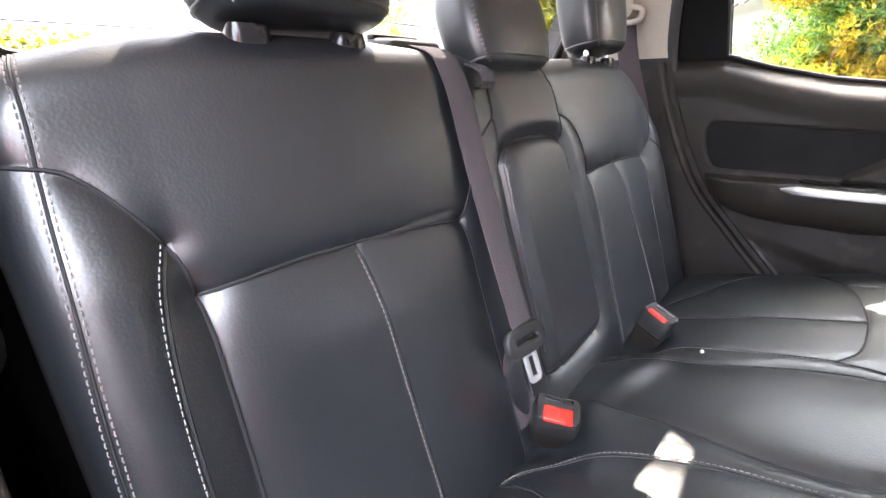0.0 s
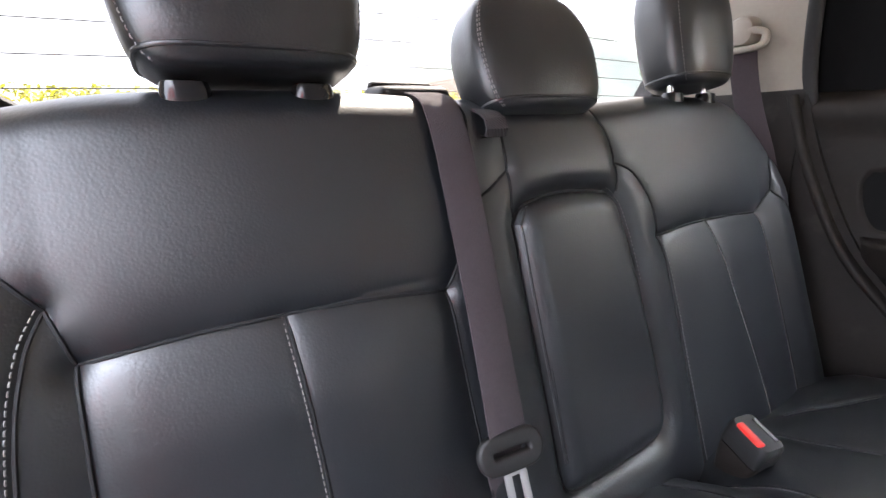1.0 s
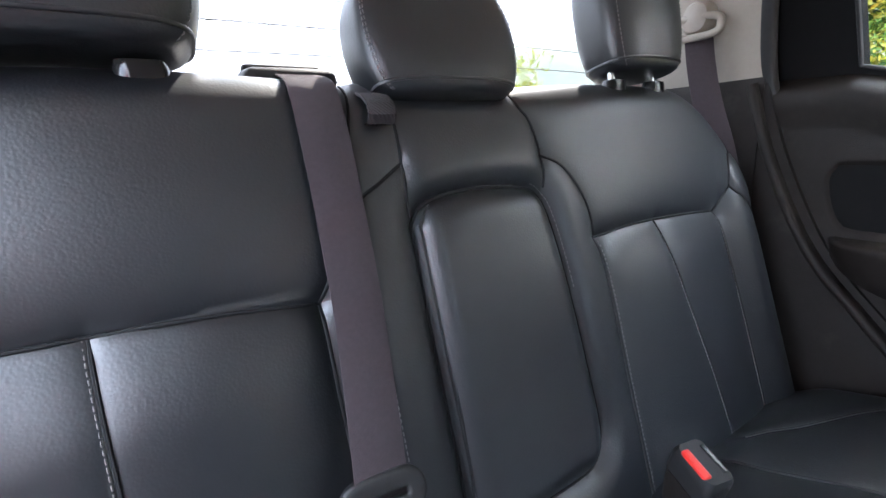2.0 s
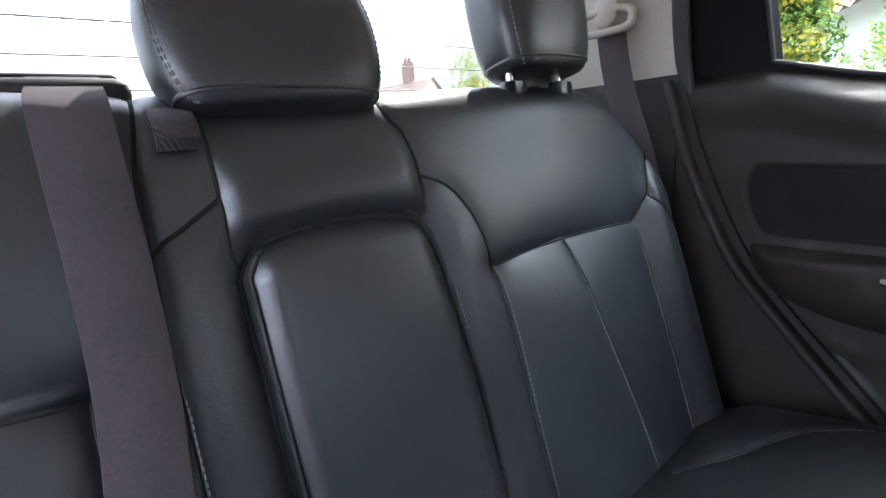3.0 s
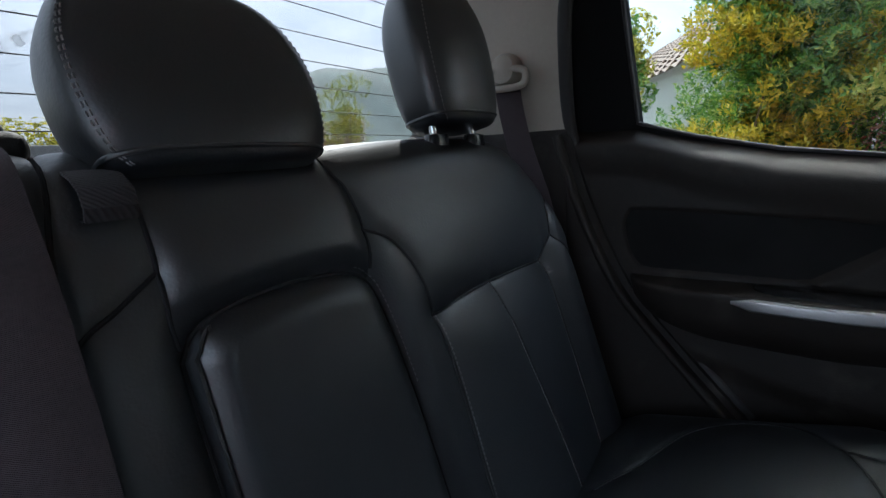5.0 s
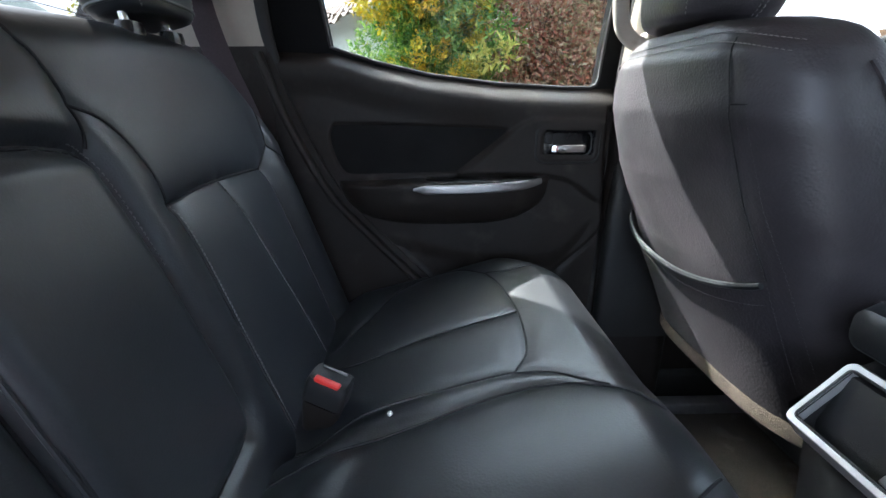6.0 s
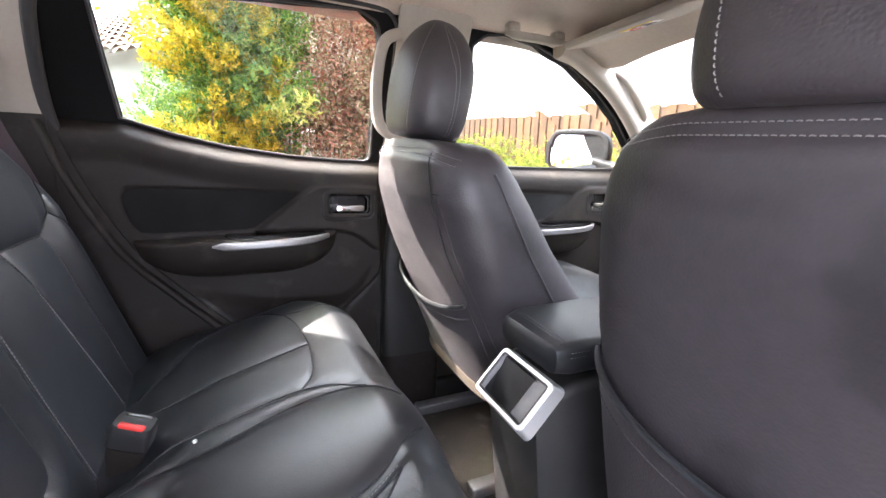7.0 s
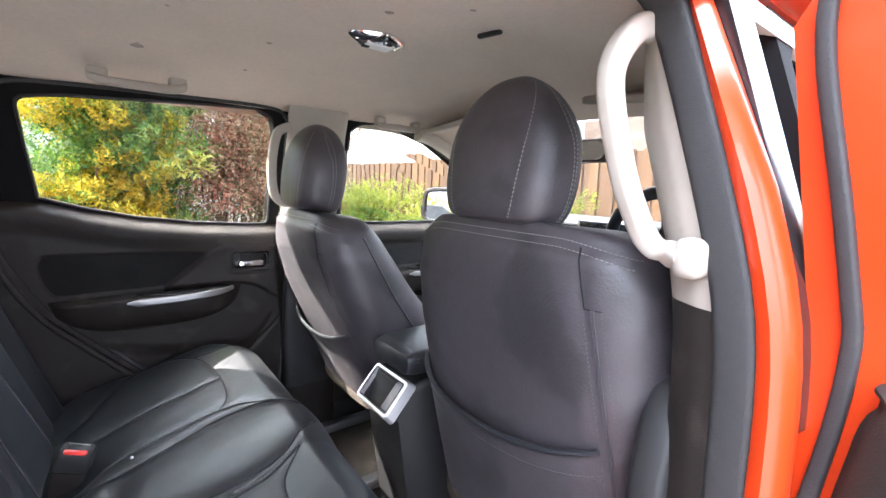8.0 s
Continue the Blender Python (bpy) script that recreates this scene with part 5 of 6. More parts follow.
# ---------------------------------------------------------------- cab fittings
def grab_handle(name, label, pts, ends, r=0.013):
    """A moulded grip on two feet."""
    t = thing(name, label, "grab handle", "grab handles")
    v, f = sweep(spline(pts, 8), rrect(2.3 * r, 1.7 * r, 0.6 * r, 5), (0, 0.2, 1) if abs(pts[0][2] - pts[-1][2]) < 0.06 else (1, 0, 0))
    mesh("grip", v, f, BEIGE, t)
    for (x, y, z), (sx, sy, sz) in ends:
        part("foot", box(sx, sy, sz, pose(x, y, z), 0.010, 3), BEIGE, t)
    return t


grab_handle("pillar_grab_handle", "beige plastic grab handle on the far centre pillar",
            [(0.585, -0.722, 1.676), (0.560, -0.684, 1.668), (0.548, -0.650, 1.640), (0.545, -0.634, 1.550), (0.548, -0.640, 1.470), (0.560, -0.668, 1.440), (0.600, -0.712, 1.436)],
            [((0.585, -0.728, 1.680), (0.05, 0.05, 0.045)), ((0.604, -0.730, 1.434), (0.05, 0.055, 0.050))], 0.0115)
grab_handle("pillar_grab_handle", "beige plastic grab handle on the centre pillar beside the open door",
            [(-0.578, -0.706, 1.686), (-0.578, -0.660, 1.672), (-0.577, -0.628, 1.622), (-0.586, -0.648, 1.536), (-0.596, -0.676, 1.478), (-0.612, -0.682, 1.455), (-0.640, -0.680, 1.450)],
            [((-0.580, -0.716, 1.686), (0.034, 0.044, 0.034)), ((-0.648, -0.690, 1.450), (0.030, 0.044, 0.040))], 0.0120)
grab_handle("roof_grab_handle", "beige plastic grab handle folded against the headliner", [(0.500, -0.222, 1.742), (0.486, -0.233, 1.722), (0.482, -0.31, 1.719), (0.486, -0.390, 1.722), (0.500, -0.400, 1.742)],
            [((0.500, -0.232, 1.742), (0.036, 0.040, 0.036)), ((0.500, -0.392, 1.742), (0.036, 0.040, 0.036))], 0.0115)
grab_handle("roof_grab_handle", "beige plastic grab handle in the headliner above the front seat", [(0.530, -0.985, 1.722), (0.520, -0.99, 1.704), (0.518, -1.06, 1.703), (0.520, -1.13, 1.703), (0.530, -1.14, 1.718)],
            [((0.530, -0.99, 1.718), (0.034, 0.036, 0.034)), ((0.530, -1.135, 1.714), (0.034, 0.036, 0.034))], 0.0115)


def roof_lamp():
    t = thing("roof_lamp", "small chrome bezel reading lamp in the headliner", "lamp")
    c = (-0.02, -0.675)
    z = roof_z(*c)
    v, f = loft([[Vector((c[0] + a * k, c[1] + b * k, z - d)) for a, b in sup(0.080, 0.125, 1.5, 40)] for k, d in ((1.0, -0.004), (1.0, 0.004), (0.9, 0.010), (0.62, 0.018))])
    mesh("bezel", v, f, CHROME, t, "chrome bezel")
    part("lens", box(0.036, 0.060, 0.006, pose(c[0], c[1], z - 0.0165), 0.002), WHITE, t, "clear lens")
    part("switch", box(0.011, 0.014, 0.004, pose(c[0] + 0.004, c[1] + 0.024, z - 0.0200), 0.0015), PLASTIC, t)


roof_lamp()
clip_slot = part("headliner_clip", box(0.05, 0.010, 0.008, pose(-0.21, -0.80, roof_z(-0.21, -0.80) - 0.004, 0, 0, 12), 0.002), PLASTIC)
tagged(clip_slot, "small dark clip slot in the headliner", "clip")


rng = np.random.default_rng(9)
for x, y, r in ((0.33, -0.30, 0.011), (0.16, -0.52, 0.006), (-0.16, -0.62, 0.008), (0.36, -0.52, 0.005), (-0.28, -0.70, 0.005), (0.08, -0.33, 0.004)):
    q = [(x + r * (0.6 + 0.6 * rng.random()) * math.cos(a), y + r * (0.6 + 0.6 * rng.random()) * math.sin(a)) for a in np.linspace(0, 2 * math.pi, 14, endpoint=False)]
    ob = pane_mesh("headliner_mark", [tuple(p) for p in spline(q, 3, True)], lambda a, b, d: (a, b, roof_z(a, b) - 0.0022 - d), 0.0006, MARK, None)
    tagged(ob, "faint dark smudge on the beige headliner", "stain", "headliner smudges", "structure")


def visor(s):
    t = thing("sun_visor", "beige sun visor folded up with a yellow warning label" if s > 0 else "beige sun visor folded up", "sun visor", "sun visors")
    m = Matrix.Translation((s * 0.34, -1.225, 1.728)) @ pose(0, 0, 0, -14, s * 5, 0)
    v, f = loft([[m @ Vector((a, b, z)) for a, b in np.array(rrect(0.37, 0.165, 0.03, 6)) * k] for z, k in ((-0.009, 0.97), (-0.006, 1.0), (0.006, 1.0), (0.009, 0.97))])
    mesh("panel", v, f, BEIGE, t)
    tube("hinge_rod", [m @ Vector((s * 0.16, -0.072, 0.004)), m @ Vector((s * 0.19, -0.078, 0.012))], 0.006, BEIGE, t)
    if s > 0:
        part("label_top", box(0.085, 0.014, 0.001, m @ pose(-0.02, 0.030, -0.0098), 0), YELLOW, t, "yellow warning strip")
        part("label_base", box(0.085, 0.036, 0.001, m @ pose(-0.02, 0.005, -0.0098), 0), WHITE, t)
        ring = [m @ Vector((0.003 + 0.013 * math.cos(a), 0.005 + 0.013 * math.sin(a), -0.0105)) for a in np.linspace(0, 2 * math.pi, 24, endpoint=False)]
        tube("label_ring", ring, 0.0012, LABEL_RED, t, n=5, closed=True)
        for k in range(3):
            part("label_bar", box(0.030, 0.004, 0.001, m @ pose(-0.035, -0.004 + 0.009 * k, -0.0106), 0), LABEL_INK, t)
        part("label_bar", box(0.045, 0.005, 0.001, m @ pose(-0.03, 0.030, -0.0106), 0), LABEL_INK, t)


visor(1)
visor(-1)


def inside_mirror():
    t = thing("rear_view_mirror", "black rear view mirror on the windscreen", "mirror")
    m = Matrix.Translation((-0.02, -1.36, 1.625)) @ pose(0, 0, 0, 8, 0, -14)
    v, f = loft([[m @ Vector((a, y, b)) for a, b in np.array(rrect(0.24, 0.065, 0.026, 6)) * k] for y, k in ((-0.030, 0.6), (-0.018, 0.93), (0.0, 1.0), (0.010, 1.0))])
    mesh("housing", v, f, PLASTIC, t)
    v, f = loft([[m @ Vector((a, y, b)) for a, b in np.array(rrect(0.228, 0.055, 0.022, 6))] for y in (0.0095, 0.012)])
    mesh("glass", v, f, MIRROR, t, "mirror glass")
    tube("stalk", [m @ Vector((0, -0.02, 0.01)), (-0.02, -1.44, 1.665)], 0.010, PLASTIC, t)


inside_mirror()


def driver_belt():
    t = thing("seat_belt", "dark driver belt hanging down the centre pillar", "seat belt")
    belt_run("webbing", [(-0.560, -0.805, 1.60), (-0.570, -0.815, 1.43), (-0.594, -0.820, 1.31), (-0.606, -0.822, 1.10), (-0.608, -0.822, 0.85)], t, WEBBING, 0.047, (0.5, 0.85, 0))
    part("shoulder_guide", box(0.03, 0.06, 0.05, pose(-0.570, -0.812, 1.61), 0.012), BEIGE, t, "beige shoulder guide")


driver_belt()

# windscreen and its pillars
def screen_point(u, w):
    """u from -1 to 1 across, w from 0 at the top to 1 at the base."""
    hx = 0.565 + 0.125 * w
    return (u * hx, -1.375 - 0.64 * w + 0.06 * u * u, 1.715 - 0.345 * w - 0.010 * u * u)


window_5 = thing("window_5", "wide clear windscreen", "window", kind="structure")
ws = grid_mesh("pane", np.linspace(-1, 1, 24), np.linspace(0, 1, 10), screen_point, GLASS, window_5, thick=0.005, axis=(0, -0.5, 0.85))
ws.visible_shadow = False
for s in (1, -1):
    t = thing("wall_a_left" if s > 0 else "wall_a_right", "sloping beige front pillar trim", "pillar", kind="structure")
    path = spline([(s * 0.578, -1.18, 1.735), (s * 0.584, -1.27, 1.716), (s * 0.596, -1.417, 1.650), (s * 0.620, -1.54, 1.575), (s * 0.650, -1.66, 1.485), (s * 0.670, -1.76, 1.40), (s * 0.678, -1.86, 1.345)], 8)
    v, f = sweep(path, rrect(0.128, 0.050, 0.020, 5), (-s, 0, 0.35))
    mesh("trim", v, f, BEIGE, t)
    v, f = sweep(spline([(s * 0.585, -1.395, 1.662), (s * 0.558, -1.425, 1.645), (s * 0.572, -1.51, 1.592), (s * 0.590, -1.57, 1.548), (s * 0.626, -1.605, 1.530)], 6), rrect(0.018, 0.022, 0.007, 3), (-s, 0, 0.4))
    mesh("pull_grip", v, f, BEIGE, t)
    rows = [[Vector((s * (xs(z) + 0.02), y - 0.01, z)), Vector((s * (xs(z) + 0.075), y - 0.01, z)), Vector((s * (xs(z) + 0.075), y - 0.07, z)), Vector((s * (xs(z) + 0.02), y - 0.07, z))] for y, z in ((-1.28, 1.735), (-1.42, 1.68), (-1.57, 1.595), (-1.75, 1.46), (-1.92, 1.32))]
    v, f = loft(rows)
    mesh("outer_skin", v, f, PAINT, t, "orange outer skin")


def dashboard():
    t = thing("dashboard", "black dashboard with silver trim and centre screen", "dashboard", at=(0, -1.6, 0.7))
    prof = spline([(-2.02, 1.362), (-1.88, 1.402), (-1.72, 1.418), (-1.63, 1.412), (-1.595, 1.395), (-1.588, 1.345), (-1.588, 1.31), (-1.578, 1.285), (-1.580, 1.225), (-1.605, 1.188), (-1.66, 1.15), (-1.68, 1.0), (-1.70, 0.72)], 5)
    rings = []
    for x in np.linspace(-0.655, 0.655, 40):
        hump = 0.030 * math.exp(-((x + 0.37) / 0.17) ** 4)
        back_ = 0.05 * (abs(x) / 0.655) ** 4
        rings.append([Vector((x, y - back_ + 0.05 * math.exp(-((x + 0.37) / 0.18) ** 4) * (z > 1.33), z + hump * (z > 1.34))) for y, z in prof] + [Vector((x, -2.02, 0.72))])
    v, f = loft(rings)
    mesh("moulding", v, f, PLASTIC, t)
    for x0, x1 in ((0.20, 0.64), (-0.62, -0.54)):
        v, f = sweep([(x, -1.578 - 0.05 * (abs(x) / 0.655) ** 4, 1.306) for x in np.linspace(x0, x1, 14)], rrect(0.016, 0.026, 0.004, 3), (0, 0, 1))
        mesh("silver_trim", v, f, SILVER, t, "satin silver trim strip")
    for x in (0.585, 0.155, -0.155, -0.60):
        y = -1.588 - 0.05 * (abs(x) / 0.655) ** 4
        v, f = sweep([(x + a, y + 0.008, 1.358 + b) for a, b in rrect(0.098, 0.072, 0.022, 6)], rrect(0.012, 0.012, 0.004, 3), (0, 1, 0), closed=True)
        mesh("vent_ring", v, f, SILVER, t, "silver vent surround")
        for k in range(4):
            part("vent_slat", box(0.082, 0.012, 0.004, pose(x, y + 0.008, 1.334 + 0.016 * k, 20, 0, 0), 0.001), PLASTIC, t)
    part("screen_surround", box(0.245, 0.030, 0.135, pose(0.0, -1.588, 1.350, -4, 0, 0), 0.010), SILVER, t)
    part("screen", box(0.215, 0.010, 0.112, pose(0.0, -1.573, 1.352, -4, 0, 0), 0.004), SCREEN, t, "dark touch screen")
    part("control_panel", box(0.20, 0.03, 0.15, pose(0.0, -1.612, 1.17, -12, 0, 0), 0.012), PLASTIC_GLOSS, t)
    v, f = sweep([(-0.37 + 0.17 * math.cos(a), -1.550, 1.365 + 0.10 * math.sin(a)) for a in np.linspace(-0.1, math.pi + 0.1, 24)], rrect(0.10, 0.016, 0.006, 3), (0, 0, 1))
    mesh("gauge_hood", v, f, PLASTIC, t)
    for x in (-0.45, -0.29):
        v, f = loft([[Vector((x + a, y, 1.335 + b)) for a, b in circle(r, 28)] for y, r in ((-1.585, 0.062), (-1.565, 0.062), (-1.565, 0.055), (-1.53, 0.052))])
        mesh("gauge", v, f, PLASTIC_GLOSS, t)
    return t


dashboard()


def steering_wheel():
    t = thing("steering_wheel", "black leather steering wheel with silver spokes", "steering wheel", at=(-0.372, -1.30, 1.35))
    m = Matrix.Translation((-0.372, -1.300, 1.350)) @ pose(0, 0, 0, 66, 0, 0)
    rim = [m @ Vector((0.185 * math.cos(a), 0.185 * math.sin(a), 0)) for a in np.linspace(0, 2 * math.pi, 64, endpoint=False)]
    v, f = sweep(rim, circle(0.0155, 12), tuple(m.to_3x3() @ Vector((0, 0, 1))), closed=True)
    mesh("rim", v, f, LEATHER, t)
    v, f = loft([[m @ Vector((a * k, b * k - 0.005, z)) for a, b in sup(0.190, 0.150, 2.4, 40)] for z, k in ((-0.05, 0.8), (-0.03, 1.0), (0.0, 1.0), (0.018, 0.93), (0.030, 0.75), (0.036, 0.40))])
    mesh("hub", v, f, PLASTIC, t)
    for a in (8, 172, 262, 278):
        c = Vector((math.cos(radians(a)), math.sin(radians(a)), 0))
        v, f = sweep([m @ (c * 0.06), m @ (c * 0.12), m @ (c * 0.18)], rrect(0.034, 0.014, 0.005, 3), tuple(m.to_3x3() @ Vector((0, 0, 1))))
        mesh("spoke", v, f, SILVER, t, "satin silver spoke")
    for k in range(3):
        a = radians(90 + 120 * k)
        part("badge_piece", box(0.012, 0.020, 0.003, m @ Matrix.Translation((0.014 * math.cos(a), 0.014 * math.sin(a), 0.0365)) @ pose(0, 0, 0, 0, 0, 120 * k), 0.001), CHROME, t)
    tube("column", [m @ Vector((0, 0, -0.04)), m @ Vector((0, 0, -0.24))], 0.045, PLASTIC, t, n=16)
    for s in (1, -1):
        tube("stalk", [m @ Vector((0.03 * s, 0, -0.08)), m @ Vector((0.15 * s, 0.03, -0.075))], 0.007, PLASTIC, t)


steering_wheel()


def wing_mirror(s):
    t = thing("wing_mirror", "black door mirror with dark housing", "mirror", "wing mirrors")
    c = Vector((s * 0.875, -1.56, 1.412))
    m = Matrix.Translation(c) @ pose(0, 0, 0, 0, 0, s * 17)
    v, f = loft([[m @ Vector((a * k, y, b * k)) for a, b in sup(0.265, 0.185, 3.6, 40)] for y, k in ((-0.085, 0.35), (-0.07, 0.72), (-0.03, 0.95), (0.005, 1.0), (0.012, 0.98), (0.010, 0.92))])
    mesh("housing", v, f, PLASTIC, t)
    g = Matrix.Translation(c + Vector((0, 0.004, 0))) @ pose(0, 0, 0, 3, 0, s * 22)
    v, f = loft([[g @ Vector((a, y, b)) for a, b in sup(0.222, 0.146, 3.8, 40)] for y in (0.008, 0.0115)])
    mesh("glass", v, f, MIRROR, t, "silvered mirror glass")
    v, f = sweep([g @ Vector((a, 0.010, b)) for a, b in sup(0.240, 0.164, 3.8, 48)], rrect(0.022, 0.020, 0.006, 3), tuple(g.to_3x3() @ Vector((0, 1, 0))), closed=True)
    mesh("rim", v, f, PLASTIC, t)
    v, f = sweep([(s * 0.70, -1.60, 1.365), (s * 0.74, -1.59, 1.37), (s * 0.79, -1.58, 1.385)], rrect(0.06, 0.035, 0.012, 3), (0, 0, 1))
    mesh("arm", v, f, PLASTIC, t)
    sail = [(-1.56, 1.362), (-1.70, 1.362), (-1.655, 1.415), (-1.60, 1.465)]
    pane_mesh("sail_panel", dense(sail, 3), lambda y, z, d: (s * (xs(z) - 0.016 + d), y, z), 0.012, PLASTIC, t)


wing_mirror(1)
wing_mirror(-1)


# open rear door beside the camera, door jamb and front door edge
def open_door():
    t = thing("door_4", "open orange rear door with black seal and grey panel", "door", kind="structure")
    hinge = Vector((-0.733, -0.735, 0))
    ang = radians(83)
    u = Vector((-math.sin(ang), math.cos(ang), 0))
    nrm = Vector((-u.y, u.x, 0))
    if nrm.y < 0:
        nrm = -nrm

    def at(a, z, d=0.0):
        lean = -0.30 * max(0.0, z - 1.40)
        p = hinge + u * (a + 0.0) + nrm * (d - lean * 0.25)
        return (p.x - lean * 0.45, p.y, z)

    outline = [(0.0, 0.66), (0.70, 0.66), (0.70, 1.36), (0.64, 1.62), (0.55, 1.715), (0.05, 1.725), (0.0, 1.66)]
    hole = [(0.078, 1.36), (0.58, 1.40), (0.56, 1.60), (0.52, 1.66), (0.11, 1.675), (0.080, 1.64)]
    ring_mesh("shell", outline, dense(hole, 6), lambda a, z, d: at(a, z, d), -0.055, PAINT, t, start=(0.33, 1.5))
    pn = pane_mesh("pane", dense(hole, 2), lambda a, z, d: at(a, z, -0.03 + d), 0.004, GLASS, t)
    pn.visible_shadow = False
    line = spline([(0.62, 0.72), (0.20, 0.70), (0.050, 0.78), (0.030, 0.95), (0.012, 1.08), (0.012, 1.17), (0.024, 1.25), (0.034, 1.36), (0.031, 1.49), (0.024, 1.65), (0.05, 1.70), (0.14, 1.705), (0.40, 1.700)], 8)
    v, f = sweep([at(a, z, 0.005) for a, z in line], rrect(0.014, 0.011, 0.004, 3), tuple(nrm))
    mesh("seal", v, f, RUBBER, t, "black rubber door seal")
    rings = []
    for d, k in ((0.004, 0.0), (0.020, 0.0), (0.034, 0.010), (0.040, 0.03)):
        o = [(0.085 + k, 0.74 + k), (0.64 - k, 0.74 + k), (0.66 - k, 1.30), (0.60 - k, 1.385 - k), (0.110 + k, 1.372 - k), (0.060 + k, 1.350), (0.046 + k, 1.29), (0.036 + k, 1.18), (0.036 + k, 1.06), (0.050 + k, 0.92)]
        rings.append([Vector(at(a, z, d)) for a, z in spline(o, 5, True)])
    v, f = loft(rings)
    mesh("panel", v, f, PLASTIC_SOFT, t, "grey moulded door panel")
    for z in (0.95, 1.20):
        part("hinge", box(0.05, 0.05, 0.06, pose(-0.700, -0.742, z), 0.008), PAINT, t)
    return t


open_door()

for s in (-1, 1):
    t = thing("wall_jamb_right" if s < 0 else "wall_jamb_left", "glossy orange door jamb", "pillar", kind="structure")
    rows = []
    for z in np.linspace(0.60, 1.76, 30):
        out = 0.038 - 0.016 * min(1, max(0, (z - 1.52) / 0.2))
        a, b = (xs(z) + 0.022, xs(z) + out + 0.014) if s < 0 else (xs(z) + 0.025, xs(z) + 0.06)
        rows.append([Vector((s * x, y, z)) for x, y in ((a, -0.690), (a + 0.004, -0.684), ((a + b) / 2, -0.680), (b - 0.010, -0.684), (b - 0.002, -0.694), (b, -0.706), (b, -0.712), (a, -0.712))])
    v, f = loft(rows)
    mesh("skin", v, f, PAINT, t)
    rows = [[Vector((s * x, y, z)) for x, y in ((xs(z) + 0.012, -0.716), (xs(z) + 0.050, -0.714), (xs(z) + 0.053, -0.738), (xs(z) + 0.053, -0.764), (xs(z) + 0.014, -0.764))] for z in np.linspace(1.30, 1.74, 14)]
    v, f = loft(rows)
    mesh("applique", v, f, PLASTIC_GLOSS, t, "gloss black pillar strip")
    rows = [[Vector((s * x, y, z)) for x, y in ((xs(z) + 0.006, -0.720), (xs(z) + 0.030, -0.714), (xs(z) + 0.060, -1.95), (xs(z) + 0.020, -1.95))] for z in np.linspace(0.60, 1.295, 8)]
    v, f = loft(rows)
    mesh("outer_panel", v, f, PAINT, t, "orange front door skin")
    if s > 0:
        rows = [[Vector((s * x, y, z)) for x, y in ((xs(z) + 0.045, 0.36), (xs(z) + 0.095, 0.36), (xs(z) + 0.095, -0.755), (xs(z) + 0.045, -0.755))] for z in np.linspace(0.60, 1.34, 8)]
        v, f = loft(rows)
        mesh("outer_panel", v, f, PAINT, t, "orange rear door skin")
    rows = [[Vector((s * x, y, z)) for x, y in ((0.70, 0.36), (0.76, 0.36), (0.76, 0.055), (0.70, 0.055))] for z in np.linspace(0.60, 1.77, 14)]
    v, f = loft(rows)
    mesh("rear_panel", v, f, PAINT, t, "orange cab corner")
    rail = [(s * (xs(1.745) + 0.045), y, 1.795) for y in np.linspace(-1.25, 0.30, 20)]
    v, f = sweep(rail, rrect(0.075, 0.05, 0.015, 3), (0, 0, 1))
    mesh("roof_rail", v, f, PAINT, t, "orange roof rail")


# ---------------------------------------------------------------- outside
def tile_mat(name, c1, c2, rough=0.85):
    m = mat(name, c1, rough, vary=0.3, bump=0.4, bump_scale=120)
    n, l = m.node_tree.nodes, m.node_tree.links
    info = n.new("ShaderNodeObjectInfo")
    mix = n.new("ShaderNodeMixRGB")
    b = n["Principled BSDF"]
    old = b.inputs["Base Color"].links[0].from_socket
    l.new(info.outputs["Random"], mix.inputs["Fac"])
    l.new(old, mix.inputs["Color1"])
    mix.inputs["Color2"].default_value = (*c2, 1)
    l.new(mix.outputs["Color"], b.inputs["Base Color"])
    return m


def leaf_mat(name, stops):
    """Leaf colours that vary from leaf to leaf, lightly see-through."""
    m = bpy.data.materials.new(name)
    m.use_nodes = True
    n, l = m.node_tree.nodes, m.node_tree.links
    b = n["Principled BSDF"]
    g = n.new("ShaderNodeNewGeometry")
    r = n.new("ShaderNodeValToRGB")
    e = r.color_ramp.elements
    while len(e) < len(stops):
        e.new(0.5)
    for k, (p, c) in enumerate(stops):
        e[k].position, e[k].color = p, (*c, 1)
    l.new(g.outputs["Random Per Island"], r.inputs["Fac"])
    l.new(r.outputs["Color"], b.inputs["Base Color"])
    b.inputs["Roughness"].default_value = 0.55
    tr = n.new("ShaderNodeBsdfTranslucent")
    l.new(r.outputs["Color"], tr.inputs["Color"])
    mx = n.new("ShaderNodeMixShader")
    mx.inputs["Fac"].default_value = 0.45
    l.new(b.outputs[0], mx.inputs[1])
    l.new(tr.outputs[0], mx.inputs[2])
    l.new(mx.outputs[0], n["Material Output"].inputs["Surface"])
    return m


LEAF_GREEN = leaf_mat("green_leaves", [(0.0, (0.045, 0.12, 0.02)), (0.5, (0.11, 0.23, 0.03)), (0.8, (0.20, 0.31, 0.04)), (1.0, (0.34, 0.38, 0.06))])
LEAF_YELLOW = leaf_mat("yellow_leaves", [(0.0, (0.24, 0.24, 0.015)), (0.5, (0.46, 0.38, 0.015)), (1.0, (0.64, 0.50, 0.03))])
LEAF_BROWN = leaf_mat("russet_leaves", [(0.0, (0.20, 0.085, 0.055)), (0.4, (0.38, 0.17, 0.11)), (0.7, (0.30, 0.22, 0.12)), (1.0, (0.50, 0.36, 0.24))])
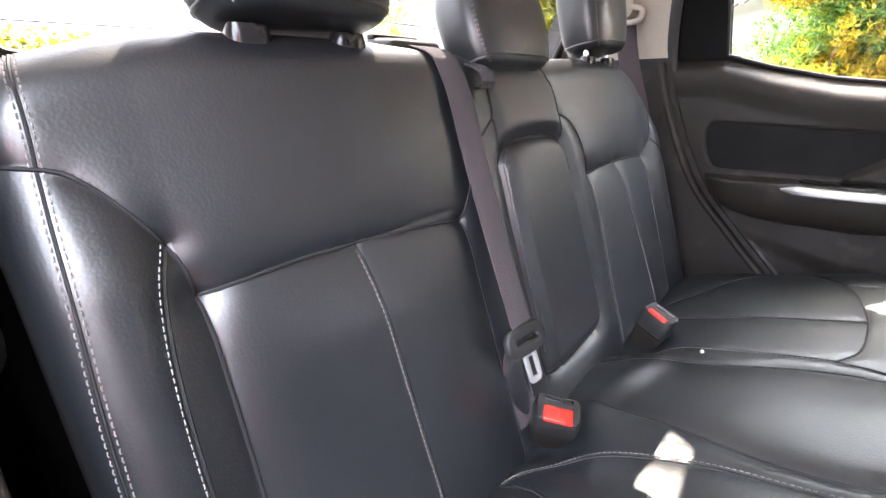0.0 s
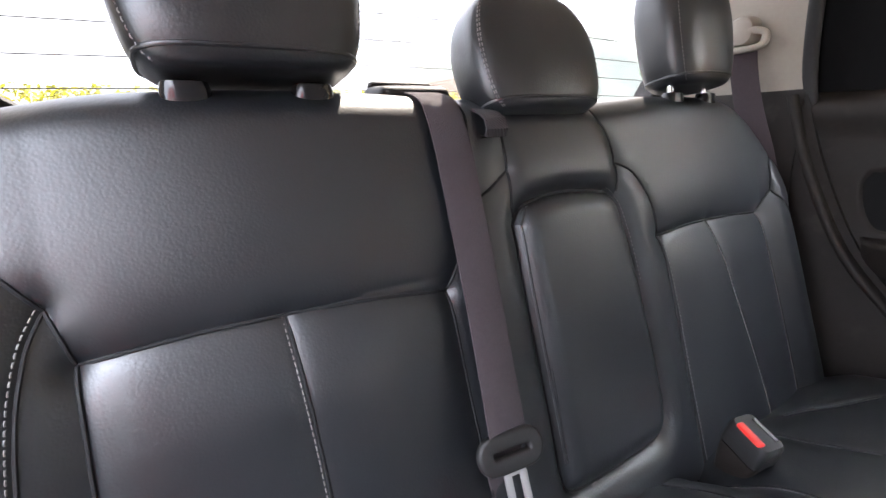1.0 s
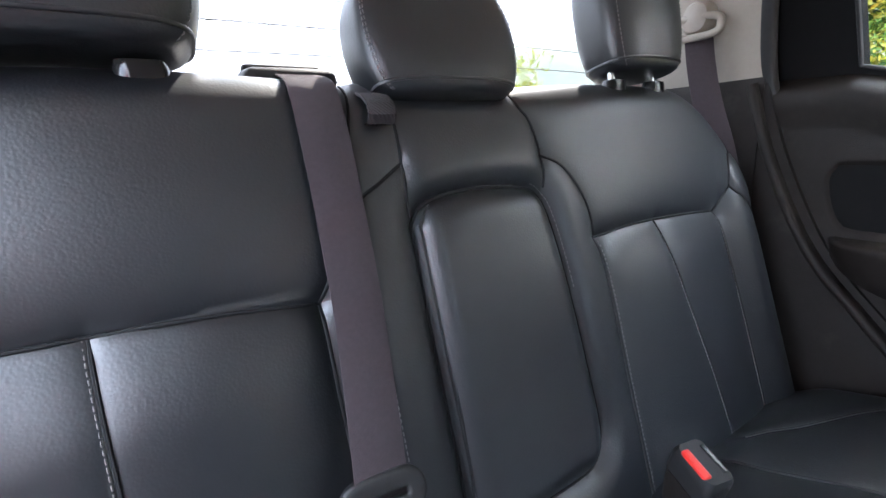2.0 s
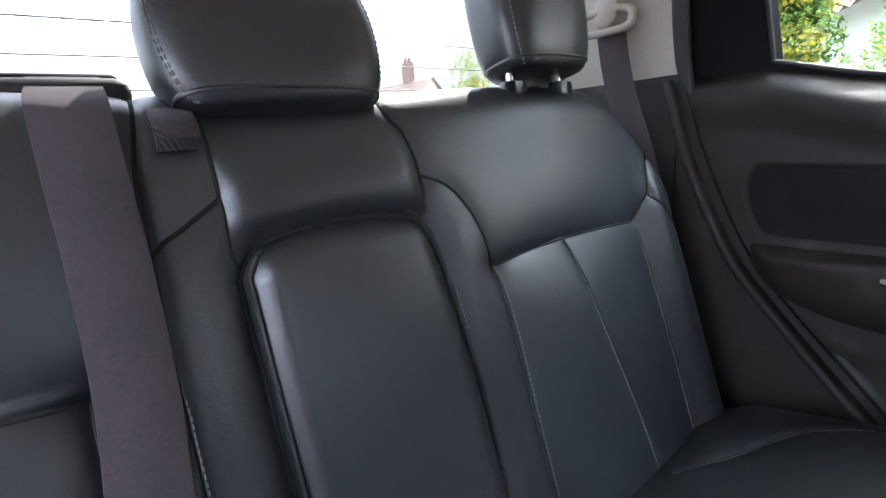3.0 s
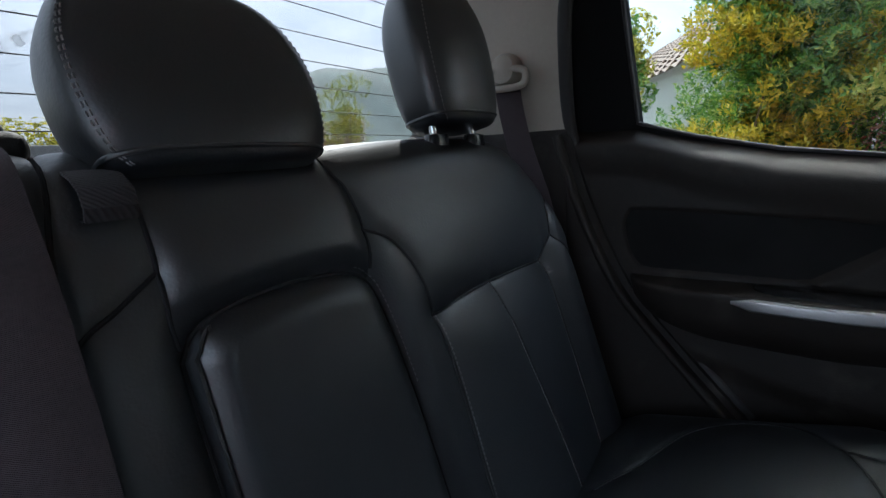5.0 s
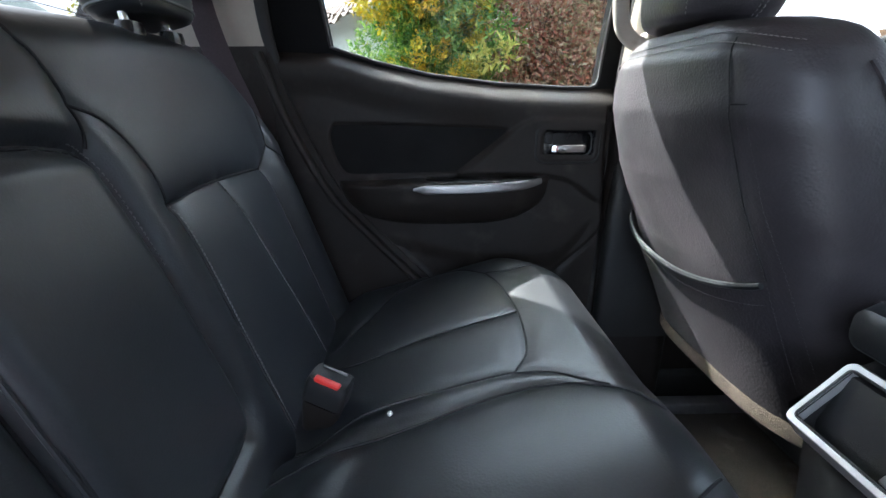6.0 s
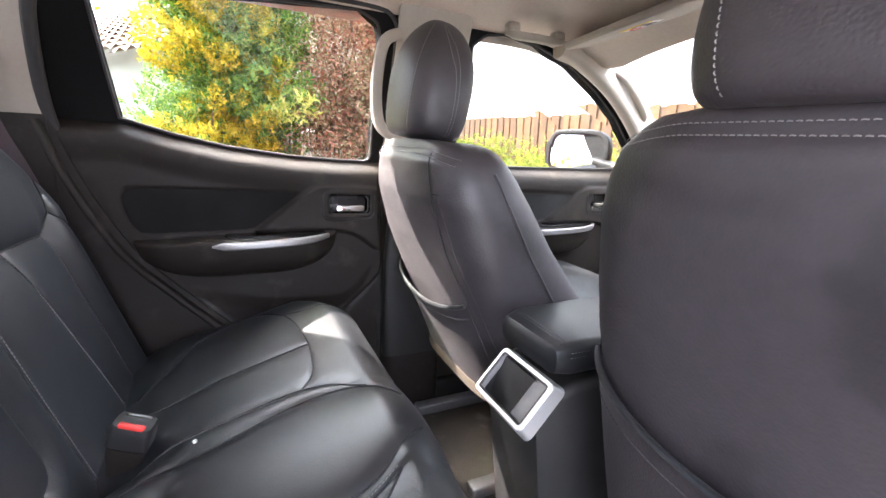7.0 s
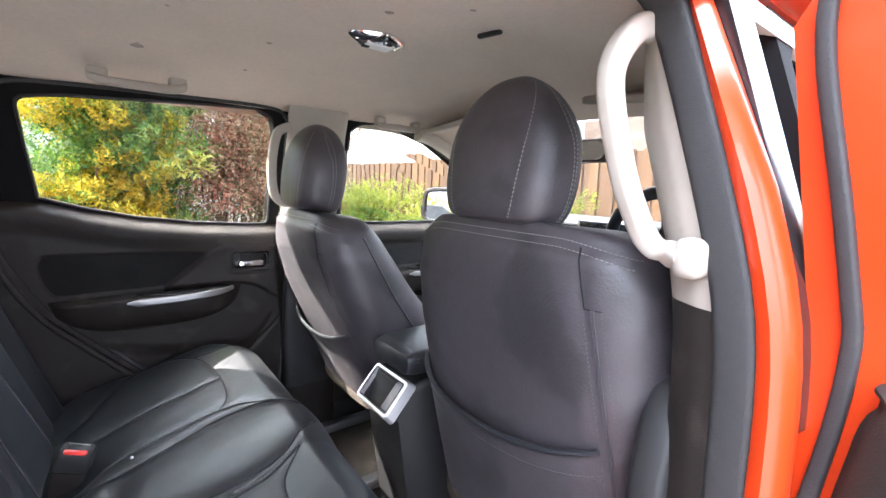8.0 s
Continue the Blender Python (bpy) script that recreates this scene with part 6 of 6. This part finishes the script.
LEAF_PALE = leaf_mat("pale_new_leaves", [(0.0, (0.40, 0.44, 0.08)), (1.0, (0.60, 0.60, 0.16))])
LEAF_OLIVE = leaf_mat("olive_twig_leaves", [(0.0, (0.12, 0.13, 0.05)), (0.5, (0.25, 0.23, 0.11)), (1.0, (0.45, 0.38, 0.25))])
LEAF_LIME = leaf_mat("lime_leaves", [(0.0, (0.10, 0.15, 0.015)), (0.5, (0.22, 0.26, 0.025)), (1.0, (0.38, 0.37, 0.05))])
LEAF_HEDGE = leaf_mat("hedge_leaves", [(0.0, (0.14, 0.15, 0.02)), (0.5, (0.36, 0.33, 0.03)), (1.0, (0.58, 0.50, 0.05))])
BARK = mat("bark", (0.13, 0.09, 0.06), 0.9, vary=0.4, bump=0.8, bump_scale=90)
GROUND = mat("drive_ground", (0.17, 0.165, 0.155), 0.95, vary=0.3, scale=0.6, fine=20, bump=0.5, bump_scale=40)
FENCE = tile_mat("fence_board", (0.150, 0.080, 0.037), (0.085, 0.046, 0.025))
RENDER_WHITE = mat("white_render", (0.82, 0.81, 0.79), 0.9, vary=0.05, scale=1.2, fine=30, bump=0.2, bump_scale=80)
# White render with shade put into its colour, for the bungalow wall.
RENDER_SHADED = mat("shaded_white_render", (0.44, 0.45, 0.41), 0.9, vary=0.12, scale=1.5, fine=30, bump=0.2, bump_scale=80)
RENDER_CREAM = mat("cream_render", (0.62, 0.58, 0.47), 0.9, vary=0.08, scale=1.0, fine=30)
RENDER_TAN = mat("tan_render", (0.45, 0.33, 0.25), 0.9, vary=0.1, scale=1.0, fine=30)
ROOF = tile_mat("brown_tile", (0.20, 0.15, 0.12), (0.27, 0.195, 0.15))
BRICK = mat("chimney_brick", (0.20, 0.14, 0.11), 0.9, vary=0.3)
STONE_DARK = mat("dark_stone", (0.10, 0.10, 0.10), 0.9, vary=0.4, scale=3, fine=30, bump=0.8, bump_scale=20)
# Woodland green greyed down: the haze of distance is in the colour.
HILL = mat("hazed_far_wood", (0.13, 0.155, 0.14), 1.0, vary=0.45, scale=0.06, fine=0.6)

ground = grid_mesh("ground", np.linspace(-400, 400, 3), np.linspace(-400, 400, 3), lambda x, y: (x, y, 0), GROUND)
tagged(ground, "grey tarmac drive and verge", "ground", kind="structure")


def leaves(name, clumps, count, size, material, parent, seed, flat=0.5):
    """Single leaves, gathered in loose clumps (centre, radii)."""
    rng = np.random.default_rng(seed)
    w = np.array([a * b * c for _, (a, b, c) in clumps]) ** 0.75
    pick = rng.choice(len(clumps), count, p=w / w.sum())
    cen = np.array([c for c, _ in clumps])[pick]
    rad = np.array([r for _, r in clumps])[pick]
    d = rng.normal(size=(count, 3))
    d /= np.linalg.norm(d, axis=1, keepdims=True)
    p = cen + d * rad * (0.55 + 0.5 * rng.random((count, 1)) ** 0.5)
    nrm = d * 0.7 + rng.normal(size=(count, 3)) * 0.6 + (0, 0, 0.5)
    nrm /= np.linalg.norm(nrm, axis=1, keepdims=True)
    a = np.cross(nrm, rng.normal(size=(count, 3)))
    a /= np.linalg.norm(a, axis=1, keepdims=True)
    b = np.cross(nrm, a)
    s = size * (0.6 + 0.8 * rng.random((count, 1)))
    v = np.stack([p - a * s, p - b * s * flat + nrm * s * 0.1, p + a * s, p + b * s * flat + nrm * s * 0.1], 1).reshape(-1, 3)
    f = np.arange(count * 4).reshape(-1, 4)
    return mesh(name, v, f, material, parent, "", smooth=False)


def sprigs(name, clumps, count, size, material, parent, seed, per=8):
    """Leafy twig tips in loose clumps: narrow leaves set round each tip, pointing up and outwards."""
    rng = np.random.default_rng(seed)
    w = np.array([a * b * c for _, (a, b, c) in clumps]) ** 0.7
    pick = rng.choice(len(clumps), count, p=w / w.sum())
    cen, rad = np.array([c for c, _ in clumps])[pick], np.array([r for _, r in clumps])[pick]
    d = rng.normal(size=(count, 3))
    d /= np.linalg.norm(d, axis=1, keepdims=True)
    base = cen + d * rad * (0.45 + 0.6 * rng.random((count, 1)) ** 0.6)
    axis = d * 0.7 + rng.normal(size=(count, 3)) * 0.45 + (0, 0, 0.8)
    axis /= np.linalg.norm(axis, axis=1, keepdims=True)
    e1 = np.cross(axis, (0.31, 0.52, 0.79))
    e1 /= np.linalg.norm(e1, axis=1, keepdims=True)
    e2 = np.cross(axis, e1)
    verts = []
    for k in range(per):
        a = 2.4 * k + rng.random((count, 1))
        out = e1 * np.cos(a) + e2 * np.sin(a)
        up = 0.35 + 0.75 * k / per
        way = out + axis * up
        way /= np.linalg.norm(way, axis=1, keepdims=True)
        across = np.cross(way, axis)
        across /= np.linalg.norm(across, axis=1, keepdims=True) + 1e-9
        s = size * (0.7 + 0.6 * rng.random((count, 1)))
        p = base + axis * size * 1.9 * k / per
        mid = p + way * s * 0.55
        fold = np.cross(across, way) * s * 0.08
        verts.append(np.stack([p, mid + across * s * 0.21 + fold, p + way * s * 1.15, mid - across * s * 0.21 + fold], 1))
    v = np.concatenate(verts).reshape(-1, 3)
    return mesh(name, v, np.arange(len(v)).reshape(-1, 4), material, parent, "", smooth=False)


def clumps_in(lo, hi, n, r, seed, squash=0.8):
    rng = np.random.default_rng(seed)
    lo, hi = np.array(lo), np.array(hi)
    return [(tuple(lo + (hi - lo) * rng.random(3)), tuple(np.array((r, r, r * squash)) * (0.6 + 0.8 * rng.random()))) for _ in range(n)]


def shrub(label, lo, hi, mixes, seed, stems=7, category="shrub", thin=0.018, build=leaves):
    """A shrub from the ground up: stems, and clumps of leaves in several colours."""
    base = ((lo[0] + hi[0]) / 2, (lo[1] + hi[1]) / 2, 0)
    t = thing("shrub", label, category, at=base)
    rng = np.random.default_rng(seed)
    for _ in range(stems):
        e = np.array(lo) + (np.array(hi) - lo) * rng.random(3)
        foot = (base[0] + rng.normal() * 0.15, base[1] + rng.normal() * 0.45 * (hi[1] - lo[1]), 0)
        q = spline([foot, (0.4 * foot[0] + 0.6 * e[0] + rng.normal() * 0.06, 0.4 * foot[1] + 0.6 * e[1] + rng.normal() * 0.05, e[2] * 0.5), tuple(e)], 6)
        v, f = sweep(q, circle(thin, 6), (0, 1, 0), sizes=[1.3 - 1.1 * k / (len(q) - 1) for k in range(len(q))])
        mesh("stem", v, f, BARK, t)
    for k, (material, n, r, count, size, slo, shi) in enumerate(mixes):
        a = np.array(lo) + (np.array(hi) - lo) * slo
        b = np.array(lo) + (np.array(hi) - lo) * shi
        build("foliage", clumps_in(a, b, n, r, seed * 7 + k), count, size, material, t, seed * 13 + k)
    return t


Z0, Z1 = (0, 0, 0), (1, 1, 1)
shrub("dense shrub with green leaves and golden yellow tips", (2.55, -0.62, 0.3), (3.5, 0.04, 2.8), [(LEAF_GREEN, 130, 0.23, 19000, 0.030, Z0, Z1), (LEAF_YELLOW, 110, 0.085, 4800, 0.028, (-0.14, 0, 0.1), (0.5, 1.05, 1)), (LEAF_PALE, 3, 0.06, 26, 0.045, (-0.15, -0.12, 0.46), (0.0, 0.02, 0.52))], 17, 9, build=sprigs)
shrub("bronze leaved shrub with many bare twigs", (2.6, -1.75, 0.3), (3.7, -0.80, 2.9), [(LEAF_BROWN, 150, 0.24, 46000, 0.014, (0, 0, 0.40), Z1), (LEAF_OLIVE, 110, 0.24, 40000, 0.014, Z0, Z1), (LEAF_GREEN, 10, 0.12, 4000, 0.022, (0, 0, 0), (1, 0.5, 0.42))], 5, 120, thin=0.011)
shrub("clipped yellow green conifer hedge", (4.1, 0.92, 0.2), (4.8, 2.7, 2.5), [(LEAF_HEDGE, 320, 0.20, 130000, 0.022, Z0, Z1), (LEAF_GREEN, 240, 0.20, 100000, 0.024, Z0, Z1)], 8)
shrub("golden privet shrub below the window", (2.5, 0.10, 0.2), (3.2, 1.9, 1.36), [(LEAF_YELLOW, 90, 0.14, 7000, 0.028, Z0, Z1), (LEAF_GREEN, 60, 0.17, 5000, 0.028, Z0, (1, 1, 0.8))], 9, build=sprigs)
shrub("loose lime green shrub before the fence", (1.6, -4.5, 0.2), (7.5, -3.4, 1.40), [(LEAF_LIME, 120, 0.30, 7000, 0.045, Z0, Z1), (LEAF_GREEN, 30, 0.3, 900, 0.045, Z0, (1, 1, 0.6))], 11, build=sprigs)


def fence():
    t = thing("fence", "weathered timber board fence", "fence", at=(3, -4.8, 0))
    me = None
    x = -5.0
    k = 0
    while x < 11:
        h = 1.975 + 0.012 * math.sin(k * 2.3)
        if me is None:
            me = part("board", box(0.12, 0.022, 2.1, None, 0.004, 1), FENCE, t)
            first = me
        ob = first if k == 0 else new("board", first.data)
        ob.parent = t
        ob.location = Vector((x, -4.8 + (0.022 if k % 2 else 0.0), h - 1.05)) - t.location
        x += 0.108
        k += 1
    for z in (0.5, 1.7):
        part("rail", box(16.2, 0.04, 0.08, pose(3, -4.84, z), 0), FENCE, t)


fence()


def house(label, at, size, eave, ridge, wall, turn=0.0, along="x", windows=(), chimney=None, over=0.25):
    """A house with walls, tiled pitched roof, windows with frame and pane, and a chimney."""
    t = thing("house", label, "house", at=at)
    t.rotation_euler.z = radians(turn)
    lx, ly = size

    def loc(ob):
        ob.location = (0, 0, 0)
        return ob

    hx, hy = lx / 2, ly / 2
    if along == "x":
        v = [(-hx, -hy, 0), (hx, -hy, 0), (hx, hy, 0), (-hx, hy, 0), (-hx, -hy, eave), (hx, -hy, eave), (hx, hy, eave), (-hx, hy, eave), (-hx, 0, ridge), (hx, 0, ridge)]
        f = [(0, 1, 5, 4), (2, 3, 7, 6), (1, 2, 6, 9, 5), (3, 0, 4, 8, 7)]
    else:
        v = [(-hx, -hy, 0), (hx, -hy, 0), (hx, hy, 0), (-hx, hy, 0), (-hx, -hy, eave), (hx, -hy, eave), (hx, hy, eave), (-hx, hy, eave), (0, -hy, ridge), (0, hy, ridge)]
        f = [(1, 2, 6, 5), (3, 0, 4, 7), (0, 1, 5, 8, 4), (2, 3, 7, 9, 6)]
    loc(mesh("wall", v, f, wall, t, smooth=False))
    run = (hy if along == "x" else hx)
    span = (lx if along == "x" else ly) + 2 * over
    slope = math.hypot(run, ridge - eave)
    rows_n, cols = 14, max(4, int(span / 0.32))
    drop = (ridge - eave) / run
    for sgn in (-1, 1):
        verts, faces = [], []
        for r in range(rows_n):
            a0, a1 = r / rows_n, (r + 1.12) / rows_n
            for c in range(cols * 4 + 1):
                u = -span / 2 + span * c / (cols * 4)
                wv = 0.025 * math.sin(c / 4 * 2 * math.pi)
                for a, lift in ((a0, 0.0), (a1, 0.045)):
                    d = sgn * (run + over) * a
                    z = ridge - drop * (run + over) * a + wv + lift + 0.03
                    verts.append((u, d, z) if along == "x" else (d, u, z))
            o = r * (cols * 4 + 1) * 2
            faces += [(o + 2 * c, o + 2 * c + 1, o + 2 * c + 3, o + 2 * c + 2) for c in range(cols * 4)]
        loc(mesh("roof", verts, faces, ROOF, t, "brown pantile roof slope", smooth=False))
    for (cx, cy, cz, w, h, nx, ny) in windows:
        win = new("window")
        win.parent = t
        a = math.atan2(ny, nx)
        m = Matrix.Translation((cx, cy, cz)) @ Matrix.Rotation(a, 4, "Z")
        for nm, mm, bm in (("frame", WHITE, box(0.06, w, h, m, 0.01, 1)), ("pane", HOUSE_GLASS, box(0.075, w * 0.86, h * 0.86, m, 0.005, 1)), ("glazing_bar", WHITE, box(0.09, 0.04, h * 0.86, m, 0, 1)), ("sill", WHITE, box(0.16, w * 1.1, 0.05, m @ pose(0, 0, -h / 2), 0.01, 1))):
            ob = part(nm, bm, mm, win)
            ob.location = (0, 0, 0)
    if chimney:
        cx, cy, cz = chimney
        ch = loc(part("chimney", box(0.7, 0.5, 1.6, pose(cx, cy, cz - 0.8), 0.02, 1), BRICK, t))
        for o in (-0.17, 0.17):
            v, f = loft([[Vector((cx + o + a, cy + b, z)) for a, b in circle(r, 12)] for z, r in ((cz, 0.13), (cz + 0.3, 0.10))])
            loc(mesh("chimney_pot", v, f, BRICK, t))
    return t


house("white rendered bungalow with brown pantile roof", (10.07, 0.52, 0), (8.0, 4.0), 2.45, 3.85, RENDER_SHADED, 30, "x", [(-4.03, 0.0, 1.9, 0.8, 0.9, -1, 0), (0.5, 2.03, 1.3, 1.4, 1.0, 0, 1)])
house("cream gabled house with brown tiled roof and brick chimney", (16.4, 28.85, 0), (10.5, 6.2), 2.0, 4.75, RENDER_CREAM, -78, "x", [(5.28, 0.35, 3.2, 0.7, 1.5, 1, 0), (5.28, -1.6, 1.1, 1.4, 1.1, 1, 0)], (3.35, 0.0, 5.9))
house("small tan outbuilding with brown tiled roof", (12.6, 15.2, 0), (2.6, 2.4), 2.15, 2.9, RENDER_TAN, -42, "x")
house("large white rendered house with grey windows", (17.0, -11.5, 0), (16, 9), 8.5, 10.5, RENDER_WHITE, 25, "x", [(-8.03, -1.5, 5.3, 1.0, 1.5, -1, 0), (-8.03, 1.8, 5.3, 1.0, 1.5, -1, 0), (-4, 4.53, 5.0, 1.2, 1.4, 0, 1), (1, 4.53, 5.0, 1.2, 1.4, 0, 1)])
house("tan rendered house with white windows", (8.0, -19.0, 0), (9, 8), 5.6, 7.4, RENDER_TAN, -5, "x", [(-2.0, 4.03, 4.2, 1.1, 1.3, 0, 1), (2.0, 4.03, 4.2, 1.1, 1.3, 0, 1), (-2.0, 4.03, 1.6, 1.1, 1.3, 0, 1)])

hedge = thing("hedge", "long yellow green clipped hedge", "hedge", kind="stuff", at=(-4, 9.5, 0))
rng = np.random.default_rng(21)
leaves("foliage", [((x, 9.5 + rng.normal() * 0.15, z), (0.5, 0.5, 0.4)) for x in np.arange(-16, 6.2, 0.45) for z in (0.5, 1.0, 1.5, 1.9)], 70000, 0.05, LEAF_HEDGE, hedge, 22)
shrub("tall young tree with fresh lime leaves", (10.3, 11.6, 0.6), (11.3, 12.6, 3.9), [(LEAF_LIME, 40, 0.35, 900, 0.07, Z0, Z1), (LEAF_HEDGE, 24, 0.32, 500, 0.07, Z0, (1, 1, 0.8))], 31, 16, "tree", build=sprigs)
shrub("small clipped green hedge by the bungalow", (5.7, 10.8, 0.2), (7.5, 11.6, 1.42), [(LEAF_GREEN, 26, 0.36, 7000, 0.04, Z0, Z1), (LEAF_HEDGE, 18, 0.25, 2600, 0.04, (0, 0, 0.8), Z1)], 33)
shrub("spiky lime green garden plant", (6.35, 9.2, 0.1), (6.95, 9.8, 0.75), [(LEAF_LIME, 9, 0.24, 260, 0.13, Z0, Z1)], 34, 3, "plant", build=sprigs)


def carport():
    t = thing("carport", "white framed open carport beside the cream house", "carport", at=(15.0, 21.6, 0))
    a, b = Vector((13.3, 22.7, 0)), Vector((16.6, 20.4, 0))
    u = (b - a).normalized()
    turn = math.degrees(math.atan2(u.y, u.x))
    mid = (a + b) / 2
    part("beam", box((b - a).length, 0.14, 0.16, pose(mid.x, mid.y, 1.92, 0, 0, turn), 0.01, 1), WHITE, t)
    part("roof_sheet", box((b - a).length, 1.6, 0.05, pose(mid.x + 0.8 * -u.y, mid.y + 0.8 * u.x, 2.06, 5, 0, turn), 0.01, 1), WHITE, t)
    for k in (0.02, 0.62, 0.98):
        p = a + (b - a) * k
        part("post", box(0.12, 0.12, 1.85, pose(p.x, p.y, 0.925), 0.01, 1), WHITE, t)
    p = a + (b - a) * 0.80
    for k in range(8):
        part("screen_slat", box(1.0, 0.03, 0.13, pose(p.x, p.y, 0.35 + 0.17 * k, 0, 0, turn), 0.005, 1), FENCE, t)


carport()

garden_wall = part("garden_wall", box(19.0, 0.3, 1.80, pose(-6.5, 8.55, 0.90), 0.03, 2), STONE_DARK)
tagged(garden_wall, "dark grey stone wall under the clipped hedge", "wall")
hill = grid_mesh("backdrop", np.linspace(-150, 420, 60), np.linspace(150, 330, 12),
                 lambda x, y: (x, y, -2 + 64 * math.exp(-((x - 270) / 150) ** 2) * ramp(y, 150, 260) + 5 * noise.noise((x * 0.03, y * 0.03, 0)) + 7 * ramp(y, 150, 240)), HILL)
tagged(hill, "distant wooded green hillside", "hill", kind="structure")


# ---------------------------------------------------------------- truck body
def truck_body():
    t = thing("pickup_body", "glossy orange pickup body with grey load cover", "pickup truck", at=(0, 0, 0))
    part("load_cover", box(1.50, 1.62, 0.05, pose(0, 1.26, 1.366), 0.012), DECK, t, "pale grey hard load cover")
    part("cover_rail", box(1.56, 0.05, 0.04, pose(0, 0.44, 1.372), 0.01), PLASTIC, t)
    for s in (1, -1):
        part("load_side", box(0.10, 1.66, 0.75, pose(s * 0.82, 1.27, 0.98), 0.03), PAINT, t)
        part("sill", box(0.16, 2.1, 0.16, pose(s * 0.77, -0.85, 0.55), 0.03), PAINT, t)
    part("tailgate", box(1.60, 0.08, 0.72, pose(0, 2.12, 0.98), 0.03), PAINT, t)
    part("bonnet", box(1.50, 1.25, 0.14, pose(0, -2.68, 1.12, -4, 0, 0), 0.05), PAINT, t)
    part("nose", box(1.60, 1.35, 0.50, pose(0, -2.66, 0.80), 0.08), PAINT, t)
    part("underbody", box(1.40, 4.9, 0.16, pose(0, -0.6, 0.48), 0.02), PLASTIC, t)
    grid = grid_mesh("roof", np.linspace(-0.60, 0.60, 30), np.linspace(-1.32, 0.27, 30), lambda x, y: (x, y, roof_z(x * 0.9, y) + 0.035), PAINT, t, thick=0.012)
    for s in (1, -1):
        for y in (-2.45, 1.35):
            w = new("wheel")
            w.parent = t
            for nm, r0, r1, wd, m in (("tyre", 0.24, 0.37, 0.25, RUBBER), ("rim", 0.02, 0.25, 0.20, SILVER)):
                rings = [[Vector((s * 0.76 + o * wd / 2, y + r * math.cos(a), 0.37 + r * math.sin(a))) for a in np.linspace(0, 2 * math.pi, 40, endpoint=False)] for o, r in ((-1, r0), (-1, r1 * 0.95), (-0.8, r1), (0.8, r1), (1, r1 * 0.95), (1, r0))]
                v, f = loft(rings)
                mesh(nm, v, f, m, w).location = (0, 0, 0)
    return t


truck = truck_body()
